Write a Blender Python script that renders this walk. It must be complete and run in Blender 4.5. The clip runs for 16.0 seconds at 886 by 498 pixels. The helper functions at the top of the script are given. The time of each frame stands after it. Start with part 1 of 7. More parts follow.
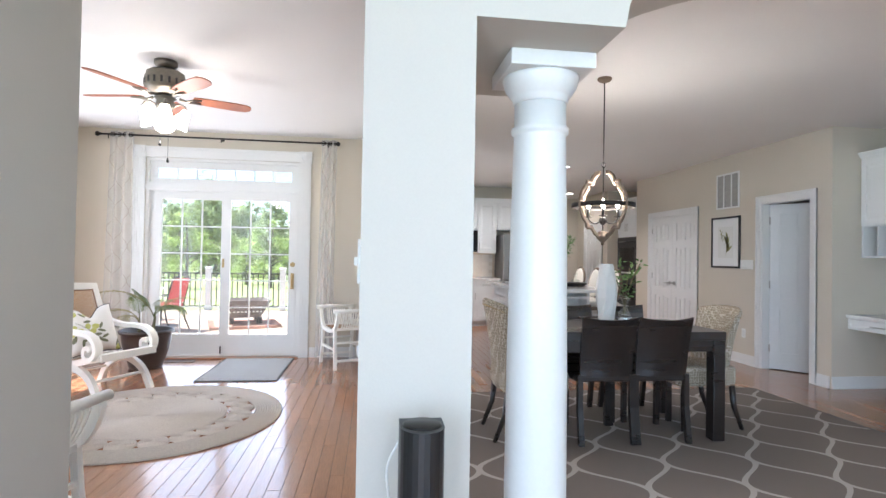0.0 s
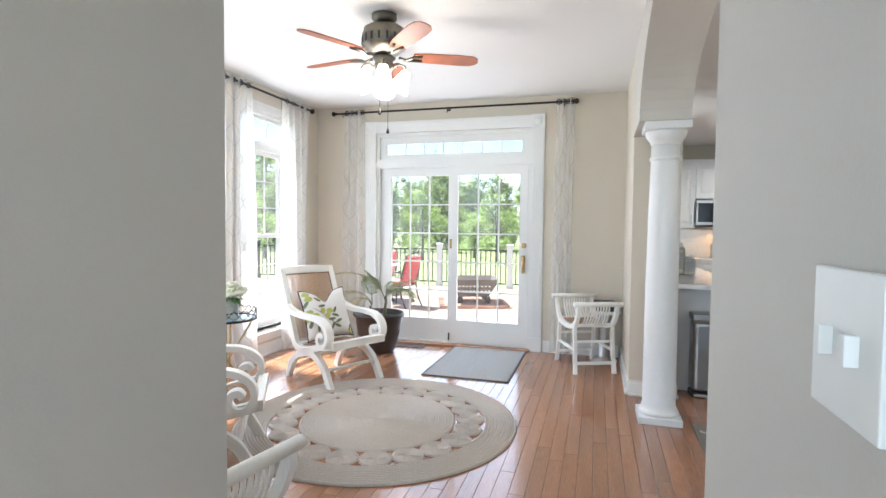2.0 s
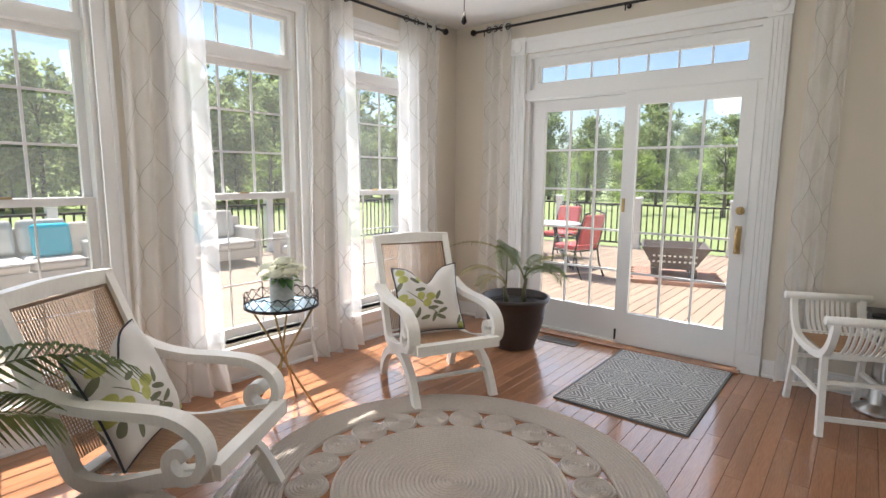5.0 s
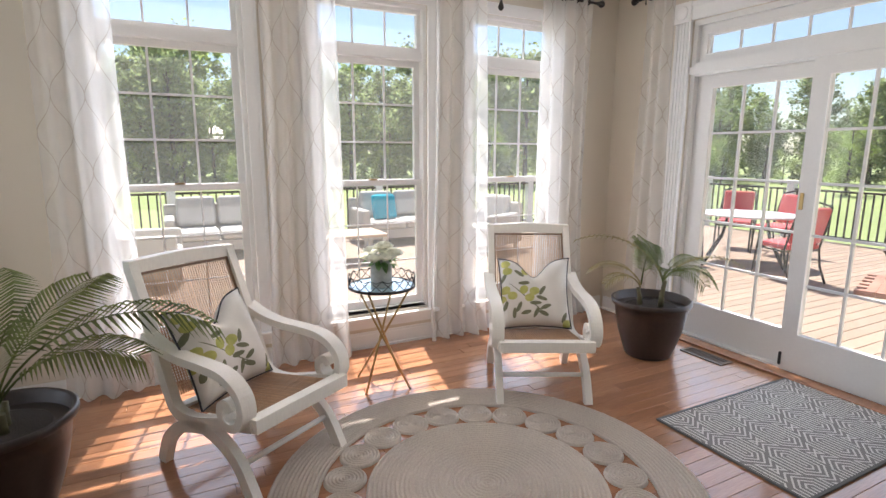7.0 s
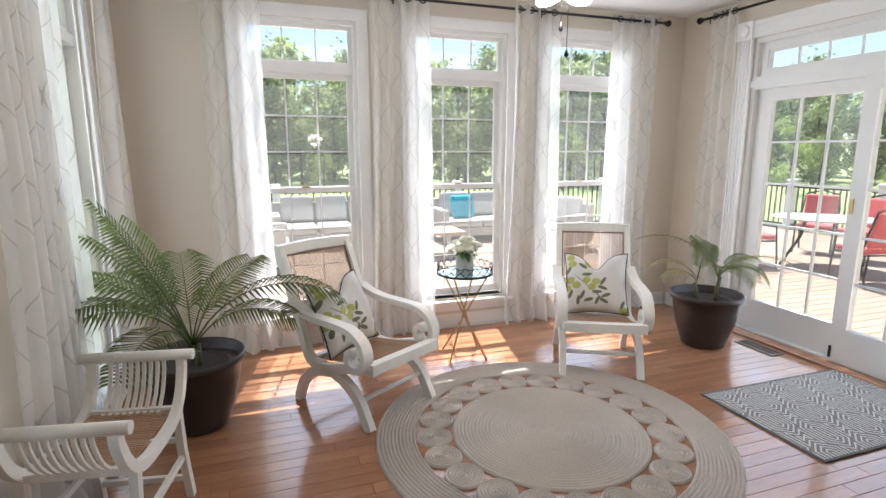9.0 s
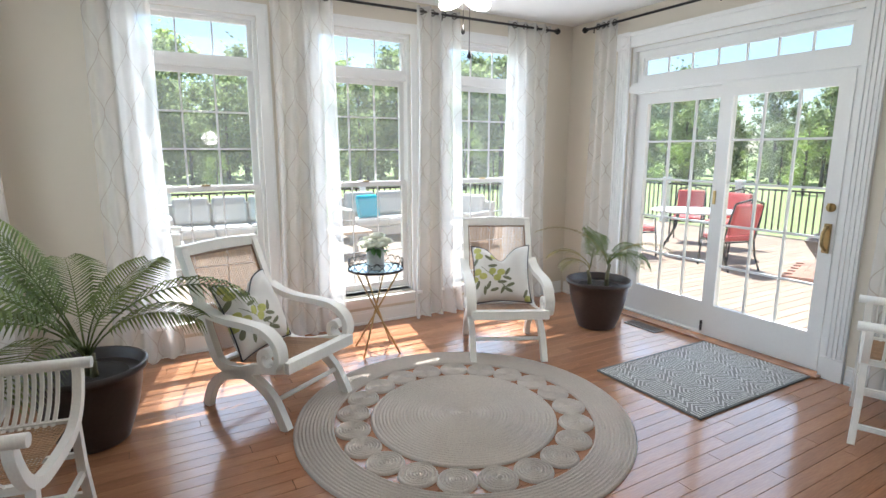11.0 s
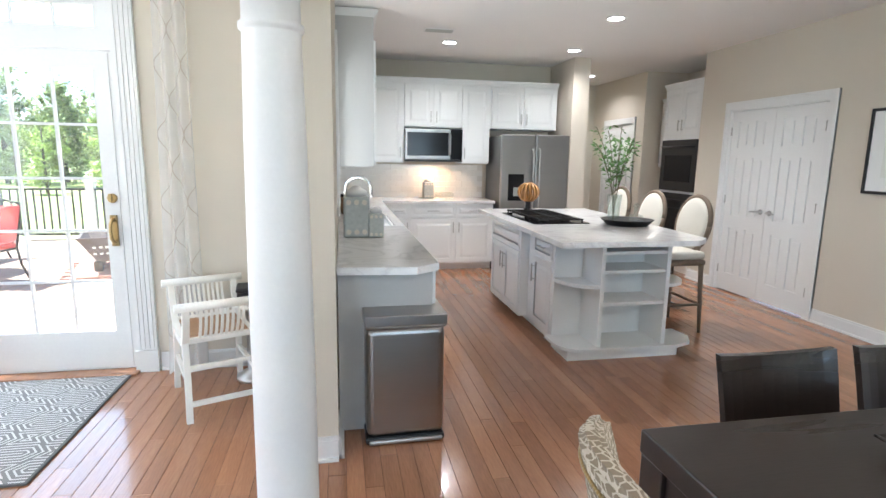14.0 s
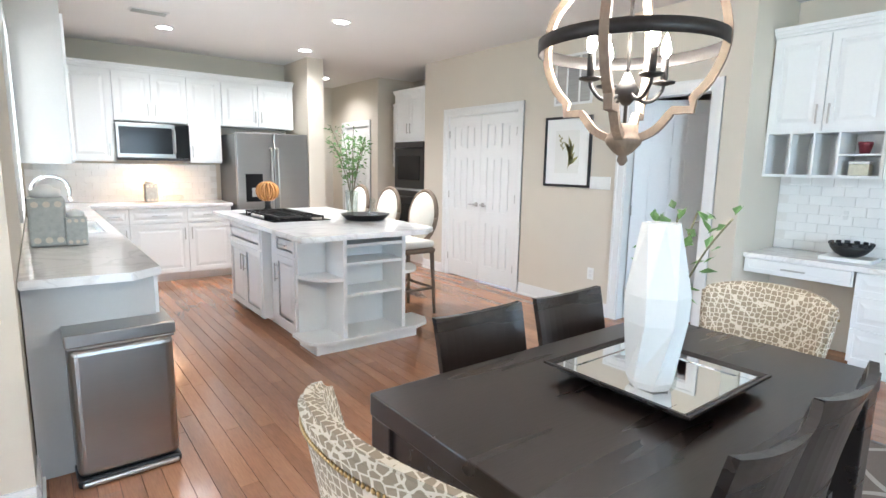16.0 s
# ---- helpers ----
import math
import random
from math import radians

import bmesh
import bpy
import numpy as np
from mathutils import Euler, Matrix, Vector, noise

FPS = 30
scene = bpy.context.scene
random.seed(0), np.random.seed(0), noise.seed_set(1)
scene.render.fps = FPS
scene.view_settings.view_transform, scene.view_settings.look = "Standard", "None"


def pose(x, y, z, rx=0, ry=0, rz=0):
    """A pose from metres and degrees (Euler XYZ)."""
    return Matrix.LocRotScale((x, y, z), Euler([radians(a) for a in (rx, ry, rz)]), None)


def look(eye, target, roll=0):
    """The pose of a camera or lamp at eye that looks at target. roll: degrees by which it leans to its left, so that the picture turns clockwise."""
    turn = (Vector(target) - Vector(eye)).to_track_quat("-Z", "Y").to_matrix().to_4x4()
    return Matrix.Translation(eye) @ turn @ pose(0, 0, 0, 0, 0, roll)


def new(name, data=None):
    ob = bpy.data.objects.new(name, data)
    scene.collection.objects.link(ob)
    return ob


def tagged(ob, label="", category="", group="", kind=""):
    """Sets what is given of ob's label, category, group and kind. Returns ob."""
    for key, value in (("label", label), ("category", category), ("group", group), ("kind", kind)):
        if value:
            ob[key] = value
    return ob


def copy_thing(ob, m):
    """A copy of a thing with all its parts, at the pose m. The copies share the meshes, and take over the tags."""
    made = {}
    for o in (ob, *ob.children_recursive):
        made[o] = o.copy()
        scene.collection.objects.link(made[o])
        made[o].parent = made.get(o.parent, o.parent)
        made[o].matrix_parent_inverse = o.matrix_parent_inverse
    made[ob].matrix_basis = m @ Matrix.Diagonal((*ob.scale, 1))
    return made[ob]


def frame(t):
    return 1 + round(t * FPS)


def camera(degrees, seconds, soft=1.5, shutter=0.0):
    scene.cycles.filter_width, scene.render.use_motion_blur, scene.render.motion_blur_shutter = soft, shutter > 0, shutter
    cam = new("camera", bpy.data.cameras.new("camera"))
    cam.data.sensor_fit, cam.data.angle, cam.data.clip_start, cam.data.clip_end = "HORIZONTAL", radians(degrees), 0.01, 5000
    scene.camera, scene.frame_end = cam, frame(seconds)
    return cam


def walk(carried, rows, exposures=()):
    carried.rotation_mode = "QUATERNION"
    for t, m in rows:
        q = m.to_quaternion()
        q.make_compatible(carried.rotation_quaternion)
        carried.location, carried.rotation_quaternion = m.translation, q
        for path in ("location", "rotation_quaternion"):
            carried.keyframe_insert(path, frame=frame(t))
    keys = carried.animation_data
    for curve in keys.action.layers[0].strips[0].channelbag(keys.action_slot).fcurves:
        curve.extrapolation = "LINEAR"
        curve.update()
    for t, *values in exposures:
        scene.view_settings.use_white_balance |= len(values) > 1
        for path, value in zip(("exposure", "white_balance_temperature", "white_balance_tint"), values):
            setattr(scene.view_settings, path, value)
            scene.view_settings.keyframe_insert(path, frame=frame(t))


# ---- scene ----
cam = camera(79.9, 16.0)
PATH = [
    (0, (0.268, 0.402, 1.294), (0.529, 2.385, 1.326), 1.0),
    (0.5, (0.191, 0.639, 1.321), (0.206, 2.639, 1.319), 1.0),
    (1, (0.1, 0.892, 1.344), (-0.104, 2.882, 1.316), 1.1),
    (1.5, (0.062, 1.172, 1.357), (-0.328, 3.133, 1.299), 0.8),
    (2, (0.038, 1.413, 1.37), (-0.521, 3.332, 1.286), 0.6),
    (2.5, (-0.034, 1.701, 1.376), (-0.739, 3.57, 1.27), 0.7),
    (3, (-0.071, 1.986, 1.395), (-0.902, 3.799, 1.249), 0.6),
    (5.5, (-0.004, 3.271, 1.417), (-1.364, 4.705, 1.106), 0.3),
    (6, (0.076, 3.474, 1.425), (-1.422, 4.758, 1.098), 0.3),
    (6.5, (0.209, 3.602, 1.447), (-1.419, 4.709, 1.098), 0.3),
    (7, (0.404, 3.658, 1.489), (-1.343, 4.559, 1.125), 0.2),
    (7.5, (0.565, 3.582, 1.51), (-1.251, 4.336, 1.146), 0.1),
    (8, (0.743, 3.522, 1.536), (-1.116, 4.161, 1.171), 0.0),
    (10.5, (1.061, 3.175, 1.566), (-0.745, 3.953, 1.201), 0.1),
    (11, (1.043, 3.283, 1.534), (-0.665, 4.258, 1.173), 0.1),
    (11.5, (0.961, 3.426, 1.517), (-0.556, 4.678, 1.153), 0.2),
    (12, (0.888, 3.508, 1.519), (-0.336, 5.046, 1.149), 0.6),
    (12.5, (0.795, 3.545, 1.544), (-0.05, 5.318, 1.167), 1.0),
    (13, (0.707, 3.562, 1.511), (0.301, 5.486, 1.148), 1.2),
    (13.5, (0.687, 3.576, 1.477), (0.701, 5.546, 1.13), 1.1),
    (14, (0.705, 3.568, 1.455), (1.077, 5.504, 1.117), 0.9),
    (14.5, (0.721, 3.563, 1.436), (1.382, 5.421, 1.106), 0.9),
    (15, (0.741, 3.544, 1.423), (1.629, 5.306, 1.099), 1.0),
    (15.5, (0.756, 3.522, 1.412), (1.822, 5.184, 1.096), 1.0),
    (16, (0.764, 3.502, 1.399), (1.968, 5.069, 1.091), 1.0),
]
walk(cam, [(t, look(eye, target, roll)) for t, eye, target, roll in PATH],
     exposures=[(0.0, 2.06, 5850, 15), (1.5, 1.95, 5850, 12), (3.0, 1.86, 5900, 10), (5.5, 1.18, 6400, 16), (8.0, 1.33, 6350, 18), (10.3, 1.6, 5850, 10), (11.0, 1.52, 5850, 10), (12.0, 1.48, 5750, 10), (12.6, 1.58, 5750, 10), (13.3, 2.05, 5750, 10), (14.0, 2.4, 5750, 10), (15.0, 2.75, 5750, 10), (16.0, 2.95, 5700, 10)])

# ---- daylight ----
SUN_DIR = Vector((0.46, -0.10, -0.91)).normalized()
world = bpy.data.worlds.new("world")
scene.world = world
world.use_nodes = True
wn = world.node_tree
sky = wn.nodes.new("ShaderNodeTexSky")
sky.sky_type, sky.sun_disc = "NISHITA", False
sky.sun_elevation = math.asin(-SUN_DIR.z)
sky.sun_rotation = math.atan2(-SUN_DIR.x, -SUN_DIR.y)
sky.altitude, sky.air_density, sky.dust_density, sky.ozone_density = 50, 1.0, 0.6, 1.2
wn.links.new(sky.outputs[0], wn.nodes["Background"].inputs[0])
wn.nodes["Background"].inputs[1].default_value = 0.08
sun = new("sun", bpy.data.lights.new("sun", "SUN"))
sun.data.energy, sun.data.angle, sun.data.color = 5.0, radians(0.5), (1.0, 0.95, 0.86)
sun.matrix_world = look((-20, 5, 45), Vector((-20, 5, 45)) + SUN_DIR)


def lamp(name, kind, place, power, colour=(1, 0.85, 0.68), size=0.05, aim=None):
    ob = new(name, bpy.data.lights.new(name, kind))
    ob.data.energy, ob.data.color = power, colour
    if kind == "AREA":
        ob.data.shape, ob.data.size = "DISK", size
    else:
        ob.data.shadow_soft_size = size
    ob.matrix_world = look(place, aim or (place[0], place[1] + 1e-4, place[2] - 1))
    return ob


lamp("fan_bulb_light", "POINT", (-1.38, 4.80, 2.24), 6.5, (1, 0.94, 0.86), 0.15)
for px, py, power in ((1.92, 9.69, 13), (3.19, 8.3, 33), (3.44, 9.75, 12), (4.5, 11.5, 12)):
    spot = lamp("recessed_light", "SPOT", (px, py, 2.70), power, (1, 0.94, 0.86), 0.06)
    spot.data.spot_size, spot.data.spot_blend = radians(150), 1.0
lamp("candle_bulb_light", "POINT", (2.065, 4.385, 1.75), 9, (1, 0.9, 0.76), 0.12)
lamp("hood_light", "AREA", (1.93, 10.70, 1.36), 0.8, (1, 0.55, 0.25), 0.12)

# ---- materials ----
def nodes(name):
    m = bpy.data.materials.new(name)
    m.use_nodes = True
    return m, m.node_tree, m.node_tree.nodes["Principled BSDF"]


def tint(c, f):
    return tuple(max(0.0, min(1.0, v * f)) for v in c[:3]) + (1,)


def surf(name, colour, rough=0.5, metal=0.0, grain=40.0, vary=0.12, bump=0.05, stretch=(1, 1, 1), coat=0.0, spread=0.0, wear=1.5, trans=0.0):
    """A plain surface with fine grain and broad wear; spread: how far pieces differ from one another."""
    m, t, b = nodes(name)
    new_node, link = t.nodes.new, t.links.new
    co, mp = new_node("ShaderNodeTexCoord"), new_node("ShaderNodeMapping")
    mp.inputs["Scale"].default_value = stretch
    link(co.outputs["Object"], mp.inputs[0])
    fine, broad = new_node("ShaderNodeTexNoise"), new_node("ShaderNodeTexNoise")
    for n, s, d in ((fine, grain, 6), (broad, wear, 3)):
        n.inputs["Scale"].default_value, n.inputs["Detail"].default_value = s, d
        link(mp.outputs[0], n.inputs["Vector"])
    add = new_node("ShaderNodeMath")
    add.operation = "ADD"
    link(fine.outputs[0], add.inputs[0]), link(broad.outputs[0], add.inputs[1])
    ramp = new_node("ShaderNodeMapRange")
    ramp.inputs["From Min"].default_value, ramp.inputs["From Max"].default_value = 0.6, 1.4
    link(add.outputs[0], ramp.inputs[0])
    mix = new_node("ShaderNodeMix")
    mix.data_type = "RGBA"
    mix.inputs[6].default_value, mix.inputs[7].default_value = tint(colour, 1 - vary), tint(colour, 1 + vary)
    link(ramp.outputs[0], mix.inputs[0])
    out = mix.outputs[2]
    if spread:
        info, geo, hsv = new_node("ShaderNodeObjectInfo"), new_node("ShaderNodeNewGeometry"), new_node("ShaderNodeHueSaturation")
        s, fr, rg = new_node("ShaderNodeMath"), new_node("ShaderNodeMath"), new_node("ShaderNodeMapRange")
        s.operation, fr.operation = "ADD", "FRACT"
        link(info.outputs["Random"], s.inputs[0]), link(geo.outputs["Random Per Island"], s.inputs[1]), link(s.outputs[0], fr.inputs[0])
        rg.inputs["To Min"].default_value, rg.inputs["To Max"].default_value = 1 - spread, 1 + spread
        link(fr.outputs[0], rg.inputs[0]), link(rg.outputs[0], hsv.inputs["Value"]), link(out, hsv.inputs["Color"])
        out = hsv.outputs[0]
    link(out, b.inputs["Base Color"])
    rr = new_node("ShaderNodeMapRange")
    rr.inputs["To Min"].default_value, rr.inputs["To Max"].default_value = max(0.02, rough * 0.85), min(1, rough * 1.15)
    link(broad.outputs[0], rr.inputs[0]), link(rr.outputs[0], b.inputs["Roughness"])
    b.inputs["Metallic"].default_value = metal
    b.inputs["Coat Weight"].default_value = coat
    b.inputs["Coat Roughness"].default_value = 0.08
    b.inputs["Transmission Weight"].default_value = trans
    if bump:
        bp = new_node("ShaderNodeBump")
        bp.inputs["Strength"].default_value, bp.inputs["Distance"].default_value = bump, 0.01
        link(fine.outputs[0], bp.inputs["Height"]), link(bp.outputs[0], b.inputs["Normal"])
    return m


def glow(name, colour, strength):
    m, t, b = nodes(name)
    b.inputs["Base Color"].default_value = (*colour, 1)
    m.cycles.emission_sampling = "NONE"
    b.inputs["Emission Color"].default_value, b.inputs["Emission Strength"].default_value = (*colour, 1), strength
    return m


def glass(name, colour=(1, 1, 1), rough=0.0, ior=1.45, thin=False, shine=0.03):
    m, t, b = nodes(name)
    if thin:
        t.nodes.remove(b)
        tr, gl, mx = (t.nodes.new("ShaderNode" + k) for k in ("BsdfTransparent", "BsdfGlossy", "MixShader"))
        tr.inputs[0].default_value, gl.inputs["Roughness"].default_value = (*colour, 1), 0.01
        mx.inputs[0].default_value = shine
        t.links.new(tr.outputs[0], mx.inputs[1]), t.links.new(gl.outputs[0], mx.inputs[2])
        # Milky share mixed into the glass to paint a bright haze over the view.
        haze, mx2 = t.nodes.new("ShaderNodeBsdfTranslucent"), t.nodes.new("ShaderNodeMixShader")
        haze.inputs[0].default_value, mx2.inputs[0].default_value = (0.9, 0.92, 0.88, 1), 0.038
        t.links.new(mx.outputs[0], mx2.inputs[1]), t.links.new(haze.outputs[0], mx2.inputs[2])
        t.links.new(mx2.outputs[0], t.nodes["Material Output"].inputs[0])
    else:
        b.inputs["Base Color"].default_value = (*colour, 1)
        b.inputs["Roughness"].default_value, b.inputs["IOR"].default_value, b.inputs["Transmission Weight"].default_value = rough, ior, 1
    return m


WALL = surf("wall_paint", (0.615, 0.56, 0.47), 0.75, grain=180, vary=0.03, bump=0.04)
GREY_WALL = surf("pier_paint", (0.56, 0.535, 0.485), 0.7, grain=180, vary=0.03, bump=0.04)
CEIL = surf("ceiling_paint", (0.80, 0.785, 0.765), 0.85, grain=200, vary=0.02, bump=0.05)
WHITE = surf("white_trim_paint", (0.75, 0.75, 0.735), 0.35, grain=60, vary=0.03, bump=0.015)
CABINET = surf("white_cabinet_paint", (0.82, 0.83, 0.82), 0.3, grain=60, vary=0.02, bump=0.01)
# Cabinet white darkened to grey; the shade on end faces is in the colour.
PANEL_SHADE = surf("panel_shade_grey", (0.50, 0.495, 0.48), 0.4, grain=60, vary=0.03, bump=0.01)
CHAIR_WHITE = surf("chalk_white_wood", (0.80, 0.78, 0.72), 0.45, grain=50, vary=0.08, bump=0.04, stretch=(3, 3, 0.4))
OAK = surf("oak_floor", (0.35, 0.165, 0.085), 0.17, grain=26, vary=0.25, bump=0.04, stretch=(6, 0.5, 1), coat=0.4, spread=0.14, wear=2.0)
GROOVE = surf("floor_gap", (0.11, 0.055, 0.03), 0.8, vary=0.2)
DARKWOOD = surf("espresso_wood", (0.018, 0.013, 0.011), 0.28, grain=30, vary=0.35, bump=0.03, stretch=(0.6, 6, 6), coat=0.15)
BLACK = surf("black_plastic", (0.012, 0.012, 0.013), 0.4, vary=0.2)
IRON = surf("dark_iron", (0.03, 0.027, 0.025), 0.45, metal=0.6, vary=0.3)
GUN = surf("pewter_metal", (0.16, 0.145, 0.12), 0.38, metal=0.9, vary=0.2)
BRASS = surf("antique_brass", (0.42, 0.30, 0.14), 0.32, metal=1.0, vary=0.2)
STEEL = surf("brushed_steel", (0.35, 0.335, 0.32), 0.30, metal=1.0, grain=60, vary=0.04, bump=0.0, stretch=(0.3, 0.3, 9))
NICKEL = surf("brushed_nickel", (0.5, 0.49, 0.47), 0.3, metal=1.0, vary=0.06)
CHROME = surf("polished_chrome", (0.75, 0.75, 0.75), 0.08, metal=1.0, vary=0.02, bump=0)
CHERRY = surf("cherry_blade_wood", (0.33, 0.10, 0.04), 0.55, grain=20, vary=0.3, stretch=(8, 8, 1))
CERAMIC = surf("white_ceramic", (0.70, 0.70, 0.68), 0.35, grain=90, vary=0.02, bump=0.01)
POT = surf("dark_brown_pot", (0.035, 0.024, 0.02), 0.42, grain=50, vary=0.25, bump=0.03)
SOIL = surf("potting_soil", (0.03, 0.022, 0.016), 0.95, grain=120, vary=0.5, bump=0.6)
PALM = surf("palm_leaf", (0.13, 0.165, 0.055), 0.5, grain=20, vary=0.35, bump=0.03, spread=0.3)
PALM_DRY = surf("dry_palm_leaf", (0.26, 0.23, 0.09), 0.6, grain=20, vary=0.3, spread=0.25)
STEM = surf("palm_stem", (0.13, 0.12, 0.06), 0.7, grain=30, vary=0.35, bump=0.2)
LEAF = surf("eucalyptus_leaf", (0.15, 0.27, 0.10), 0.5, vary=0.3, spread=0.3)
PETAL = surf("white_petal", (0.82, 0.82, 0.70), 0.6, grain=20, vary=0.08, spread=0.08)
CANE = surf("woven_cane", (0.40, 0.24, 0.13), 0.55, grain=90, vary=0.3, spread=0.18)
JUTE = surf("natural_jute", (0.50, 0.45, 0.395), 0.95, grain=140, vary=0.22, bump=0.5, spread=0.06)
BEIGE = surf("beige_linen", (0.66, 0.60, 0.50), 0.9, grain=220, vary=0.12, bump=0.25)
CREAM = surf("cream_cushion", (0.70, 0.66, 0.58), 0.9, grain=200, vary=0.08, bump=0.15)
RED = surf("red_outdoor_fabric", (0.56, 0.085, 0.09), 0.85, grain=160, vary=0.12, bump=0.15)
TEAL = surf("turquoise_fabric", (0.02, 0.42, 0.55), 0.85, grain=160, vary=0.1, bump=0.15)
OUTWHITE = surf("off_white_outdoor_fabric", (0.55, 0.52, 0.48), 0.9, grain=160, vary=0.08, bump=0.15)
WICKER = surf("pale_wicker", (0.48, 0.45, 0.41), 0.8, grain=140, vary=0.25, bump=0.4)
DECK = surf("deck_board", (0.31, 0.225, 0.165), 0.75, grain=30, vary=0.2, bump=0.1, stretch=(0.6, 8, 8), spread=0.12)
RAILDARK = surf("bronze_rail", (0.035, 0.03, 0.024), 0.5, metal=0.3, vary=0.2)
BRICK = surf("paver_brick", (0.36, 0.19, 0.14), 0.9, grain=60, vary=0.3, bump=0.3, spread=0.2)
RUST = surf("rusty_fire_bowl", (0.30, 0.13, 0.07), 0.85, grain=30, vary=0.45, bump=0.2)
GRASS = surf("lawn_grass", (0.23, 0.285, 0.10), 0.95, grain=3.0, vary=0.25, bump=0.3, wear=0.06)
def lets_light_through(m, share):
    """Leaves and petals: part of the light passes through them."""
    t = m.node_tree
    b, tl, mx = t.nodes["Principled BSDF"], t.nodes.new("ShaderNodeBsdfTranslucent"), t.nodes.new("ShaderNodeMixShader")
    t.links.new(b.inputs["Base Color"].links[0].from_socket, tl.inputs[0])
    mx.inputs[0].default_value = share
    t.links.new(b.outputs[0], mx.inputs[1]), t.links.new(tl.outputs[0], mx.inputs[2])
    t.links.new(mx.outputs[0], t.nodes["Material Output"].inputs[0])


BARK = surf("tree_bark", (0.09, 0.075, 0.06), 0.95, grain=14, vary=0.4, bump=0.5)
FOLIAGE = surf("tree_leaves", (0.25, 0.31, 0.14), 0.7, grain=2, vary=0.35, bump=0, spread=0.4, wear=0.3)
FOLIAGE_LIGHT = surf("young_tree_leaves", (0.32, 0.41, 0.13), 0.7, grain=2, vary=0.3, bump=0, spread=0.3, wear=0.4)
for leafy in (FOLIAGE, FOLIAGE_LIGHT, PALM, LEAF, PETAL):
    lets_light_through(leafy, 0.65)
MIRROR = surf("mirror_glass", (0.9, 0.9, 0.9), 0.02, metal=1.0, vary=0.01, bump=0)
# Pale blue of the reflected window light is put into the tray mirror's colour.
BLUEMIRROR = surf("tray_mirror_sky_blue", (0.55, 0.74, 0.84), 0.12, metal=0.45, vary=0.01, bump=0)
ORBWOOD = surf("weathered_wood", (0.18, 0.13, 0.09), 0.7, grain=26, vary=0.3, bump=0.1, stretch=(4, 4, 0.7))
AMBER = glass("amber_glass", (0.75, 0.42, 0.15), 0.05)
PANE = glass("window_pane", (0.97, 0.99, 0.98), thin=True)
CLEAR = glass("clear_glass", (0.94, 0.97, 0.96), thin=True, shine=0.12)
DARKGLASS = surf("black_glass", (0.01, 0.01, 0.011), 0.12, vary=0.05, bump=0)
DARKGLASS.node_tree.nodes["Principled BSDF"].inputs["Specular IOR Level"].default_value = 0.2
BULB = glow("lit_bulb", (1, 0.92, 0.8), 4.5)
CANDLE = glow("lit_candle_bulb", (1, 0.86, 0.66), 30)
DOWN = glow("lit_downlight", (1, 0.93, 0.82), 6)
PAPER = surf("white_paper", (0.82, 0.82, 0.80), 0.8, vary=0.02)
SAGE = surf("sage_print", (0.30, 0.29, 0.12), 0.8, vary=0.3)
PLATE = surf("white_plastic", (0.80, 0.80, 0.77), 0.4, vary=0.02, bump=0)
TIN = surf("grey_glazed_tin", (0.42, 0.43, 0.40), 0.5, vary=0.25)
# Grey below the other walls; the unlit room's dimness is in the colour.
DIM_TONE = surf("dim_room_shade_grey", (0.42, 0.40, 0.38), 0.8, vary=0.04)
BURGUNDY = surf("burgundy_ceramic", (0.16, 0.02, 0.03), 0.3, vary=0.1)
SUBWAY = surf("white_tile", (0.80, 0.80, 0.78), 0.12, vary=0.02, bump=0, spread=0.03)
GROUT = surf("pale_grout", (0.70, 0.69, 0.66), 0.9, vary=0.05)


def patterned(name, build, rough=0.9, bump=0.2, grain=200, mask_out=None):
    """A woven or printed surface: build(t, x, y) gives the colour socket from object coordinates in metres."""
    m, t, b = nodes(name)
    co, sp = t.nodes.new("ShaderNodeTexCoord"), t.nodes.new("ShaderNodeSeparateXYZ")
    t.links.new(co.outputs["Object"], sp.inputs[0])
    t.links.new(build(t, sp, co), b.inputs["Base Color"])
    b.inputs["Roughness"].default_value = rough
    n, bp = t.nodes.new("ShaderNodeTexNoise"), t.nodes.new("ShaderNodeBump")
    n.inputs["Scale"].default_value = grain
    t.links.new(co.outputs["Object"], n.inputs["Vector"])
    bp.inputs["Strength"].default_value, bp.inputs["Distance"].default_value = bump, 0.01
    t.links.new(n.outputs[0], bp.inputs["Height"]), t.links.new(bp.outputs[0], b.inputs["Normal"])
    return m


def op(t, kind, a, b=None, c=None):
    n = t.nodes.new("ShaderNodeMath")
    n.operation = kind
    for i, v in enumerate((a, b, c)):
        if v is None:
            continue
        if isinstance(v, (int, float)):
            n.inputs[i].default_value = v
        else:
            t.links.new(v, n.inputs[i])
    return n.outputs[0]


def pick(t, mask, lo, hi):
    n = t.nodes.new("ShaderNodeMix")
    n.data_type = "RGBA"
    for i, v in ((6, lo), (7, hi)):
        if isinstance(v, tuple):
            n.inputs[i].default_value = (*v, 1)
        else:
            t.links.new(v, n.inputs[i])
    t.links.new(mask, n.inputs[0])
    return n.outputs[2]


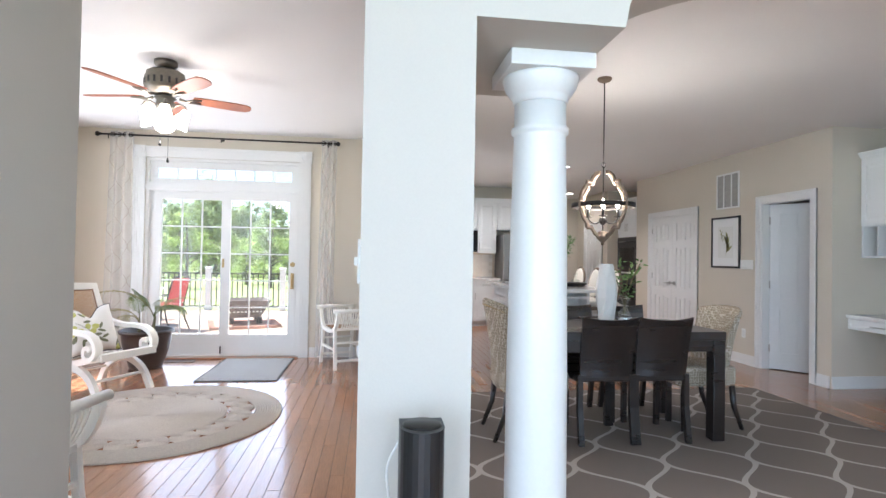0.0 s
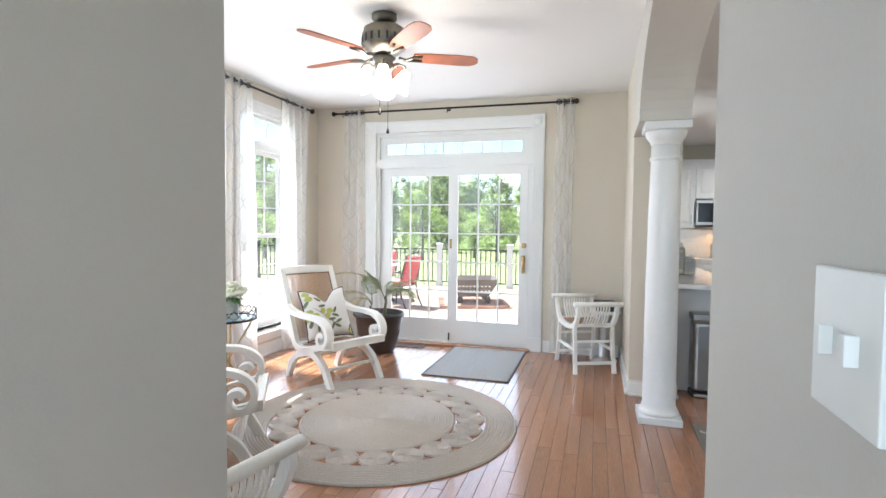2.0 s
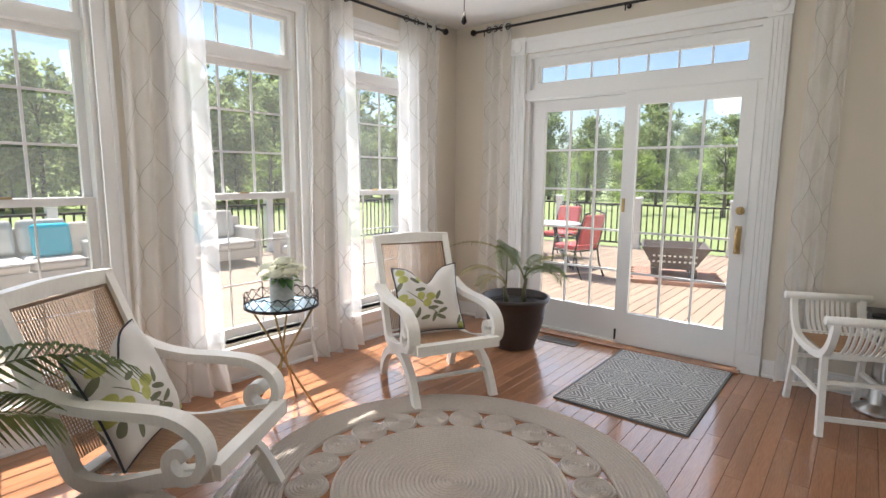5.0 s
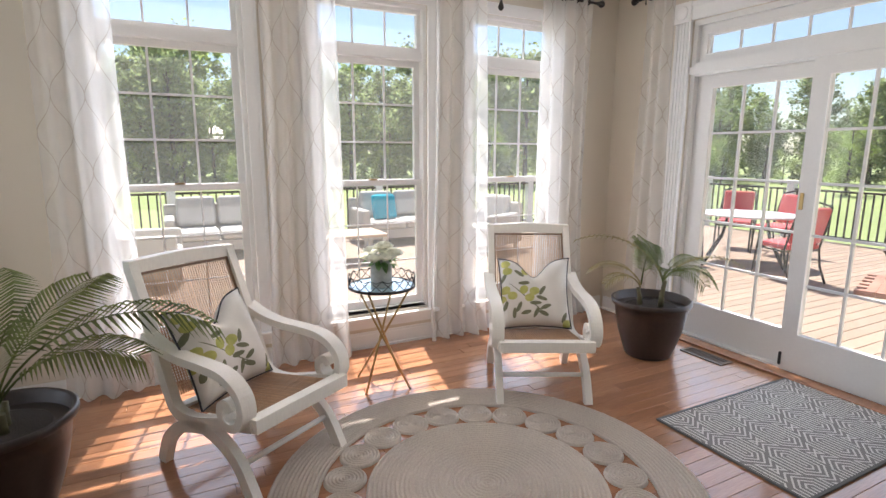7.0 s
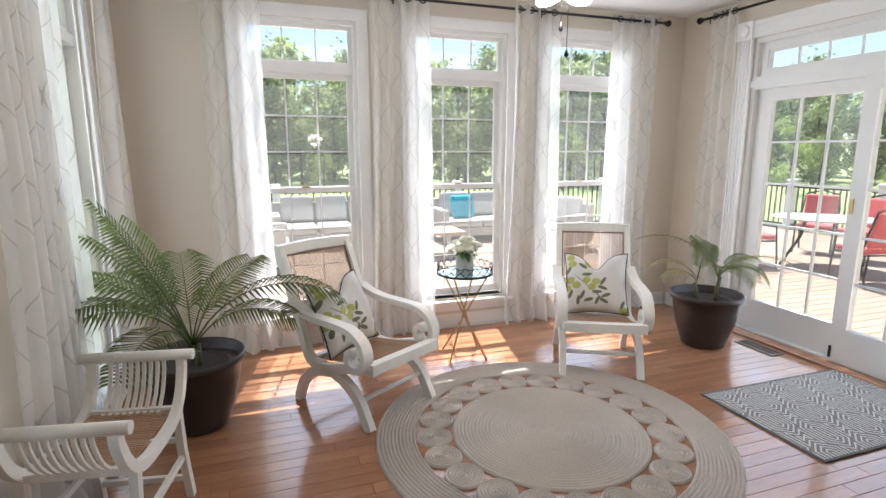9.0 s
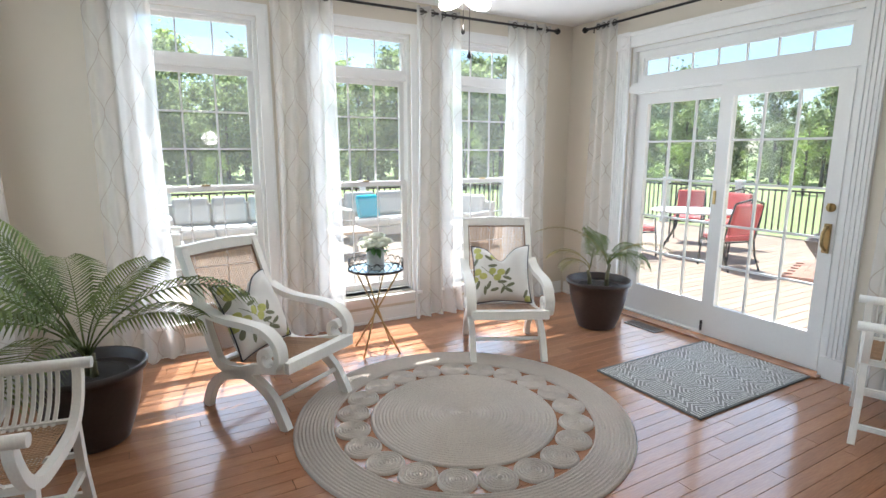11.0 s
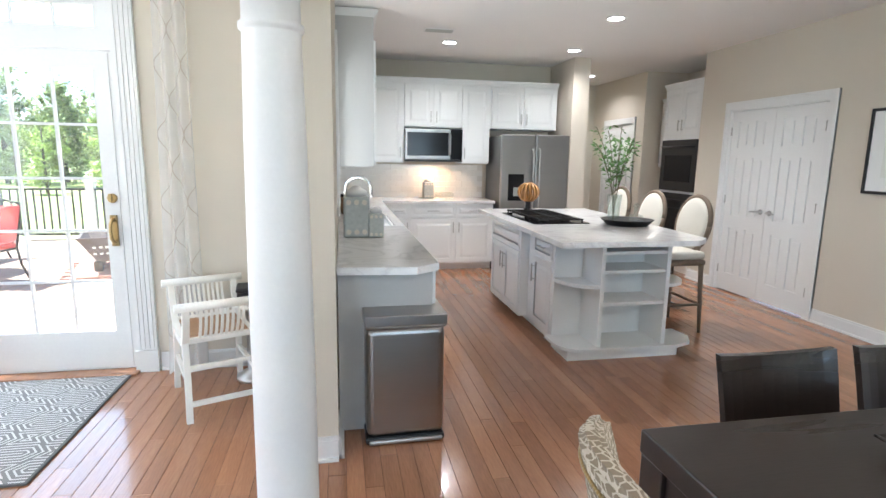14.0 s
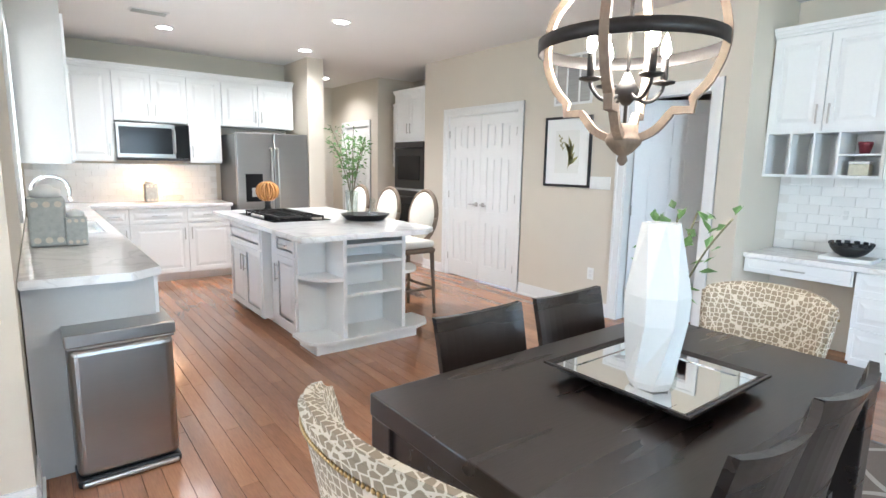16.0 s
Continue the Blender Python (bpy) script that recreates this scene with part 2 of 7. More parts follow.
def ogee(t, u, v, w, h, width):
    """Lines of an ogee trellis with cells w wide and h high: 1 on a line."""
    wave = op(t, "MULTIPLY", op(t, "SINE", op(t, "MULTIPLY", v, 2 * math.pi / h)), w * 0.25)
    lines = None
    for s in (1, -1):
        off = op(t, "ADD", u, op(t, "MULTIPLY", wave, s))
        d = op(t, "PINGPONG", op(t, "ADD", off, w * 0.25 * s + 50 * w), w / 2)
        one = op(t, "LESS_THAN", d, width)
        lines = one if lines is None else op(t, "MAXIMUM", lines, one)
    return lines


def sheer(name):
    m, t, b = nodes(name)
    t.nodes.remove(b)
    uv = t.nodes.new("ShaderNodeUVMap")
    uv.uv_map = "cloth"
    sp = t.nodes.new("ShaderNodeSeparateXYZ")
    t.links.new(uv.outputs[0], sp.inputs[0])
    line = ogee(t, sp.outputs[0], sp.outputs[1], 0.27, 0.42, 0.0040)
    df, tl, tr, m1, m2 = (t.nodes.new("ShaderNode" + k) for k in ("BsdfDiffuse", "BsdfTranslucent", "BsdfTransparent", "MixShader", "MixShader"))
    col = pick(t, line, (0.92, 0.91, 0.885), (0.40, 0.375, 0.34))
    t.links.new(col, df.inputs[0]), t.links.new(col, tl.inputs[0])
    m1.inputs[0].default_value = 0.5
    t.links.new(df.outputs[0], m1.inputs[1]), t.links.new(tl.outputs[0], m1.inputs[2])
    nz = t.nodes.new("ShaderNodeTexNoise")
    nz.inputs["Scale"].default_value = 6
    t.links.new(uv.outputs[0], nz.inputs["Vector"])
    fac = op(t, "MAXIMUM", op(t, "MULTIPLY_ADD", nz.outputs[0], 0.1, 0.47), op(t, "MULTIPLY", line, 0.95))
    t.links.new(fac, m2.inputs[0]), t.links.new(tr.outputs[0], m2.inputs[1]), t.links.new(m1.outputs[0], m2.inputs[2])
    t.links.new(m2.outputs[0], t.nodes["Material Output"].inputs[0])
    return m


SHEER = sheer("sheer_trellis_curtain")


def veined(t, sp, co):
    wide, thin_ = t.nodes.new("ShaderNodeTexNoise"), t.nodes.new("ShaderNodeTexNoise")
    for n, sc, d, w in ((wide, 1.6, 6, 1.6), (thin_, 3.6, 5, 1.1)):
        n.inputs["Scale"].default_value, n.inputs["Detail"].default_value, n.inputs["Distortion"].default_value = sc, d, w
        t.links.new(co.outputs["Object"], n.inputs["Vector"])
    a = op(t, "SUBTRACT", 1.0, op(t, "MINIMUM", op(t, "MULTIPLY", op(t, "ABSOLUTE", op(t, "SUBTRACT", wide.outputs[0], 0.5)), 26.0), 1.0))
    c = op(t, "SUBTRACT", 1.0, op(t, "MINIMUM", op(t, "MULTIPLY", op(t, "ABSOLUTE", op(t, "SUBTRACT", thin_.outputs[0], 0.46)), 60.0), 1.0))
    return pick(t, op(t, "MAXIMUM", op(t, "MULTIPLY", a, 0.36), op(t, "MULTIPLY", c, 0.32)), (0.86, 0.855, 0.84), (0.46, 0.45, 0.44))


QUARTZ = patterned("veined_white_quartz", veined, rough=0.1, bump=0.0)


def mat_lines(t, sp, co):
    u, v = op(t, "ADD", sp.outputs[0], 5.0), op(t, "ADD", sp.outputs[1], 5.0)
    near = None
    for du, dv in ((0.0, 0.0), (0.20, 0.155)):
        a, c = op(t, "PINGPONG", op(t, "ADD", u, du), 0.20), op(t, "PINGPONG", op(t, "ADD", v, dv), 0.155)
        h = op(t, "MAXIMUM", c, op(t, "ADD", op(t, "MULTIPLY", c, 0.62), op(t, "MULTIPLY", op(t, "MAXIMUM", op(t, "SUBTRACT", a, 0.045), 0.0), 0.80)))
        near = h if near is None else op(t, "MINIMUM", near, h)
    line = op(t, "LESS_THAN", op(t, "PINGPONG", near, 0.0125), 0.0045)
    return pick(t, line, (0.20, 0.195, 0.185), (0.58, 0.57, 0.54))


MATWEAVE = patterned("grey_white_flatweave", mat_lines)


def trellis(t, sp, co):
    line = ogee(t, sp.outputs[0], sp.outputs[1], 0.60, 0.74, 0.021)
    return pick(t, line, (0.185, 0.15, 0.125), (0.46, 0.42, 0.37))


TRELLIS = patterned("taupe_trellis_rug", trellis, bump=0.4)


def spots(t, sp, co):
    vo = t.nodes.new("ShaderNodeTexVoronoi")
    vo.feature = "DISTANCE_TO_EDGE"
    vo.inputs["Scale"].default_value = 50
    vo.inputs["Randomness"].default_value = 0.45
    t.links.new(co.outputs["Object"], vo.inputs["Vector"])
    return pick(t, op(t, "LESS_THAN", vo.outputs["Distance"], 0.09), (0.23, 0.185, 0.13), (0.52, 0.46, 0.37))


SPOTTED = patterned("beige_cell_print_fabric", spots)


def lemons(t, sp, co):
    """A lemon branch printed on linen; x to the side and z up the pillow."""
    nz = t.nodes.new("ShaderNodeTexNoise")
    nz.inputs["Scale"].default_value, nz.inputs["Detail"].default_value = 26, 3
    t.links.new(co.outputs["Object"], nz.inputs["Vector"])
    wob = op(t, "MULTIPLY_ADD", nz.outputs[0], 0.7, 0.65)

    def blots(spots_, a, b):
        out = None
        for x, z, turn in spots_:
            c, q = math.cos(radians(turn)), math.sin(radians(turn))
            dx, dz = op(t, "SUBTRACT", sp.outputs[0], x), op(t, "SUBTRACT", sp.outputs[2], z)
            u = op(t, "ADD", op(t, "MULTIPLY", dx, c / a), op(t, "MULTIPLY", dz, q / a))
            v = op(t, "ADD", op(t, "MULTIPLY", dx, -q / b), op(t, "MULTIPLY", dz, c / b))
            e = op(t, "LESS_THAN", op(t, "ADD", op(t, "MULTIPLY", u, u), op(t, "MULTIPLY", v, v)), wob)
            out = e if out is None else op(t, "MAXIMUM", out, e)
        return out
    leaf = blots(((-0.07, 0.295, 5), (0.045, 0.245, 55), (0.04, 0.195, -20), (0.0, 0.165, 0), (0.065, 0.14, 20), (0.005, 0.105, 62), (0.05, 0.10, -25), (-0.06, 0.105, 15),
                  (-0.105, 0.14, 65), (-0.135, 0.10, 85), (-0.19, 0.145, 70), (-0.10, 0.36, -35), (-0.20, 0.33, 60), (0.185, 0.07, 65), (-0.03, 0.40, -25)), 0.036, 0.0125)
    stalk = blots(((-0.085, 0.225, -41), (0.0, 0.15, -41)), 0.11, 0.003)
    fruit = blots(((-0.185, 0.425, 20), (-0.175, 0.375, 0), (-0.055, 0.375, 10), (-0.19, 0.248, 30), (-0.147, 0.212, 0), (-0.073, 0.25, 40), (-0.006, 0.242, 0), (-0.036, 0.20, 20), (-0.215, 0.19, 0), (0.205, 0.03, 10)), 0.031, 0.026)
    base = pick(t, op(t, "MAXIMUM", leaf, stalk), (0.68, 0.66, 0.62), (0.16, 0.165, 0.10))
    return pick(t, fruit, base, pick(t, nz.outputs[0], (0.30, 0.33, 0.07), (0.58, 0.55, 0.20)))


LEMON = patterned("lemon_print_linen", lemons, bump=0.15)

# ---- mesh helpers ----
def box(bm, x0, x1, y0, y1, z0, z1, m=None):
    vs = [Vector((x, y, z)) for x in (x0, x1) for y in (y0, y1) for z in (z0, z1)]
    if m is not None:
        vs = [m @ v for v in vs]
    v = [bm.verts.new(p) for p in vs]
    for f in ((0, 1, 3, 2), (4, 6, 7, 5), (0, 4, 5, 1), (2, 3, 7, 6), (0, 2, 6, 4), (1, 5, 7, 3)):
        bm.faces.new([v[i] for i in f])
    return bm


def rbox(bm, x0, x1, y0, y1, z0, z1, r=0.006, seg=2, m=None):
    """A box with rounded edges."""
    tmp = box(bmesh.new(), x0, x1, y0, y1, z0, z1)
    bmesh.ops.bevel(tmp, geom=tmp.edges[:], offset=r, segments=seg, affect="EDGES", profile=0.5)
    return merge(bm, tmp, m)


def merge(bm, tmp, m=None):
    if m is not None:
        tmp.transform(m)
    me = bpy.data.meshes.new("tmp")
    tmp.to_mesh(me), tmp.free()
    bm.from_mesh(me)
    bpy.data.meshes.remove(me)
    return bm


def lathe(bm, profile, n=24, at=(0, 0, 0), cap=True, m=None):
    """A turned body: profile is (radius, height) from the foot up."""
    rings = []
    for r, z in profile:
        ring = []
        for i in range(n):
            a = 2 * math.pi * i / n
            p = Vector((at[0] + r * math.cos(a), at[1] + r * math.sin(a), at[2] + z))
            ring.append(bm.verts.new(m @ p if m is not None else p))
        rings.append(ring)
    for a, b in zip(rings, rings[1:]):
        for i in range(n):
            bm.faces.new((a[i], a[(i + 1) % n], b[(i + 1) % n], b[i])).smooth = True
    if cap:
        bm.faces.new(rings[0][::-1]), bm.faces.new(rings[-1])
    return bm


def tube(bm, pts, r, n=8, r2=None, square=None, m=None):
    """A rod along points; r2: its far radius; square=(w, h): a flat bar with w across and h in the plane of up."""
    pts = [Vector(p) for p in pts]
    rings = []
    up0 = None
    for i, p in enumerate(pts):
        d = (pts[min(i + 1, len(pts) - 1)] - pts[max(i - 1, 0)]).normalized()
        if up0 is None:
            up0 = Vector((0, 0, 1)) if abs(d.z) < 0.9 else Vector((1, 0, 0))
        side = d.cross(up0)
        side = side.normalized() if side.length > 1e-5 else Vector((0, 1, 0))
        up = side.cross(d).normalized()
        up0 = up
        k = i / (len(pts) - 1)
        ring = []
        if square:
            w, h = square
            offs = [(-w / 2, -h / 2), (w / 2, -h / 2), (w / 2, h / 2), (-w / 2, h / 2)]
        else:
            rad = r + ((r2 if r2 is not None else r) - r) * k
            offs = [(rad * math.cos(2 * math.pi * j / n), rad * math.sin(2 * math.pi * j / n)) for j in range(n)]
        for a, b in offs:
            q = p + side * a + up * b
            ring.append(bm.verts.new(m @ q if m is not None else q))
        rings.append(ring)
    for a, b in zip(rings, rings[1:]):
        c = len(a)
        for i in range(c):
            bm.faces.new((a[i], a[(i + 1) % c], b[(i + 1) % c], b[i])).smooth = not square
    bm.faces.new(rings[0][::-1]), bm.faces.new(rings[-1])
    return bm


def prism(bm, poly, axis, a0, a1, m=None):
    """A flat outline, given in the two other axes, carried from a0 to a1 along axis."""
    def at(u, v, w):
        p = {"x": (w, u, v), "y": (u, w, v), "z": (u, v, w)}[axis]
        return m @ Vector(p) if m is not None else p
    lo, hi = [bm.verts.new(at(u, v, a0)) for u, v in poly], [bm.verts.new(at(u, v, a1)) for u, v in poly]
    bm.faces.new(lo), bm.faces.new(hi)
    for i in range(len(poly)):
        j = (i + 1) % len(poly)
        bm.faces.new((lo[i], lo[j], hi[j], hi[i]))
    return bm


def band(bm, line, thick, axis, a0, a1, m=None):
    """A strip of that thickness that follows a line in the plane across axis, from a0 to a1 along it."""
    line = [Vector(p) for p in line]
    inner, outer = [], []
    for i, p in enumerate(line):
        d = (line[min(i + 1, len(line) - 1)] - line[max(i - 1, 0)]).normalized()
        nrm = Vector((-d.y, d.x)) * thick / 2
        inner.append(p - nrm), outer.append(p + nrm)
    for i in range(len(line) - 1):
        prism(bm, [inner[i], inner[i + 1], outer[i + 1], outer[i]], axis, a0, a1, m)
    return bm


def arc(cx, cy, r, a0, a1, n=10, r1=None):
    out = []
    for i in range(n + 1):
        k = i / n
        a, rr = radians(a0 + (a1 - a0) * k), r + ((r1 if r1 is not None else r) - r) * k
        out.append((cx + rr * math.cos(a), cy + rr * math.sin(a)))
    return out


def finish(bm):
    bmesh.ops.remove_doubles(bm, verts=bm.verts, dist=1e-6)
    bmesh.ops.recalc_face_normals(bm, faces=bm.faces)
    return bm


def part(name, bm, material, parent=None, label="", clean=True):
    if clean:
        bmesh.ops.recalc_face_normals(bm, faces=bm.faces)
    me = bpy.data.meshes.new(name)
    bm.to_mesh(me), bm.free()
    me.materials.append(material)
    ob = new(name, me)
    ob.parent = parent
    if label:
        ob["label"] = label
    return ob


def thing(name, m=None, label="", category="", group="", kind=""):
    ob = new(name)
    ob.empty_display_size = 0.1
    if m is not None:
        ob.matrix_world = m
    return tagged(ob, label, category, group, kind)


def B(*args, **kw):
    return box(bmesh.new(), *args, **kw)


def R(*args, **kw):
    return rbox(bmesh.new(), *args, **kw)


def structure(name, bm, material, label, category):
    return tagged(part(name, bm, material), label, category, kind="structure")


def pierced(bm, axis, a0, a1, u0, u1, z0, z1, holes):
    """A wall slab from a0 to a1 across axis, u0 to u1 along it, with rectangular holes (u0, u1, z0, z1)."""
    def put(ua, ub, za, zb):
        if ub - ua > 1e-4 and zb - za > 1e-4:
            box(bm, a0, a1, ua, ub, za, zb) if axis == "x" else box(bm, ua, ub, a0, a1, za, zb)
    cur = u0
    for ha, hb, hz0, hz1 in sorted(holes):
        put(cur, ha, z0, z1), put(ha, hb, z0, hz0), put(ha, hb, hz1, z1)
        cur = hb
    put(cur, u1, z0, z1)
    return bm


# ---- the shell ----
SUN_C, DIN_C = 2.80, 2.74
W_WIN = [(3.295, 4.145), (4.58, 5.43), (5.80, 6.65)]
SILL, HEAD = 0.27, 2.53
structure("wall_west", pierced(bmesh.new(), "x", -3.46, -3.30, 2.30, 7.46, -0.3, SUN_C, [(a, b, SILL, HEAD) for a, b in W_WIN]), WALL, "warm beige painted wall with three tall windows", "wall")
structure("wall_north", pierced(bmesh.new(), "y", 7.30, 7.46, -3.30, 0.31, -0.3, SUN_C, [(-2.52, -0.67, -0.3, 2.47)]), WALL, "warm beige painted wall round the patio door", "wall")
structure("wall_south", pierced(bmesh.new(), "y", 2.30, 2.45, -3.30, -1.15, -0.3, SUN_C, [(-2.75, -1.90, SILL, HEAD)]), WALL, "warm beige painted wall with one tall window", "wall")
structure("pier_west", B(-1.15, -0.79, 1.78, 2.45, 0, SUN_C), GREY_WALL, "pale grey painted thick wall end", "wall")
structure("pier_middle", B(0.235, 0.53, 1.78, 2.45, 0, SUN_C), GREY_WALL, "pale painted wall pier with a light switch", "wall")
structure("header_entry", B(-0.79, 0.235, 1.78, 2.45, 2.42, SUN_C), GREY_WALL, "painted header over the entry", "wall")


def arch_poly(u0, u1, spring, rise, top):
    c, a = (u0 + u1) / 2, (u1 - u0) / 2
    pts = [(c + a * math.cos(math.pi * i / 28), spring + rise * math.sin(math.pi * i / 28)) for i in range(29)]
    return pts + [(u0, top), (u1, top)]


def arch(name, axis, a0, a1, u0, u1, spring, rise, top, label):
    bm = bmesh.new()
    pts = arch_poly(u0, u1, spring, rise, top)[:29]
    for (pu, pz), (qu, qz) in zip(pts, pts[1:]):
        prism(bm, [(pu, pz), (qu, qz), (qu, top), (pu, top)], axis, a0, a1)
    return structure(name, finish(bm), GREY_WALL, label, "arch")


arch("arch_east", "x", 0.30, 0.63, 2.45, 5.31, 2.11, 0.56, SUN_C, "beige painted arch between sunroom and dining room")
structure("arch_block", B(0.30, 0.63, 5.31, 5.99, 2.11, SUN_C), GREY_WALL, "beige painted block above the column", "wall")
arch("arch_south", "y", 1.78, 2.45, 0.95, 4.60, 1.94, 0.60, DIN_C, "painted arch between living room and dining room")
structure("arch_block_south", B(0.53, 0.95, 1.78, 2.45, 1.94, DIN_C), GREY_WALL, "painted block above the column", "wall")
structure("pier_east", B(4.60, 5.90, 1.78, 2.45, 0, DIN_C), GREY_WALL, "painted wall beside the arch", "wall")
structure("wall_kitchen_west", pierced(bmesh.new(), "x", 0.31, 0.67, 5.99, 11.05, -0.3, SUN_C, [(7.62, 8.42, 1.08, 2.25)]), WALL, "beige painted wall between sunroom and kitchen", "wall")
structure("wall_kitchen_north", B(0.67, 3.62, 10.90, 11.05, 0, DIN_C), WALL, "beige painted kitchen wall behind the cabinets", "wall")
structure("wall_hall_west", B(3.62, 3.84, 10.12, 12.60, 0, DIN_C), WALL, "beige painted wall end beside the refrigerator", "wall")
structure("wall_hall_north", B(3.84, 6.3, 12.45, 12.60, 0, DIN_C), WALL, "beige painted wall at the end of the hall", "wall")
structure("wall_hall_east", pierced(bmesh.new(), "x", 5.08, 5.20, 10.85, 12.45, 0, DIN_C, [(11.15, 11.95, 0, 2.03)]), WALL, "beige painted hall wall with a white door", "wall")
structure("wall_pantry", pierced(bmesh.new(), "x", 5.01, 5.13, 5.34, 9.48, 0, DIN_C, [(5.61, 6.35, 0, 2.03), (7.71, 8.95, 0, 2.03)]), WALL, "beige painted wall with pantry doors", "wall")
structure("wall_pantry_end", B(5.13, 5.75, 9.36, 9.48, 0, DIN_C), WALL, "beige painted wall end beside the oven", "wall")
structure("wall_oven", B(5.75, 5.87, 9.36, 10.85, 0, DIN_C), WALL, "beige painted wall behind the oven cabinet", "wall")
structure("wall_oven_end", B(5.20, 5.75, 10.85, 10.97, 0, DIN_C), WALL, "beige painted wall end", "wall")
structure("wall_alcove_north", B(5.13, 5.90, 5.34, 5.46, 0, DIN_C), WALL, "beige painted alcove wall beside the desk", "wall")
structure("wall_alcove", B(5.74, 5.90, 2.45, 5.34, 0, DIN_C), WALL, "beige painted wall behind the built-in desk", "wall")
# Back room walls, coloured darker to read as a dim room.
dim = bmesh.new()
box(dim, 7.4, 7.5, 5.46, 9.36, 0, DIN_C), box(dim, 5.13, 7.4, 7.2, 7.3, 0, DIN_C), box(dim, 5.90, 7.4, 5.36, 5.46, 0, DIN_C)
structure("wall_back_room", dim, DIM_TONE, "wall of the room behind the door, dimness in its grey", "wall")
structure("wall_living_south", pierced(bmesh.new(), "y", -3.4, -3.25, -1.15, 5.90, -0.3, DIN_C, [(-0.3, 1.5, 0.5, 2.4), (2.3, 4.1, 0.5, 2.4)]), GREY_WALL, "painted living room wall with two windows", "wall")
# The opening in the west wall is unseen, added for the fill lamp there.
structure("wall_living_west", pierced(bmesh.new(), "x", -1.15, -1.0, -3.25, 1.78, -0.3, DIN_C, [(-2.7, -0.7, 0.5, 2.4)]), GREY_WALL, "painted living room wall", "wall")
structure("wall_living_east", B(5.75, 5.90, -3.25, 1.78, -0.3, DIN_C), GREY_WALL, "painted living room wall", "wall")
structure("ceiling", B(-3.46, 0.45, 2.30, 7.46, SUN_C, SUN_C + 0.1), CEIL, "white painted sunroom ceiling", "ceiling")
din = bmesh.new()
box(din, 0.45, 7.5, 2.45, 12.6, DIN_C, DIN_C + 0.1), box(din, -1.15, 5.90, -3.4, 1.78, DIN_C, DIN_C + 0.1), box(din, -1.15, 5.90, 1.78, 2.45, SUN_C, SUN_C + 0.1)
structure("ceiling_open_plan", din, CEIL, "white painted dining and kitchen ceiling", "ceiling")
roof = bmesh.new()
box(roof, -3.46, 7.5, 2.30, 7.46, 2.92, 3.1), box(roof, 0.39, 7.5, 7.46, 12.6, 2.92, 3.1), box(roof, -1.15, 5.90, -3.4, 2.30, 2.92, 3.1)
structure("roof", roof, surf("roof_shingle", (0.1, 0.09, 0.085), 0.9), "dark roof over the house", "roof")
sub = bmesh.new()
box(sub, -3.30, 0.67, 2.30, 7.30, -0.25, -0.012), box(sub, 0.67, 7.5, 2.30, 12.6, -0.25, -0.012), box(sub, -1.15, 5.90, -3.4, 2.30, -0.25, -0.012)
floor = structure("floor", sub, GROOVE, "glossy reddish oak strip floor", "floor")

# baseboards
def baseboard(axis, face, out, u0, u1):
    bm = bmesh.new()
    s = 1 if out > 0 else -1
    for d, z0, z1 in ((0.014, 0, 0.105), (0.009, 0.105, 0.125), (0.026, 0, 0.018)):
        a, b = sorted((face + 0.001 * s, face + d * s))
        box(bm, a, b, u0, u1, z0, z1) if axis == "x" else box(bm, u0, u1, a, b, z0, z1)
    return structure("baseboard", bm, WHITE, "white painted baseboard", "baseboard")


for args in (("x", -3.30, 1, 2.48, 7.27), ("y", 7.30, -1, -3.27, -2.66), ("y", 7.30, -1, -0.52, 0.28), ("y", 2.45, 1, -3.27, -0.80), ("x", 0.31, -1, 5.99, 7.27),
             ("y", 5.99, -1, 0.31, 0.67), ("x", 5.01, -1, 5.36, 5.52), ("x", 5.01, -1, 6.44, 7.62), ("x", 5.01, -1, 9.04, 9.48), ("y", 5.34, -1, 5.01, 5.72),
             ("x", 0.67, 1, 5.99, 6.27), ("x", 3.84, 1, 10.12, 12.42), ("y", 12.45, -1, 3.86, 5.06), ("x", -0.79, 1, 1.78, 2.45), ("y", 1.78, -1, -1.0, -0.79), ("y", 1.78, -1, 0.235, 0.53)):
    baseboard(*args)


# ---- columns ----
def column(x, y, k=0.92, kz=1.0):
    ob = thing("column", pose(x, y, 0) @ Matrix.Diagonal((k, k, kz, 1)), "white painted round column with moulded capital", "column", "white columns")
    part("plinth", R(-0.165, 0.165, -0.165, 0.165, 0, 0.05, r=0.004), WHITE, ob)
    part("shaft", lathe(bmesh.new(), [(0.150, 0.05), (0.156, 0.062), (0.150, 0.078), (0.138, 0.085), (0.134, 0.105), (0.128, 0.115), (0.127, 0.5), (0.124, 1.0), (0.116, 1.5),
                                      (0.107, 1.845), (0.108, 1.85), (0.118, 1.856), (0.118, 1.874), (0.107, 1.88), (0.106, 1.96)], 48), WHITE, ob)
    part("capital", lathe(bmesh.new(), [(0.106, 1.96), (0.114, 1.966), (0.114, 1.98), (0.125, 1.99), (0.146, 2.015), (0.156, 2.045), (0.156, 2.055)], 48), WHITE, ob)
    part("abacus", R(-0.17, 0.17, -0.17, 0.17, 2.055, 2.109, r=0.004), WHITE, ob)
    return ob


column(0.488, 5.465, 0.88)
column(0.81, 2.10, 0.80, 0.92)


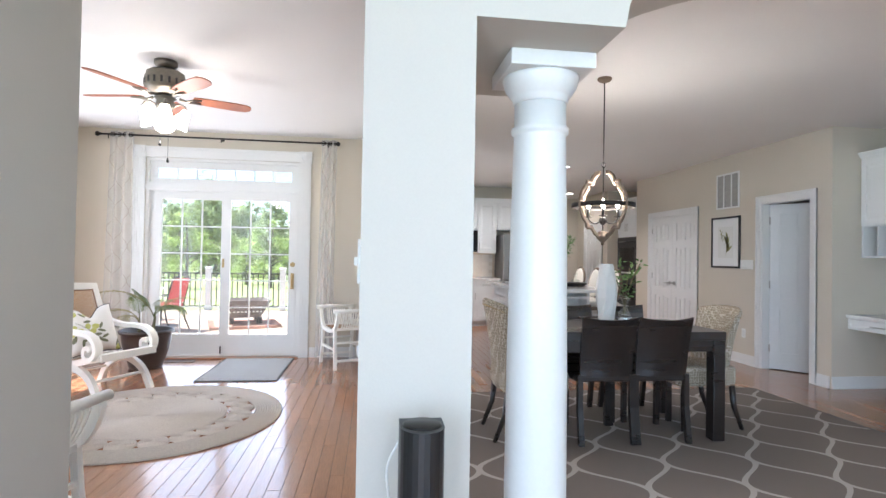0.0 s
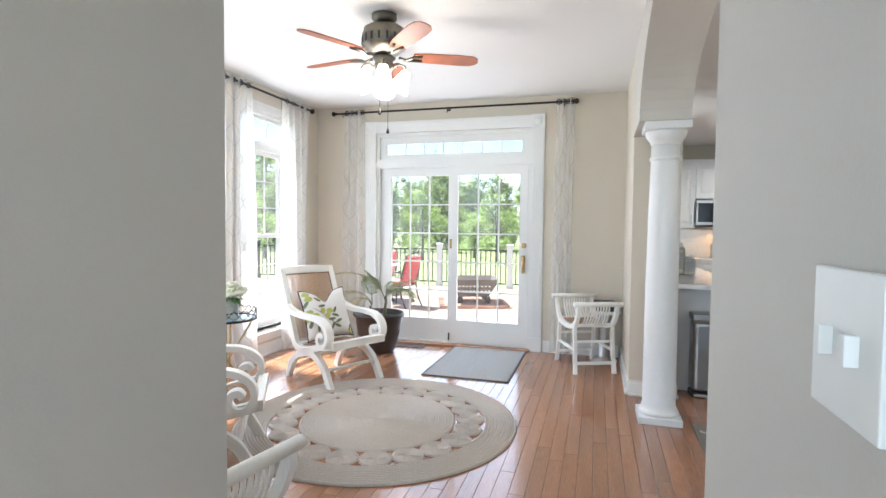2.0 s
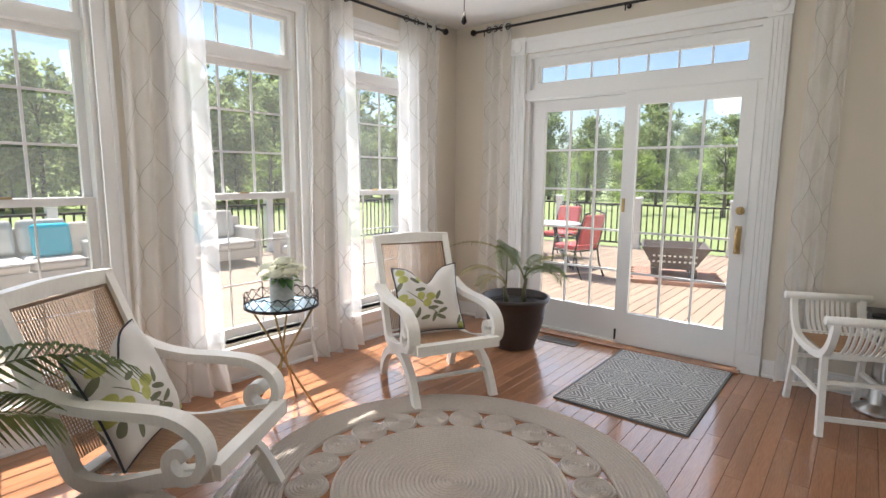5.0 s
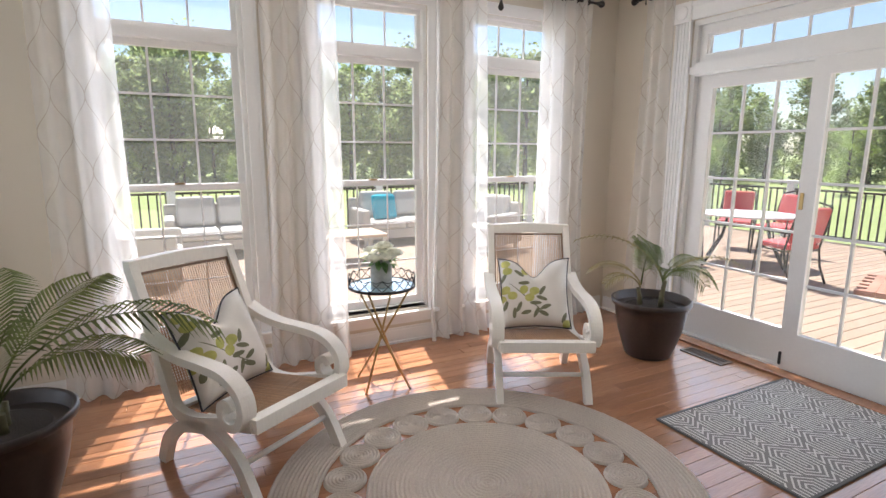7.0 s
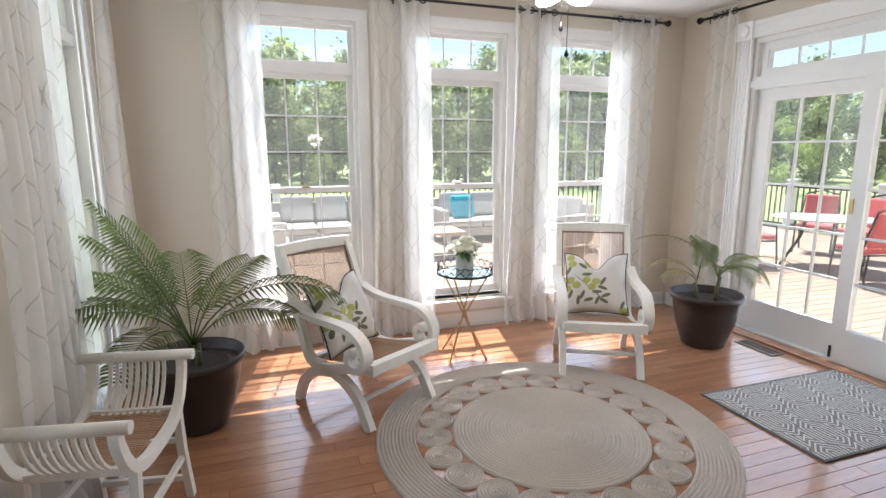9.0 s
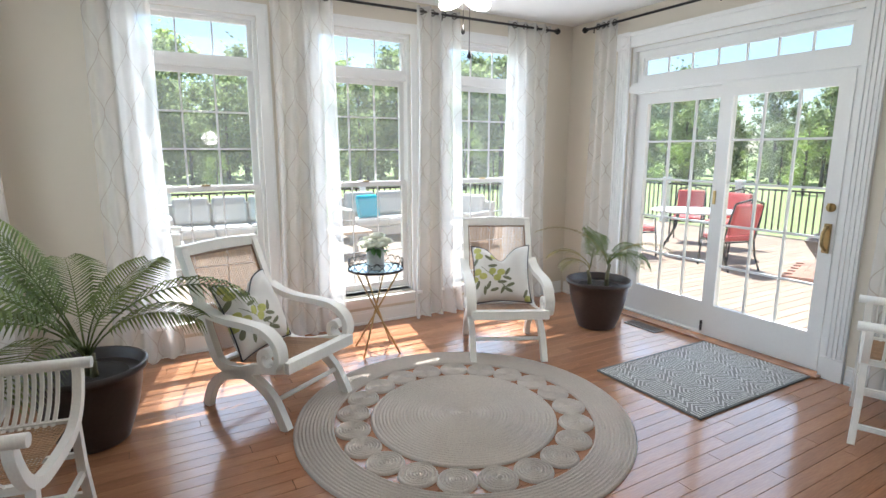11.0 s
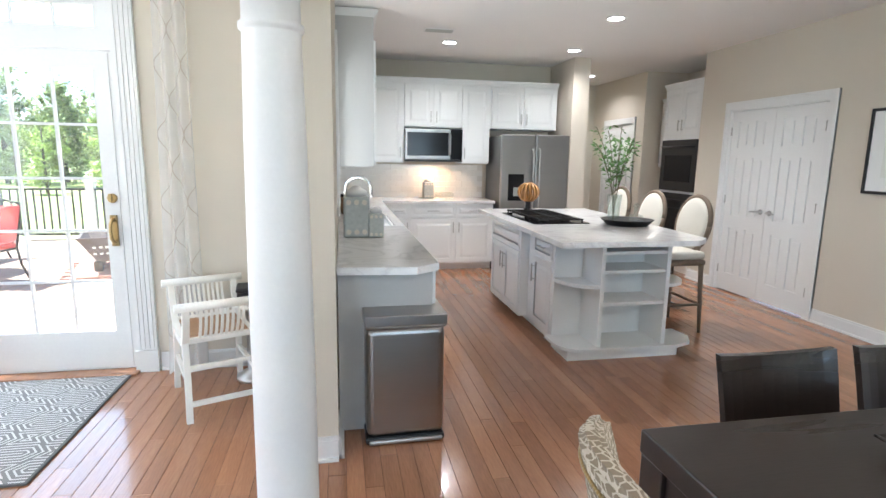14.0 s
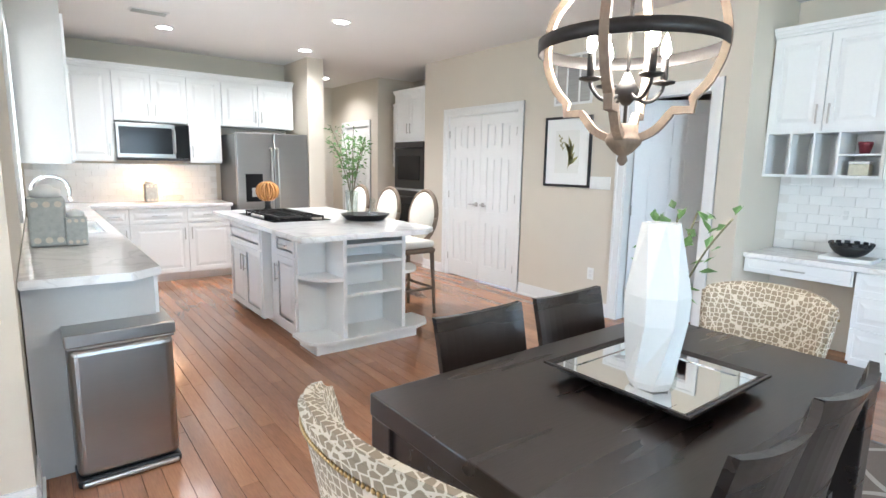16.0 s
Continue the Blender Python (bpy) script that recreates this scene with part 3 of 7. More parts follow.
# ---- windows ----
def pane_grid(bm, u0, u1, z0, z1, cols, rows, w, put):
    for i in range(1, cols):
        u = u0 + (u1 - u0) * i / cols
        put(bm, u - w / 2, u + w / 2, z0, z1)
    for j in range(1, rows):
        z = z0 + (z1 - z0) * j / rows
        for i in range(cols):
            a, b = u0 + (u1 - u0) * i / cols + w / 2, u0 + (u1 - u0) * (i + 1) / cols - w / 2
            put(bm, a, b, z - w / 2, z + w / 2)


def ring(bm, put, u0, u1, z0, z1, w, wb=None):
    wb = wb or w
    put(bm, u0, u0 + w, z0, z1), put(bm, u1 - w, u1, z0, z1), put(bm, u0 + w, u1 - w, z0, z0 + wb), put(bm, u0 + w, u1 - w, z1 - w, z1)


def tall_window(name, axis, face, out, u0, u1):
    """face: the room side of the wall; out: the way outdoors."""
    ob = thing(name, None, "white double-hung window with transom and grilles", "window", kind="structure")

    def slab(d0, d1):
        def put(bm, a, b, z0, z1):
            p, q = sorted((face + out * d0, face + out * d1))
            box(bm, p, q, a, b, z0, z1) if axis == "x" else box(bm, a, b, p, q, z0, z1)
        return put
    fr = bmesh.new()
    ring(fr, slab(0.012, 0.15), u0, u1, SILL, HEAD, 0.028)
    slab(0.03, 0.15)(fr, u0 + 0.028, u1 - 0.028, 2.145, 2.205)
    part("window_frame", fr, WHITE, ob)
    tr = bmesh.new()
    ring(tr, slab(0.055, 0.10), u0 + 0.028, u1 - 0.028, 2.205, HEAD - 0.028, 0.03)
    pane_grid(tr, u0 + 0.058, u1 - 0.058, 2.235, HEAD - 0.058, 3, 1, 0.012, slab(0.070, 0.084))
    part("transom_sash", tr, WHITE, ob)
    up = bmesh.new()
    ring(up, slab(0.085, 0.12), u0 + 0.028, u1 - 0.028, 1.235, 2.145, 0.042)
    pane_grid(up, u0 + 0.07, u1 - 0.07, 1.277, 2.103, 3, 3, 0.014, slab(0.095, 0.109))
    part("upper_sash", up, WHITE, ob)
    lo = bmesh.new()
    ring(lo, slab(0.045, 0.083), u0 + 0.028, u1 - 0.028, SILL + 0.028, 1.275, 0.042, 0.06)
    pane_grid(lo, u0 + 0.07, u1 - 0.07, SILL + 0.088, 1.233, 3, 3, 0.009, slab(0.058, 0.068))
    lower = part("lower_sash", lo, WHITE, ob)
    lock = bmesh.new()
    slab(0.03, 0.046)(lock, (u0 + u1) / 2 - 0.03, (u0 + u1) / 2 + 0.03, 1.275, 1.287)
    part("sash_lock", lock, BRASS, lower)
    for z0, z1, d in ((2.235, HEAD - 0.058, 0.077), (1.277, 2.103, 0.102), (SILL + 0.088, 1.233, 0.063)):
        g = bmesh.new()
        slab(d, d + 0.001)(g, u0 + 0.05, u1 - 0.05, z0 - 0.005, z1 + 0.005)
        part("pane", g, PANE, ob).visible_shadow = False
    tm = bmesh.new()
    for d, w in ((-0.018, 0.085), (-0.026, 0.022)):
        o = 0.085
        a, b = u0 - o, u1 + o
        s = slab(d, -0.001)
        s(tm, a, a + w, SILL - 0.02, HEAD + o), s(tm, b - w, b, SILL - 0.02, HEAD + o), s(tm, a + w, b - w, HEAD + o - w, HEAD + o)
    part("casing", tm, WHITE, ob)
    st = bmesh.new()
    slab(-0.055, 0.012)(st, u0 - 0.10, u1 + 0.10, SILL - 0.045, SILL - 0.02), slab(0.012, 0.045)(st, u0 + 0.028, u1 - 0.028, SILL - 0.001, SILL + 0.027)
    slab(-0.016, -0.001)(st, u0 - 0.085, u1 + 0.085, SILL - 0.115, SILL - 0.045)
    part("window_sill", st, WHITE, ob)
    return ob


for i, (a, b) in enumerate(W_WIN):
    tall_window("window_%d" % (i + 1), "x", -3.30, -1, a, b)
tall_window("window_4", "y", 2.45, -1, -2.75, -1.90)

# patio door
pd = thing("patio_door", None, "white sliding patio door with grilles and transom", "door", kind="structure")


def ybox(bm, d0, d1):
    return lambda m, a, b, z0, z1: box(m, a, b, 7.30 + d0, 7.30 + d1, z0, z1)


X0, X1 = -2.52, -0.67
fr = bmesh.new()
p = ybox(fr, 0.02, 0.155)
p(fr, X0, X0 + 0.035, 0, 2.47), p(fr, X1 - 0.035, X1, 0, 2.47), p(fr, X0 + 0.035, X1 - 0.035, 2.43, 2.47)
p(fr, X0 + 0.035, X1 - 0.035, 2.06, 2.16), ybox(fr, 0.02, 0.20)(fr, X0 + 0.035, X1 - 0.035, -0.01, 0.03)
ybox(fr, 0.0, 0.02)(fr, X0, X1, 2.075, 2.13)
part("door_frame", fr, WHITE, pd)
tr = bmesh.new()
ring(tr, ybox(tr, 0.06, 0.11), X0 + 0.035, X1 - 0.035, 2.16, 2.43, 0.06)
ring(tr, ybox(tr, 0.07, 0.10), X0 + 0.095, X1 - 0.095, 2.195, 2.37, 0.02)
pane_grid(tr, X0 + 0.115, X1 - 0.115, 2.215, 2.35, 7, 1, 0.014, ybox(tr, 0.08, 0.095))
part("transom_sash", tr, WHITE, pd)
part("pane", B(X0 + 0.10, X1 - 0.10, 7.387, 7.388, 2.20, 2.36), PANE, pd).visible_shadow = False
for nm, a, b, d, lab in (("fixed_door_panel", X0 + 0.035, -1.535, 0.068, ""), ("sliding_door_panel", -1.615, X1 - 0.035, 0.012, "")):
    lf = bmesh.new()
    q = ybox(lf, d, d + 0.045)
    ga, gb = (a + 0.135, b - 0.10) if nm[0] == "f" else (a + 0.105, b - 0.09)
    q(lf, a, ga, 0.03, 2.06), q(lf, gb, b, 0.03, 2.06), q(lf, ga, gb, 0.03, 0.285), q(lf, ga, gb, 1.965, 2.06)
    pane_grid(lf, ga, gb, 0.285, 1.965, 3, 5, 0.016, ybox(lf, d + 0.012, d + 0.033))
    leaf = part(nm, lf, WHITE, pd)
    part("pane", B(ga - 0.01, gb + 0.01, 7.30 + d + 0.022, 7.30 + d + 0.023, 0.28, 1.97), PANE, leaf).visible_shadow = False
    if nm[0] == "s":
        hd = bmesh.new()
        box(hd, -0.765, -0.725, 7.292, 7.312, 0.86, 1.06)
        tube(hd, [(-0.745, 7.302, 0.88), (-0.745, 7.267, 0.89), (-0.745, 7.242, 0.92), (-0.745, 7.237, 0.96), (-0.745, 7.242, 1.0), (-0.745, 7.267, 1.03), (-0.745, 7.302, 1.04)], 0.011)
        part("handle", finish(hd), BRASS, leaf, "brass pull handle")
        lk = bmesh.new()
        lathe(lk, [(0.03, 0), (0.03, 0.012), (0.022, 0.02)], 16, m=pose(-0.745, 7.312, 1.17, 90))
        box(lk, -0.752, -0.738, 7.267, 7.295, 1.15, 1.20)
        part("deadbolt", lk, BRASS, leaf, "brass deadbolt")
        part("foot_bolt", R(-1.607, -1.592, 7.295, 7.312, 0.05, 0.14, r=0.003), BLACK, leaf)
        part("edge_latch", R(-1.600, -1.575, 7.302, 7.313, 1.12, 1.23, r=0.004), BRASS, leaf)
cs = bmesh.new()
for a, b in ((-2.655, -2.52), (-0.67, -0.535)):
    w = b - a
    box(cs, a, b, 7.272, 7.299, 0, 2.46)
    for k in range(4):
        box(cs, a + 0.018 + k * 0.028, a + 0.034 + k * 0.028, 7.265, 7.272, 0.16, 2.46)
    box(cs, a - 0.004, b + 0.004, 7.262, 7.299, 0, 0.15)
    box(cs, a - 0.008, b + 0.008, 7.256, 7.299, 2.46, 2.605)
    lathe(cs, [(0.05, 0), (0.05, 0.006), (0.035, 0.004), (0.02, 0.012), (0.006, 0.014)], 20, m=pose((a + b) / 2, 7.256, 2.532, 90))
box(cs, -2.512, -0.678, 7.272, 7.299, 2.47, 2.592), box(cs, -2.512, -0.678, 7.262, 7.299, 2.565, 2.598)
part("casing", cs, WHITE, pd)
part("threshold", R(X0 - 0.02, X1 + 0.02, 7.20, 7.32, 0.0, 0.018, r=0.005), OAK, pd, "oak threshold strip")

# ---- window daylight ----
def skylight(place, aim, w, h, power, colour=(0.86, 0.93, 1.0)):
    ob = new("window_daylight", bpy.data.lights.new("window_daylight", "AREA"))
    ob.data.shape, ob.data.size, ob.data.size_y, ob.data.energy, ob.data.color = "RECTANGLE", w, h, power, colour
    ob.matrix_world = look(place, Vector(place) + Vector(aim))
    return ob


for a, b in W_WIN:
    skylight((-3.29, (a + b) / 2, 1.37), (1, 0, 0), b - a, 2.1, 4.2)
skylight((-1.6, 7.32, 1.2), (0, -1, 0), 1.7, 2.2, 8, (0.80, 0.90, 1.0))
skylight((-2.32, 2.43, 1.37), (0, 1, 0), 0.8, 2.1, 3.2)
skylight((0.44, 8.02, 1.66), (1, 0, 0), 0.75, 1.1, 1.3)
for px in (0.6, 3.2):
    skylight((px, -3.22, 1.45), (0, 1, 0), 1.8, 1.9, 17, (0.66, 0.85, 1.0))
# Added lamp at the unseen west opening, to brighten dining room and island.
skylight((-0.98, -1.7, 1.45), (1, 0, 0), 2.0, 1.9, 42, (0.68, 0.86, 1.0))

# ---- outdoors ----
GZ, DZ = -0.95, -0.12
ground = bmesh.new()
n = 40
grid = [[ground.verts.new((-3 + 900 * (i / n - 0.5) * abs(2 * i / n - 1) * 2, 8 + 900 * (j / n - 0.5) * abs(2 * j / n - 1) * 2, GZ)) for j in range(n + 1)] for i in range(n + 1)]
for i in range(n):
    for j in range(n):
        ground.faces.new((grid[i][j], grid[i + 1][j], grid[i + 1][j + 1], grid[i][j + 1]))
structure("ground", ground, GRASS, "mown green lawn", "lawn")

DX0, DX1, DY0, DY1 = -9.3, 1.6, 1.9, 14.4
deck = structure("deck", B(DX0, DX1, DY0, DY1, GZ, DZ - 0.03), surf("deck_frame", (0.3, 0.24, 0.19), 0.8), "timber deck outside the sunroom", "deck")


def rail_run(a, b, posts):
    """A railing from a to b with white posts and dark balusters."""
    a, b = Vector(a), Vector(b)
    ob = thing("deck_railing", None, "deck railing with white posts and dark balusters", "railing")
    d = (b - a).normalized()
    for i in range(posts + 1):
        p = a.lerp(b, i / posts)
        pb = bmesh.new()
        box(pb, p.x - 0.065, p.x + 0.065, p.y - 0.065, p.y + 0.065, DZ, DZ + 1.02), rbox(pb, p.x - 0.085, p.x + 0.085, p.y - 0.085, p.y + 0.085, DZ + 1.02, DZ + 1.08, r=0.02)
        rbox(pb, p.x - 0.08, p.x + 0.08, p.y - 0.08, p.y + 0.08, DZ, DZ + 0.12, r=0.01)
        part("post", pb, WHITE, ob, "white sleeved post")
    rl = bmesh.new()
    side = Vector((-d.y, d.x, 0))
    for z0, z1, w in ((0.90, 0.935, 0.035), (0.08, 0.115, 0.022)):
        p, q = a - side * w, b + side * w
        box(rl, min(p.x, q.x), max(p.x, q.x), min(p.y, q.y), max(p.y, q.y), DZ + z0, DZ + z1)
    part("rail", rl, RAILDARK, ob)
    me = B(-0.012, 0.012, -0.012, 0.012, DZ + 0.115, DZ + 0.90)
    first, count = None, int((b - a).length / 0.125)
    for i in range(count):
        p = a.lerp(b, (i + 0.5) / count)
        if first is None:
            first = part("baluster", me, RAILDARK, ob)
            bal = first
        else:
            bal = new("baluster", first.data)
            bal.parent = ob
        bal.location = (p.x, p.y, 0)


rail_run((DX0 + 0.1, DY1 - 0.1, 0), (DX1, DY1 - 0.1, 0), 6)
rail_run((DX0 + 0.1, DY0, 0), (DX0 + 0.1, DY1 - 0.1, 0), 7)

# deck boards run away from the patio door
bw = 0.14
board = B(-0.067, 0.067, 0, 6.8, -0.028, 0)
bmesh.ops.bevel(board, geom=board.edges[:], offset=0.004, segments=1, affect="EDGES")
base = None
rest = bmesh.new()
for j in range(int((DX1 - DX0) / bw)):
    xx = DX0 + (j + 0.5) * bw
    if -6.2 < xx < 0.3:
        bd = new("deck_board", base.data) if base else part("deck_board", board, DECK, deck)
        base = base or bd
        bd.parent = deck
        bd.location = (xx, 7.55, DZ)
    else:
        box(rest, xx - 0.067, xx + 0.067, 7.55 if xx < 0.3 else 11.1, 14.35, DZ - 0.028, DZ)
    if xx < -3.52:
        box(rest, xx - 0.067, xx + 0.067, DY0, 7.546, DZ - 0.028, DZ)
tagged(part("deck_boards", rest, DECK, deck), kind="stuff")


# ---- trees ----
def leaf_crown(rng, centres, leaves, size, squash=1.0):
    verts, faces = [], []
    for cx, cy, cz, r in centres:
        for _ in range(leaves):
            v = Vector((rng.gauss(0, 1), rng.gauss(0, 1), rng.gauss(0, 1))).normalized() * r * (abs(rng.gauss(0, 0.62)) + 0.08)
            p = Vector((cx, cy, cz)) + Vector((v.x, v.y, v.z * squash))
            a = Vector((rng.gauss(0, 1), rng.gauss(0, 1), rng.gauss(0, 0.6))).normalized()
            b = a.cross(Vector((rng.gauss(0, 1), rng.gauss(0, 1), rng.gauss(0, 1)))).normalized()
            s = size * rng.uniform(0.6, 1.3)
            k = len(verts)
            verts += [p - a * s, p + b * s * 0.6, p + a * s, p - b * s * 0.6]
            faces.append((k, k + 1, k + 2, k + 3))
    me = bpy.data.meshes.new("crown")
    me.from_pydata(verts, [], faces)
    return me


def tree(seed, h, spread, leaves, material, low=0.25, clumps=26):
    rng = random.Random(seed)
    ob = thing("tree")
    tk = bmesh.new()
    lean = rng.uniform(-0.3, 0.3)
    spine = [(lean * (i / 6) ** 2, lean * 0.5 * (i / 6), h * 0.85 * i / 6) for i in range(7)]
    tube(tk, spine, h * 0.018 + 0.03, 8, r2=0.03)
    centres = []
    for k in range(clumps):
        f = rng.uniform(low, 1.0)
        a = rng.uniform(0, 2 * math.pi)
        prof = 0.25 + 0.75 * math.sin(math.pi * min(1, (f - low) / (1 - low) * 0.72 + 0.16))
        d = spread * prof * rng.uniform(0.35, 1.0)
        c = (d * math.cos(a), d * math.sin(a), h * f * 0.95)
        centres.append((*c, spread * rng.uniform(0.22, 0.46)))
        if k % 3 == 0:
            z0 = h * f * 0.7
            tube(tk, [(0, 0, z0), (c[0] * 0.5, c[1] * 0.5, (z0 + c[2]) / 2 + 0.1), c], 0.05, 5, r2=0.012)
    part("trunk", tk, BARK, ob)
    cr = new("crown", leaf_crown(rng, centres, leaves, h * 0.0165))
    cr.data.materials.append(material)
    cr.parent = ob
    return ob


rng = random.Random(5)
kinds = [tree(11, 13, 3.0, 85, FOLIAGE, 0.05, 62), tree(12, 15, 3.3, 85, FOLIAGE, 0.08, 66), tree(13, 11, 3.0, 85, FOLIAGE, 0.04, 58), tree(14, 14, 2.6, 80, FOLIAGE_LIGHT, 0.06, 60)]
bright = [tree(21, 4.2, 1.5, 130, FOLIAGE_LIGHT, 0.15, 18), tree(22, 5.2, 1.5, 110, FOLIAGE_LIGHT, 0.15, 18)]
WOOD = dict(label="tall leafy tree at the edge of the lawn", category="tree", group="trees at the edge of the woods")
for k in kinds:
    tagged(k, **WOOD)
for b in bright:
    tagged(b, "small bright green tree on the lawn", "tree", "young trees on the lawn")
used = set()


def plant(src, x, y, turn, s):
    m = pose(x, y, GZ, 0, 0, turn) @ Matrix.Diagonal((s, s, s, 1))
    if id(src) not in used:
        used.add(id(src))
        src.matrix_world = m
        return src
    ob = copy_thing(src, pose(x, y, GZ, 0, 0, turn))
    ob.scale = (s, s, s)
    return ob


for row_d, step in ((48, 3.6), (54, 3.6), (62, 3.8)):
    a = 72.0
    while a < 226:
        r = row_d + rng.uniform(-3, 3) - (8 if a > 140 else 0)
        x, y = -1 + r * math.cos(radians(a)), 4 + r * math.sin(radians(a))
        plant(kinds[rng.choice((0, 0, 1, 1, 2, 2, 3))], x, y, rng.uniform(0, 360), rng.uniform(0.52, 0.86) * row_d / 52 * (0.8 if a < 122 else 1.0))
        a += step * rng.uniform(0.8, 1.2)
for x, y, k, s in ((-11.5, 36, 1, 1.0), (-16, 38, 0, 1.05), (-6.5, 37, 1, 0.95), (-3.0, 33, 0, 1.0), (-22, 33, 1, 0.9), (-29, 22, 0, 1.0), (-2, 40, 1, 1.1), (-9, 41, 0, 1.0)):
    plant(bright[k], x, y, rng.uniform(0, 360), s)
for a in range(0, 150, 5):
    r = 46 + rng.uniform(-2, 2)
    ang = radians(74 + a)
    plant(bright[rng.choice((0, 1))], -1 + (r - (8 if a > 66 else 0)) * math.cos(ang), 4 + (r - (8 if a > 66 else 0)) * math.sin(ang), rng.uniform(0, 360), rng.uniform(0.5, 0.8))


# ---- deck furniture ----
def outdoor_seat(name, w, m, label, group=""):
    ob = thing(name, m, label, "outdoor seat", group)
    fr = bmesh.new()
    rbox(fr, -w / 2, w / 2, -0.42, 0.42, 0.12, 0.28, r=0.02)
    for s in (-1, 1):
        rbox(fr, s * (w / 2 - 0.07) - 0.07, s * (w / 2 - 0.07) + 0.07, -0.42, 0.42, 0.2, 0.62, r=0.03)
        for yy in (-0.36, 0.36):
            box(fr, s * (w / 2 - 0.07) - 0.03, s * (w / 2 - 0.07) + 0.03, yy - 0.03, yy + 0.03, 0, 0.2)
    rbox(fr, -w / 2, w / 2, 0.30, 0.42, 0.2, 0.78, r=0.03)
    part("frame", fr, WICKER, ob)
    k = max(1, round((w - 0.3) / 0.65))
    cw = (w - 0.3) / k
    for i in range(k):
        x = -w / 2 + 0.15 + cw * (i + 0.5)
        part("seat_cushion", R(x - cw / 2 + 0.01, x + cw / 2 - 0.01, -0.44, 0.22, 0.285, 0.43, r=0.05, seg=3), OUTWHITE, ob)
        part("back_cushion", R(x - cw / 2 + 0.02, x + cw / 2 - 0.02, -0.08, 0.08, 0, 0.46, r=0.06, seg=3, m=pose(0, 0.20, 0.44, -12)), OUTWHITE, ob)
    return ob


def scatter_pillow(x, y, z, turn, material, label):
    ob = thing("outdoor_pillow", pose(x, y, z, -15, 0, turn), label, "pillow")
    part("cover", R(-0.22, 0.22, -0.07, 0.07, 0, 0.44, r=0.06, seg=3), material, ob)
    return ob


SOFAS = "pale outdoor seats"
outdoor_seat("outdoor_sofa", 2.1, pose(-8.5, 4.6, DZ, 0, 0, 90), "pale wicker outdoor sofa with off-white cushions", SOFAS)
outdoor_seat("outdoor_sofa", 1.6, pose(-8.45, 7.3, DZ, 0, 0, 90), "pale wicker loveseat with off-white cushions", SOFAS)
outdoor_seat("outdoor_armchair", 0.85, pose(-7.0, 8.3, DZ, 0, 0, 25), "pale wicker outdoor armchair with off-white cushions", SOFAS)
outdoor_seat("outdoor_armchair", 0.85, pose(-6.9, 3.3, DZ, 0, 0, 175), "pale wicker outdoor armchair beside the railing", SOFAS)
scatter_pillow(-8.32, 5.2, DZ + 0.43, 90, TEAL, "turquoise outdoor pillow on the wicker sofa")
scatter_pillow(-8.32, 5.6, DZ + 0.43, 80, BEIGE, "beige patterned pillow on the wicker sofa")
scatter_pillow(-8.28, 7.0, DZ + 0.43, 96, TEAL, "turquoise outdoor pillow on the loveseat")
ct = thing("outdoor_coffee_table", pose(-7.1, 5.9, DZ), "pale wooden outdoor coffee table", "table")
part("tabletop", R(-0.35, 0.35, -0.55, 0.55, 0.38, 0.42, r=0.008), surf("weathered_table_wood", (0.45, 0.33, 0.24), 0.7, stretch=(1, 6, 1)), ct)
for sx in (-0.3, 0.3):
    for sy in (-0.5, 0.5):
        part("leg", R(sx - 0.03, sx + 0.03, sy - 0.03, sy + 0.03, 0, 0.38, r=0.004), WICKER, ct)

dt = thing("patio_table", pose(-4.40, 11.15, DZ, 0, 0, 33), "dark iron patio table with a pale oval top", "table")
part("tabletop", lathe(bmesh.new(), [(0.001, 0.70), (0.58, 0.70), (0.60, 0.715), (0.58, 0.73), (0.001, 0.731)], 40, m=Matrix.Diagonal((1.15, 0.9, 1, 1))), surf("pale_stone_top", (0.55, 0.56, 0.58), 0.4), dt)
fr = bmesh.new()
for sx in (-0.5, 0.5):
    for sy in (-0.36, 0.36):
        tube(fr, [(sx * 0.5, sy * 0.5, 0.70), (sx * 0.6, sy * 0.6, 0.4), (sx, sy, 0)], 0.02)
part("base", fr, IRON, dt)


def patio_chair(x, y, turn):
    ob = thing("patio_chair", pose(x, y, DZ, 0, 0, turn), "black iron patio chair with red cushions", "chair", "chairs round the patio table")
    fr = bmesh.new()
    for s in (-0.26, 0.26):
        tube(fr, [(s, -0.26, 0), (s, -0.24, 0.25), (s, -0.22, 0.42), (s, -0.2, 0.62), (s, 0.1, 0.66), (s, 0.24, 0.64)], 0.014)
        tube(fr, [(s, 0.34, 0), (s, 0.24, 0.2), (s, 0.2, 0.42), (s, 0.27, 0.7), (s * 0.9, 0.33, 0.96)], 0.014)
        tube(fr, [(s, -0.24, 0.4), (s, 0.2, 0.4)], 0.012)
    tube(fr, [(-0.23, 0.33, 0.96), (0, 0.36, 1.02), (0.23, 0.33, 0.96)], 0.014)
    for k in range(7):
        sx = -0.2 + k * 0.066
        tube(fr, [(sx, 0.2, 0.42), (sx, 0.335, 0.97)], 0.006, 5)
    tube(fr, [(-0.26, -0.22, 0.40), (0.26, -0.22, 0.40)], 0.012), tube(fr, [(-0.26, 0.2, 0.40), (0.26, 0.2, 0.40)], 0.012)
    part("frame", fr, IRON, ob)
    part("seat_cushion", R(-0.25, 0.25, -0.24, 0.22, 0.415, 0.49, r=0.03, seg=3), RED, ob)
    part("back_cushion", R(-0.23, 0.23, -0.04, 0.04, 0, 0.46, r=0.035, seg=3, m=pose(0, 0.21, 0.50, -14)), RED, ob)
    return ob


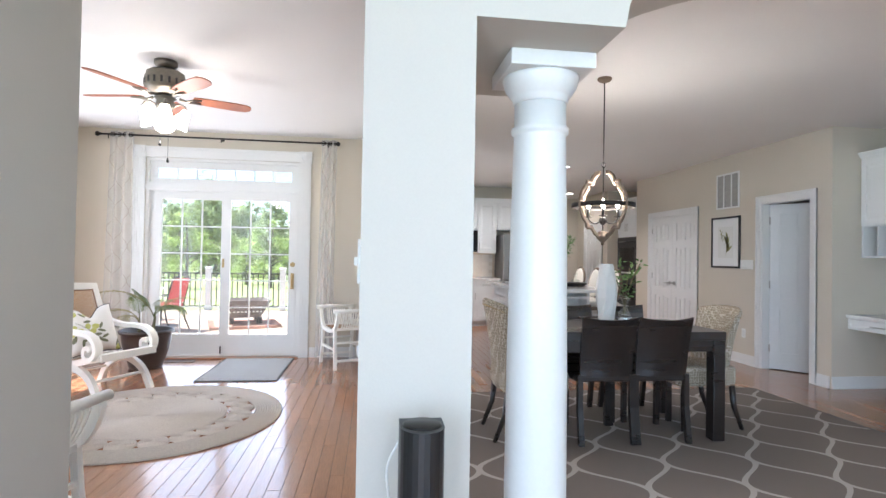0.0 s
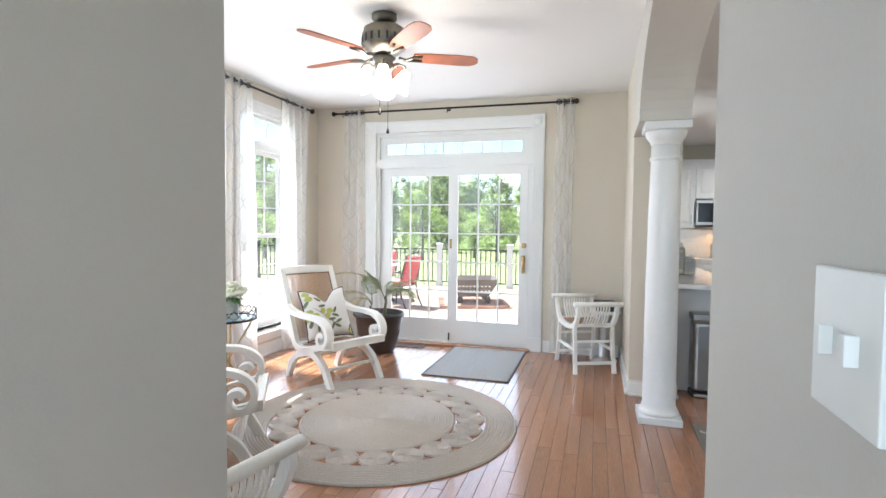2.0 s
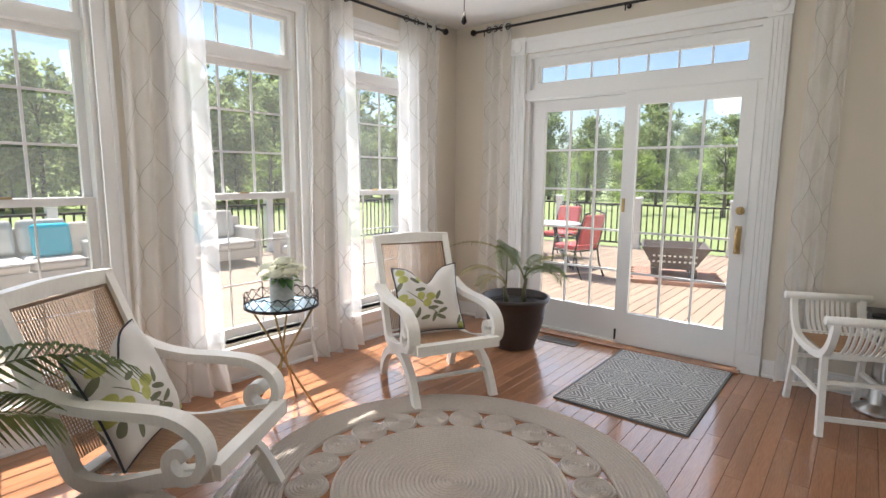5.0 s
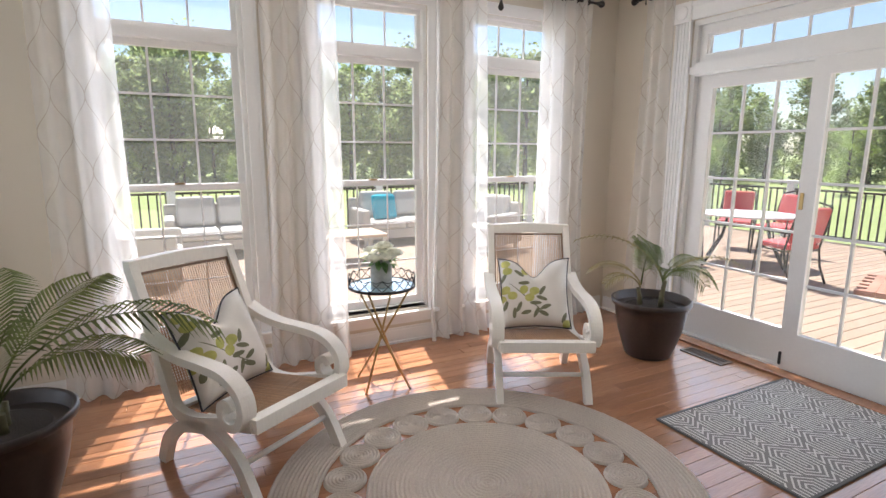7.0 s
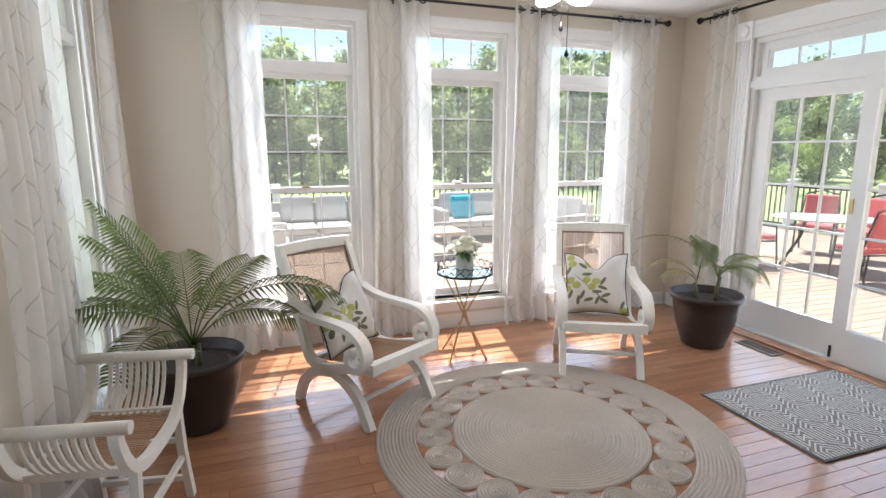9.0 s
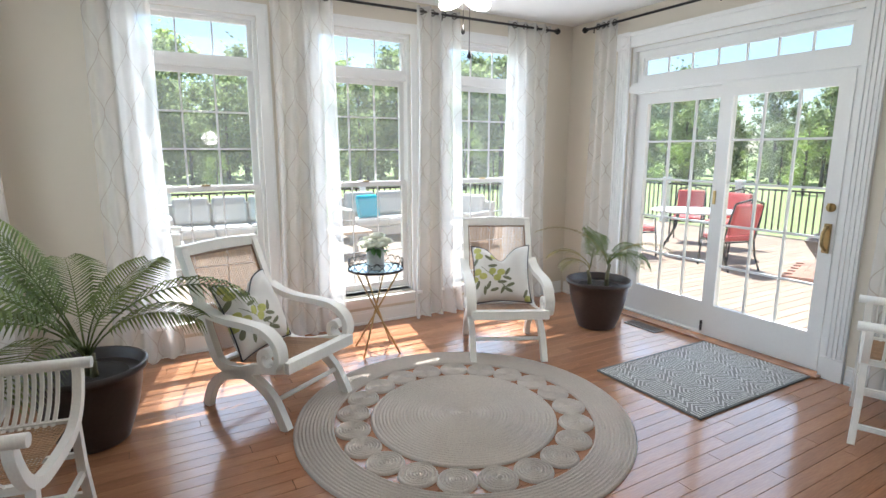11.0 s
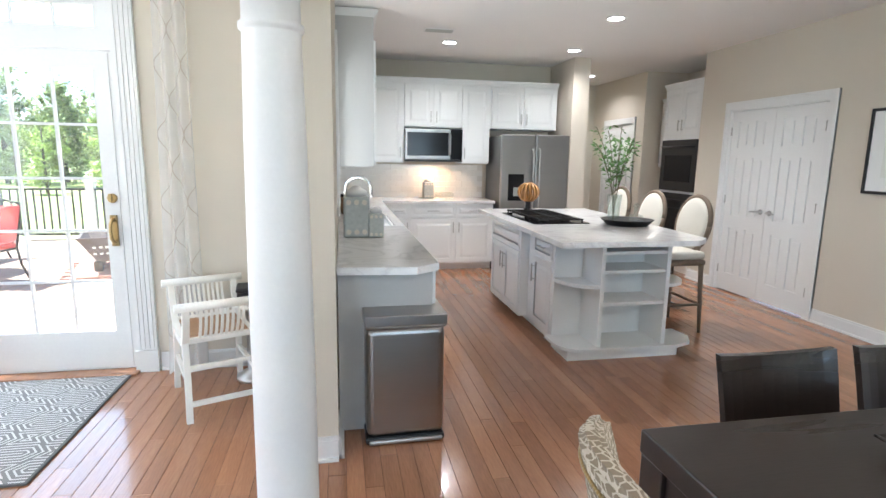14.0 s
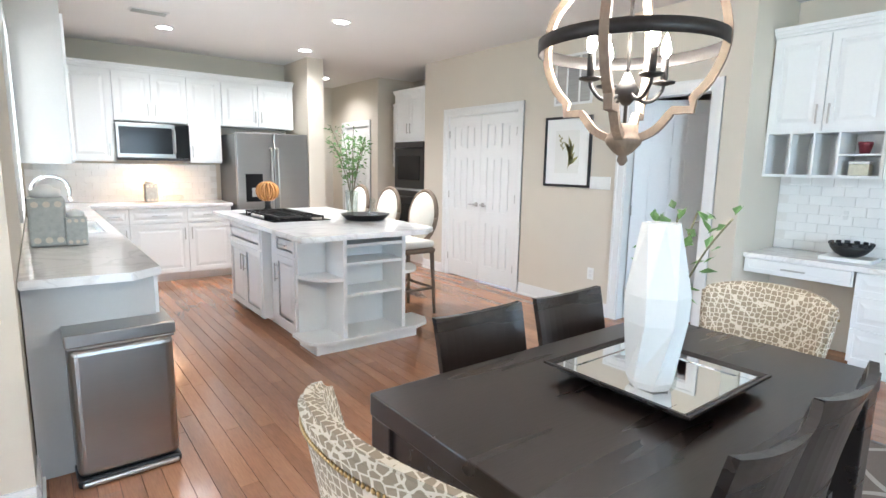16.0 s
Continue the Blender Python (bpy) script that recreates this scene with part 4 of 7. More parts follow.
for x, y, a in ((-4.50, 12.15, -6), (-5.25, 12.15, 28), (-3.50, 10.65, -105), (-4.85, 10.25, 160)):
    patio_chair(x, y, a)

fp = thing("fire_pit", pose(-2.25, 11.35, DZ + 0.06, 0, 0, 18), "square cast iron fire pit with a rusty bowl", "fire pit")
bowl = bmesh.new()
q0, q1 = [(-0.27, -0.27), (0.27, -0.27), (0.27, 0.27), (-0.27, 0.27)], [(-0.46, -0.46), (0.46, -0.46), (0.46, 0.46), (-0.46, 0.46)]
lo, hi = [bowl.verts.new((*p, 0.12)) for p in q0], [bowl.verts.new((*p, 0.46)) for p in q1]
li, hj = [bowl.verts.new((p[0] * 0.94, p[1] * 0.94, 0.15)) for p in q0], [bowl.verts.new((p[0] * 0.93, p[1] * 0.93, 0.46)) for p in q1]
for i in range(4):
    j = (i + 1) % 4
    bowl.faces.new((lo[i], lo[j], hi[j], hi[i])), bowl.faces.new((hj[i], hj[j], li[j], li[i])), bowl.faces.new((hi[i], hi[j], hj[j], hj[i]))
bowl.faces.new(lo), bowl.faces.new(li)
part("bowl", bowl, surf("cast_iron_pit", (0.11, 0.09, 0.085), 0.7, vary=0.3), fp)
part("bowl_lining", B(-0.36, 0.36, -0.36, 0.36, 0.33, 0.34), RUST, fp)
cut = bmesh.new()
for a in range(4):
    for k in range(9):
        for r_ in range(2):
            u, z = -0.28 + k * 0.07, 0.24 + r_ * 0.09
            d = 0.27 + 0.19 * (z - 0.12) / 0.34 + 0.004
            box(cut, u - 0.018, u + 0.018, d - 0.003, d + 0.002, z - 0.015, z + 0.015, m=pose(0, 0, 0, 0, 0, 90 * a) @ pose(0, 0, 0))
part("lattice", cut, PLATE, fp)
for sx in (-0.26, 0.26):
    for sy in (-0.26, 0.26):
        part("leg", R(sx - 0.05, sx + 0.05, sy - 0.05, sy + 0.05, 0, 0.13, r=0.01), IRON, fp)
pv = thing("paver_pad", pose(-2.25, 11.35, DZ, 0, 0, 18), "square pad of red brick pavers", "paving")
first = None
for i in range(6):
    for j in range(11):
        if first is None:
            bk = part("brick", R(-0.098, 0.098, -0.052, 0.052, 0, 0.058, r=0.004, seg=1), BRICK, pv)
            first = bk
        else:
            bk = new("brick", first.data)
            bk.parent = pv
        bk.location = (-0.5 + i * 0.2 + (0.05 if j % 2 else -0.05), -0.55 + j * 0.11, 0)

# ---- curtains ----
def curtain(axis, face, out, u0, u1, z0, z1, seed, puddle=0.04):
    """A hanging panel in soft folds; out: the way into the room."""
    rng = random.Random(seed)
    ob = thing("curtain", None, "sheer white curtain with grey trellis embroidery", "curtain", "sheer curtains")
    bm = bmesh.new()
    lay = bm.loops.layers.uv.new("cloth")
    cols, rws = 46, 36
    folds = max(2.5, (u1 - u0) / 0.11)
    ph = rng.uniform(0, 6)
    pts, uvs = [], []
    for j in range(rws + 1):
        k = j / rws
        z = z1 + (z0 - z1) * k
        wide = 1.0 + 0.16 * k * k
        row, ruv = [], []
        for i in range(cols + 1):
            s = i / cols
            u = (u0 + u1) / 2 + (s - 0.5) * (u1 - u0) * wide + 0.012 * math.sin(3 * k + ph)
            d = 0.075 + (0.026 + 0.02 * k) * math.sin(2 * math.pi * folds * s + ph + 0.8 * math.sin(2.2 * k + ph)) + 0.012 * math.sin(5 * s + 4 * k + ph)
            if k > 0.94:
                d += puddle * (k - 0.94) / 0.06 * (1 + 0.5 * math.sin(9 * s + ph))
            a = face + out * d
            row.append(bm.verts.new((a, u, z) if axis == "x" else (u, a, z)))
            ruv.append((s * (u1 - u0) * 1.75, z))
        pts.append(row), uvs.append(ruv)
    for j in range(rws):
        for i in range(cols):
            f = bm.faces.new((pts[j][i], pts[j][i + 1], pts[j + 1][i + 1], pts[j + 1][i]))
            f.smooth = True
            for lp, (jj, ii) in zip(f.loops, ((j, i), (j, i + 1), (j + 1, i + 1), (j + 1, i))):
                lp[lay].uv = uvs[jj][ii]
    part("panel", bm, SHEER, ob, clean=False)
    for i in range(4):
        g = bmesh.new()
        s = (i + 0.5) / 4
        u, a = u0 + s * (u1 - u0), face + out * 0.085
        c = (a, u, z1 - 0.045) if axis == "x" else (u, a, z1 - 0.045)
        ringp = []
        for q in range(13):
            an = 2 * math.pi * q / 12
            e = 0.024 * math.cos(an)
            ringp.append((c[0] + (0 if axis == "y" else e * 0.2), c[1] + (e * 0.2 if axis == "y" else e), c[2] + 0.024 * math.sin(an)) if axis == "x" else (c[0] + e, c[1], c[2] + 0.024 * math.sin(an)))
        part("grommet", tube(g, ringp, 0.005, 6), IRON, ob, "dark metal grommet")
    return ob


ROD_Z = 2.71
for k, (a, b) in enumerate(((3.06, 3.45), (4.23, 4.72), (5.44, 5.88), (6.43, 6.93))):
    curtain("x", -3.30, 1, a, b, 0.02, ROD_Z + 0.045, 30 + k)
for k, (a, b) in enumerate(((-2.90, -2.63), (-0.41, -0.22))):
    curtain("y", 7.30, -1, a, b, 0.02, ROD_Z + 0.045, 40 + k, 0.02)
for k, (a, b) in enumerate(((-3.16, -2.78), (-2.0, -1.25))):
    curtain("y", 2.45, 1, a, b, 0.02, ROD_Z + 0.045, 50 + k)


def rod(a, b, brackets, wall):
    ob = thing("curtain_rod", None, "dark bronze curtain rod with round finials", "curtain rod", "curtain rods")
    a, b = Vector(a), Vector(b)
    d = (b - a).normalized()
    part("pole", tube(bmesh.new(), [a, b], 0.011, 10), IRON, ob)
    for p, s in ((a, -1), (b, 1)):
        f = bmesh.new()
        turn = d.to_track_quat("Z", "Y").to_matrix().to_4x4() if s > 0 else (-d).to_track_quat("Z", "Y").to_matrix().to_4x4()
        lathe(f, [(0.011, 0), (0.017, 0.004), (0.012, 0.012), (0.026, 0.028), (0.03, 0.042), (0.022, 0.058), (0.006, 0.066)], 14, m=Matrix.Translation(p) @ turn)
        part("finial", f, IRON, ob)
    for k in brackets:
        p = a.lerp(b, k)
        w = Vector(wall(p))
        bk = bmesh.new()
        tube(bk, [w, p, p + Vector((0, 0, -0.05))], 0.006, 6)
        lathe(bk, [(0.02, 0), (0.02, 0.006)], 12, m=Matrix.Translation(w) @ (p - w).to_track_quat("Z", "Y").to_matrix().to_4x4())
        part("bracket", bk, IRON, ob)
    return ob


rod((-3.215, 2.98, ROD_Z), (-3.215, 6.98, ROD_Z), (0.03, 0.36, 0.68, 0.97), lambda p: (-3.299, p.y, p.z))
rod((-3.00, 7.215, ROD_Z), (-0.24, 7.215, ROD_Z), (0.03, 0.5, 0.97), lambda p: (p.x, 7.299, p.z))
rod((-3.18, 2.535, ROD_Z), (-1.2, 2.535, ROD_Z), (0.03, 0.5, 0.97), lambda p: (p.x, 2.451, p.z))

# ---- ceiling fan ----
fan = thing("ceiling_fan", pose(-1.38, 4.80, SUN_C), "pewter ceiling fan with cherry blades and lit tulip shades", "ceiling fan")
part("canopy", lathe(bmesh.new(), [(0.03, -0.07), (0.06, -0.06), (0.085, -0.03), (0.085, 0)], 28), GUN, fan)
part("motor", lathe(bmesh.new(), [(0.05, -0.275), (0.09, -0.265), (0.13, -0.235), (0.15, -0.215), (0.15, -0.135), (0.135, -0.11), (0.14, -0.10), (0.11, -0.08), (0.05, -0.07), (0.03, -0.069)], 36), GUN, fan)
vs = bmesh.new()
for k in range(18):
    box(vs, 0.148, 0.153, -0.008, 0.008, -0.205, -0.155, m=pose(0, 0, 0, 0, 0, 20 * k))
part("motor_vents", vs, BLACK, fan)
for k in range(5):
    m = pose(0, 0, -0.272, 0, 0, 26 + 72 * k) @ pose(0, 0, 0, -12)
    bm = bmesh.new()
    out = [(0.20, -0.045), (0.30, -0.060), (0.52, -0.066), (0.61, -0.060), (0.645, -0.035), (0.655, 0), (0.645, 0.035), (0.61, 0.060), (0.52, 0.066), (0.30, 0.060), (0.20, 0.045)]
    prism(bm, out, "z", -0.004, 0.004, m=m)
    blade = part("blade", bm, CHERRY, fan, "cherry wood blade")
    ir = bmesh.new()
    tube(ir, [m @ Vector(p) for p in ((0.10, 0, -0.01), (0.15, 0, -0.025), (0.2, 0.02, -0.012), (0.26, 0.03, -0.008))], 0.011, 6)
    tube(ir, [m @ Vector(p) for p in ((0.15, 0, -0.025), (0.2, -0.02, -0.012), (0.26, -0.03, -0.008))], 0.009, 6)
    part("blade_iron", ir, GUN, blade)
part("light_hub", lathe(bmesh.new(), [(0.02, -0.44), (0.045, -0.42), (0.055, -0.38), (0.07, -0.35), (0.06, -0.31), (0.08, -0.29), (0.05, -0.275)], 24), GUN, fan)
for k in range(4):
    m = pose(0, 0, -0.36, 0, 0, 20 + 90 * k)
    ar = bmesh.new()
    tube(ar, [m @ Vector(p) for p in ((0.05, 0, 0), (0.10, 0, 0.035), (0.14, 0, 0.02), (0.155, 0, -0.02))], 0.008, 7)
    arm = part("light_arm", ar, GUN, fan)
    sm = m @ pose(0.155, 0, -0.02, 0, 28) @ pose(0, 0, 0, 180)
    part("shade", lathe(bmesh.new(), [(0.028, 0), (0.034, 0.02), (0.048, 0.06), (0.058, 0.10), (0.075, 0.135), (0.072, 0.135), (0.054, 0.10), (0.044, 0.06), (0.03, 0.022)], 20, m=sm, cap=False), BULB, arm, "lit frosted glass shade")
ch = bmesh.new()
tube(ch, [(0.03, 0, -0.42), (0.03, 0, -0.75)], 0.0018, 5), lathe(ch, [(0.004, 0), (0.012, 0.01), (0.006, 0.03), (0.002, 0.05)], 10, at=(0.03, 0, -0.80))
tube(ch, [(-0.03, 0, -0.42), (-0.03, 0, -0.62)], 0.0018, 5), lathe(ch, [(0.004, 0), (0.012, 0.01), (0.006, 0.03), (0.002, 0.05)], 10, at=(-0.03, 0, -0.67))
part("pull_chain", ch, IRON, fan)

# ---- round jute rug ----
rug = thing("round_rug", pose(-1.42, 4.83, 0), "round braided jute rug with a ring of circles", "rug")


def braid(bm, r0, r1, pitch=0.020, h=0.018, n=72, at=(0, 0)):
    cnt = max(1, round((r1 - r0) / pitch))
    prof = []
    for i in range(cnt):
        a = r0 + (r1 - r0) * i / cnt
        w = (r1 - r0) / cnt
        prof += [(max(a, 0.0004), 0.002 + h * 0.1), (a + w * 0.25, 0.002 + h * 0.8), (a + w * 0.5, 0.002 + h), (a + w * 0.75, 0.002 + h * 0.8)]
    prof.append((r1, 0.003 + h * 0.45))
    prof.append((r1 + 0.002, 0.002))
    lathe(bm, [(max(r0, 0.0004), 0.002)] + prof, n, at=(at[0], at[1], 0), cap=False)
    return bm


part("centre_braid", braid(bmesh.new(), 0.0, 0.542), JUTE, rug)
part("outer_braid", braid(bmesh.new(), 0.752, 0.97), JUTE, rug)
first = None
for k in range(21):
    a = 2 * math.pi * k / 21
    if first is None:
        c = first = part("braided_circle", braid(bmesh.new(), 0.0, 0.0975, 0.0175, n=28), JUTE, rug)
    else:
        c = new("braided_circle", first.data)
        c.parent = rug
    c.location = (0.65 * math.cos(a), 0.65 * math.sin(a), 0)

dm = thing("door_mat", pose(-1.09, 6.62, 0.001), "grey and white geometric woven rug by the door", "rug")
part("weave", R(-0.40, 0.40, -0.62, 0.62, 0, 0.009, r=0.004, seg=1), MATWEAVE, dm)
ed = bmesh.new()
for a in ((-0.405, -0.39, -0.625, 0.625), (0.39, 0.405, -0.625, 0.625), (-0.39, 0.39, -0.625, -0.612), (-0.39, 0.39, 0.612, 0.625)):
    box(ed, *a, 0, 0.0105)
part("binding", ed, surf("dark_grey_binding", (0.12, 0.12, 0.115), 0.9), dm)

vt = thing("floor_vent", pose(-2.0, 7.09, 0.001, 0, 0, 0), "brown slotted floor vent", "vent")
part("frame", B(-0.17, 0.17, -0.065, -0.05, 0, 0.006), GUN, vt)
g = bmesh.new()
box(g, -0.17, 0.17, 0.05, 0.065, 0, 0.006), box(g, -0.17, -0.15, -0.05, 0.05, 0, 0.006), box(g, 0.15, 0.17, -0.05, 0.05, 0, 0.006)
for k in range(16):
    box(g, -0.145 + k * 0.019, -0.137 + k * 0.019, -0.05, 0.05, 0, 0.005)
part("slats", g, surf("bronze_vent", (0.10, 0.065, 0.04), 0.5, metal=0.4), vt)
# Thin black sheet stands in for the darkness below the slats.
part("duct", B(-0.15, 0.15, -0.05, 0.05, 0, 0.0012), BLACK, vt)


# ---- plantation chairs ----
def smooth(pts, n=6):
    """A soft curve through points."""
    pts = [Vector(p) for p in pts]
    out = []
    for i in range(len(pts) - 1):
        p0, p1, p2, p3 = pts[max(i - 1, 0)], pts[i], pts[i + 1], pts[min(i + 2, len(pts) - 1)]
        for k in range(n):
            t = k / n
            out.append(0.5 * ((2 * p1) + (p2 - p0) * t + (2 * p0 - 5 * p1 + 4 * p2 - p3) * t * t + (3 * p1 - p0 - 3 * p2 + p3) * t ** 3))
    return out + [pts[-1]]


def cane_panel(a, b, c, d, nu, nv, w, name, parent):
    """Woven cane over the four corners a b c d."""
    bm = bmesh.new()
    a, b, c, d = map(Vector, (a, b, c, d))
    nrm = (b - a).cross(d - a).normalized()
    for i in range(nu):
        k = (i + 0.5) / nu
        p, q = a.lerp(b, k), d.lerp(c, k)
        tube(bm, [p + nrm * 0.001, q + nrm * 0.001], 0, square=(w, 0.002))
    for i in range(nv):
        k = (i + 0.5) / nv
        p, q = a.lerp(d, k), b.lerp(c, k)
        tube(bm, [p - nrm * 0.001, q - nrm * 0.001], 0, square=(w, 0.002))
    return tagged(part(name, bm, CANE, parent, "open woven cane"), kind="stuff")


def plantation_chair(x, y, turn):
    """Front feet on local x = 0; the chair looks along +x."""
    ob = thing("plantation_chair", pose(x, y, 0, 0, 0, turn), "white plantation armchair with cane seat and back", "chair", "white plantation chairs")
    hw = 0.285
    for s in (-1, 1):
        y0, y1 = sorted((s * hw, s * (hw - 0.042)))
        side = bmesh.new()
        band(side, smooth([(0.03, 0.375), (-0.16, 0.335), (-0.36, 0.285), (-0.50, 0.30), (-0.56, 0.40), (-0.66, 0.66), (-0.785, 0.955)]), 0.058, "y", y0, y1)
        part("side_rail", finish(side), CHAIR_WHITE, ob)
        fl = bmesh.new()
        band(fl, smooth([(-0.34, 0.285), (-0.20, 0.245), (-0.09, 0.17), (-0.025, 0.07), (0.01, 0.0)]), 0.058, "y", y0, y1)
        part("front_leg", finish(fl), CHAIR_WHITE, ob)
        rl = bmesh.new()
        band(rl, smooth([(-0.30, 0.275), (-0.46, 0.235), (-0.575, 0.15), (-0.625, 0.06), (-0.645, 0.0)]), 0.056, "y", y0, y1)
        part("rear_leg", finish(rl), CHAIR_WHITE, ob)
        am = bmesh.new()
        a0, a1 = sorted((s * (hw + 0.035), s * (hw - 0.035)))
        line = smooth([(-0.655, 0.645), (-0.54, 0.605), (-0.40, 0.585), (-0.24, 0.583), (-0.10, 0.57), (-0.01, 0.515), (0.015, 0.44), (-0.015, 0.375), (-0.075, 0.36), (-0.115, 0.395), (-0.11, 0.445), (-0.07, 0.462), (-0.045, 0.435)], 5)
        band(am, line, 0.038, "y", a0, a1)
        part("scroll_arm", finish(am), CHAIR_WHITE, ob)
    part("front_rail", tube(bmesh.new(), [(0.03, -hw + 0.01, 0.375), (0.03, hw - 0.01, 0.375)], 0, square=(0.055, 0.062)), CHAIR_WHITE, ob)
    part("crest_rail", tube(bmesh.new(), smooth([(-0.78, -hw, 0.945), (-0.795, 0, 0.955), (-0.78, hw, 0.945)]), 0, square=(0.05, 0.065)), CHAIR_WHITE, ob)
    part("rear_rail", tube(bmesh.new(), [(-0.50, -hw + 0.03, 0.30), (-0.50, hw - 0.03, 0.30)], 0, square=(0.05, 0.045)), CHAIR_WHITE, ob)
    part("stretcher", tube(bmesh.new(), [(-0.075, -hw + 0.02, 0.155), (-0.075, hw - 0.02, 0.155)], 0.014, 10), CHAIR_WHITE, ob)
    part("rear_stretcher", tube(bmesh.new(), [(-0.56, -hw + 0.02, 0.17), (-0.56, hw - 0.02, 0.17)], 0.013, 10), CHAIR_WHITE, ob)
    w = hw - 0.045
    cane_panel((0.0, -w, 0.375), (0.0, w, 0.375), (-0.49, w, 0.305), (-0.49, -w, 0.305), 38, 36, 0.0062, "cane_seat", ob)
    cane_panel((-0.535, -w, 0.35), (-0.535, w, 0.35), (-0.765, w, 0.915), (-0.765, -w, 0.915), 38, 44, 0.0062, "cane_back", ob)
    ins = bmesh.new()
    for s in (-1, 1):
        tube(ins, [(-0.535, s * w, 0.355), (-0.765, s * w, 0.92)], 0, square=(0.014, 0.012))
    tube(ins, [(-0.762, -w, 0.912), (-0.762, w, 0.912)], 0, square=(0.014, 0.012))
    part("cane_bead", ins, surf("cane_bead_brown", (0.20, 0.12, 0.07), 0.6), ob)
    return ob


A_POSE, B_POSE = (-1.94, 5.55, -27), (-1.90, 4.10, 31.5)
plantation_chair(*A_POSE)
plantation_chair(*B_POSE)


def pillow(name, m, material, label, size=0.47, chop=0.075):
    ob = thing(name, m, label, "pillow", "lemon pillows")
    bm = bmesh.new()
    n = 18
    sheets = []
    for s in (1, -1):
        g = []
        for j in range(n + 1):
            row = []
            for i in range(n + 1):
                u, v = 2 * i / n - 1, 2 * j / n - 1
                pin = 1 - 0.10 * (1 - abs(u)) * abs(v) ** 2 - 0.0
                bulge = max(0.0, (1 - u ** 4) * (1 - v ** 4)) ** 0.6
                px, pz = u * size / 2 * (1 - 0.09 * (1 - v * v)), v * size / 2 * (1 - 0.09 * (1 - u * u))
                if v > 0:
                    pz -= chop * 1.5 * math.exp(-(u / 0.35) ** 2) * v ** 1.5
                th = 0.085 * bulge * (1 - 0.35 * math.exp(-(u / 0.3) ** 2) * max(0, v))
                th += 0.006 * math.sin(9 * u + 3 * v) * bulge
                row.append(bm.verts.new((px, s * th, pz + size / 2)))
            g.append(row)
        for j in range(n):
            for i in range(n):
                bm.faces.new((g[j][i], g[j][i + 1], g[j + 1][i + 1], g[j + 1][i])).smooth = True
        sheets.append(g)
    bmesh.ops.remove_doubles(bm, verts=bm.verts, dist=0.0006)
    part("cover", bm, material, ob)
    g2 = [(u * size / 2 * (1 - 0.09 * (1 - v * v)), 0, v * size / 2 * (1 - 0.09 * (1 - u * u)) - (chop * 1.5 * math.exp(-(u / 0.35) ** 2) if v > 0 else 0) + size / 2)
          for u, v in [(k / 9 - 1, -1) for k in range(18)] + [(1, k / 9 - 1) for k in range(18)] + [(1 - k / 9, 1) for k in range(18)] + [(-1, 1 - k / 9) for k in range(19)]]
    part("piping", tube(bmesh.new(), g2, 0.005, 6), surf("charcoal_piping", (0.03, 0.035, 0.045), 0.8), ob, "dark cord piping")
    return ob


def seat_pose(p, fx, side, z, lean, spin=0, roll=0):
    return pose(p[0], p[1], 0, 0, 0, p[2]) @ pose(fx, side, z, 0, 0, 0) @ pose(0, 0, 0, 0, -lean, 0) @ pose(0, 0, 0, 0, 0, 90 + spin) @ pose(0, 0, 0, 0, roll, 0)


pillow("lemon_pillow", seat_pose(A_POSE, -0.36, 0.0, 0.345, 22, -4), LEMON, "linen pillow with lemon print on a plantation chair")
pillow("lemon_pillow", seat_pose(B_POSE, -0.36, -0.03, 0.345, 24, 8, -5), LEMON, "creased linen pillow with lemon print and dark piping")


# ---- folding tray table with roses ----
tt = thing("tray_table", pose(-2.65, 4.80, 0), "round mirrored tray table on folding brass legs", "table")
part("tray", lathe(bmesh.new(), [(0.205, 0.645), (0.212, 0.648), (0.212, 0.662), (0.205, 0.664), (0.204, 0.655), (0.002, 0.655)], 40), IRON, tt)
part("mirror", lathe(bmesh.new(), [(0.203, 0.6555), (0.203, 0.658)], 40), BLUEMIRROR, tt, "mirrored tray bottom")
gal = bmesh.new()
for k in range(18):
    a0, a1 = 2 * math.pi * k / 18, 2 * math.pi * (k + 1) / 18
    am = (a0 + a1) / 2
    def gp(a, z):
        return (0.208 * math.cos(a), 0.208 * math.sin(a), z)
    tube(gal, [gp(a0, 0.662), gp(am, 0.695), gp(a0, 0.73)], 0.0028, 5), tube(gal, [gp(a1, 0.662), gp(am, 0.695), gp(a1, 0.73)], 0.0028, 5)
    tube(gal, [gp(a0, 0.73), gp(am, 0.715), gp(a1, 0.73)], 0.0028, 5)
part("gallery", gal, IRON, tt, "trellis wire gallery")
for s, turn in ((1, 40), (-1, 40), (1, 130), (-1, 130)):
    c, sn = math.cos(radians(turn)), math.sin(radians(turn))
    p = lambda d, w, z: (d * c - w * sn, d * sn + w * c, z)
    w = 0.012 * s
    part("leg", tube(bmesh.new(), [p(0.185 * s, w, 0.645), p(0, w, 0.33), p(-0.20 * s, w, 0.0)], 0.007, 8), BRASS, tt)
rv = thing("rose_pot", pose(-2.63, 4.79, 0.658) @ Matrix.Diagonal((1.12, 1.12, 1.05, 1)), "white roses in a grey cylinder pot on the tray", "flowers")
part("pot", lathe(bmesh.new(), [(0.055, 0), (0.06, 0.004), (0.06, 0.145), (0.054, 0.145), (0.053, 0.13)], 28), TIN, rv)
rng = random.Random(3)
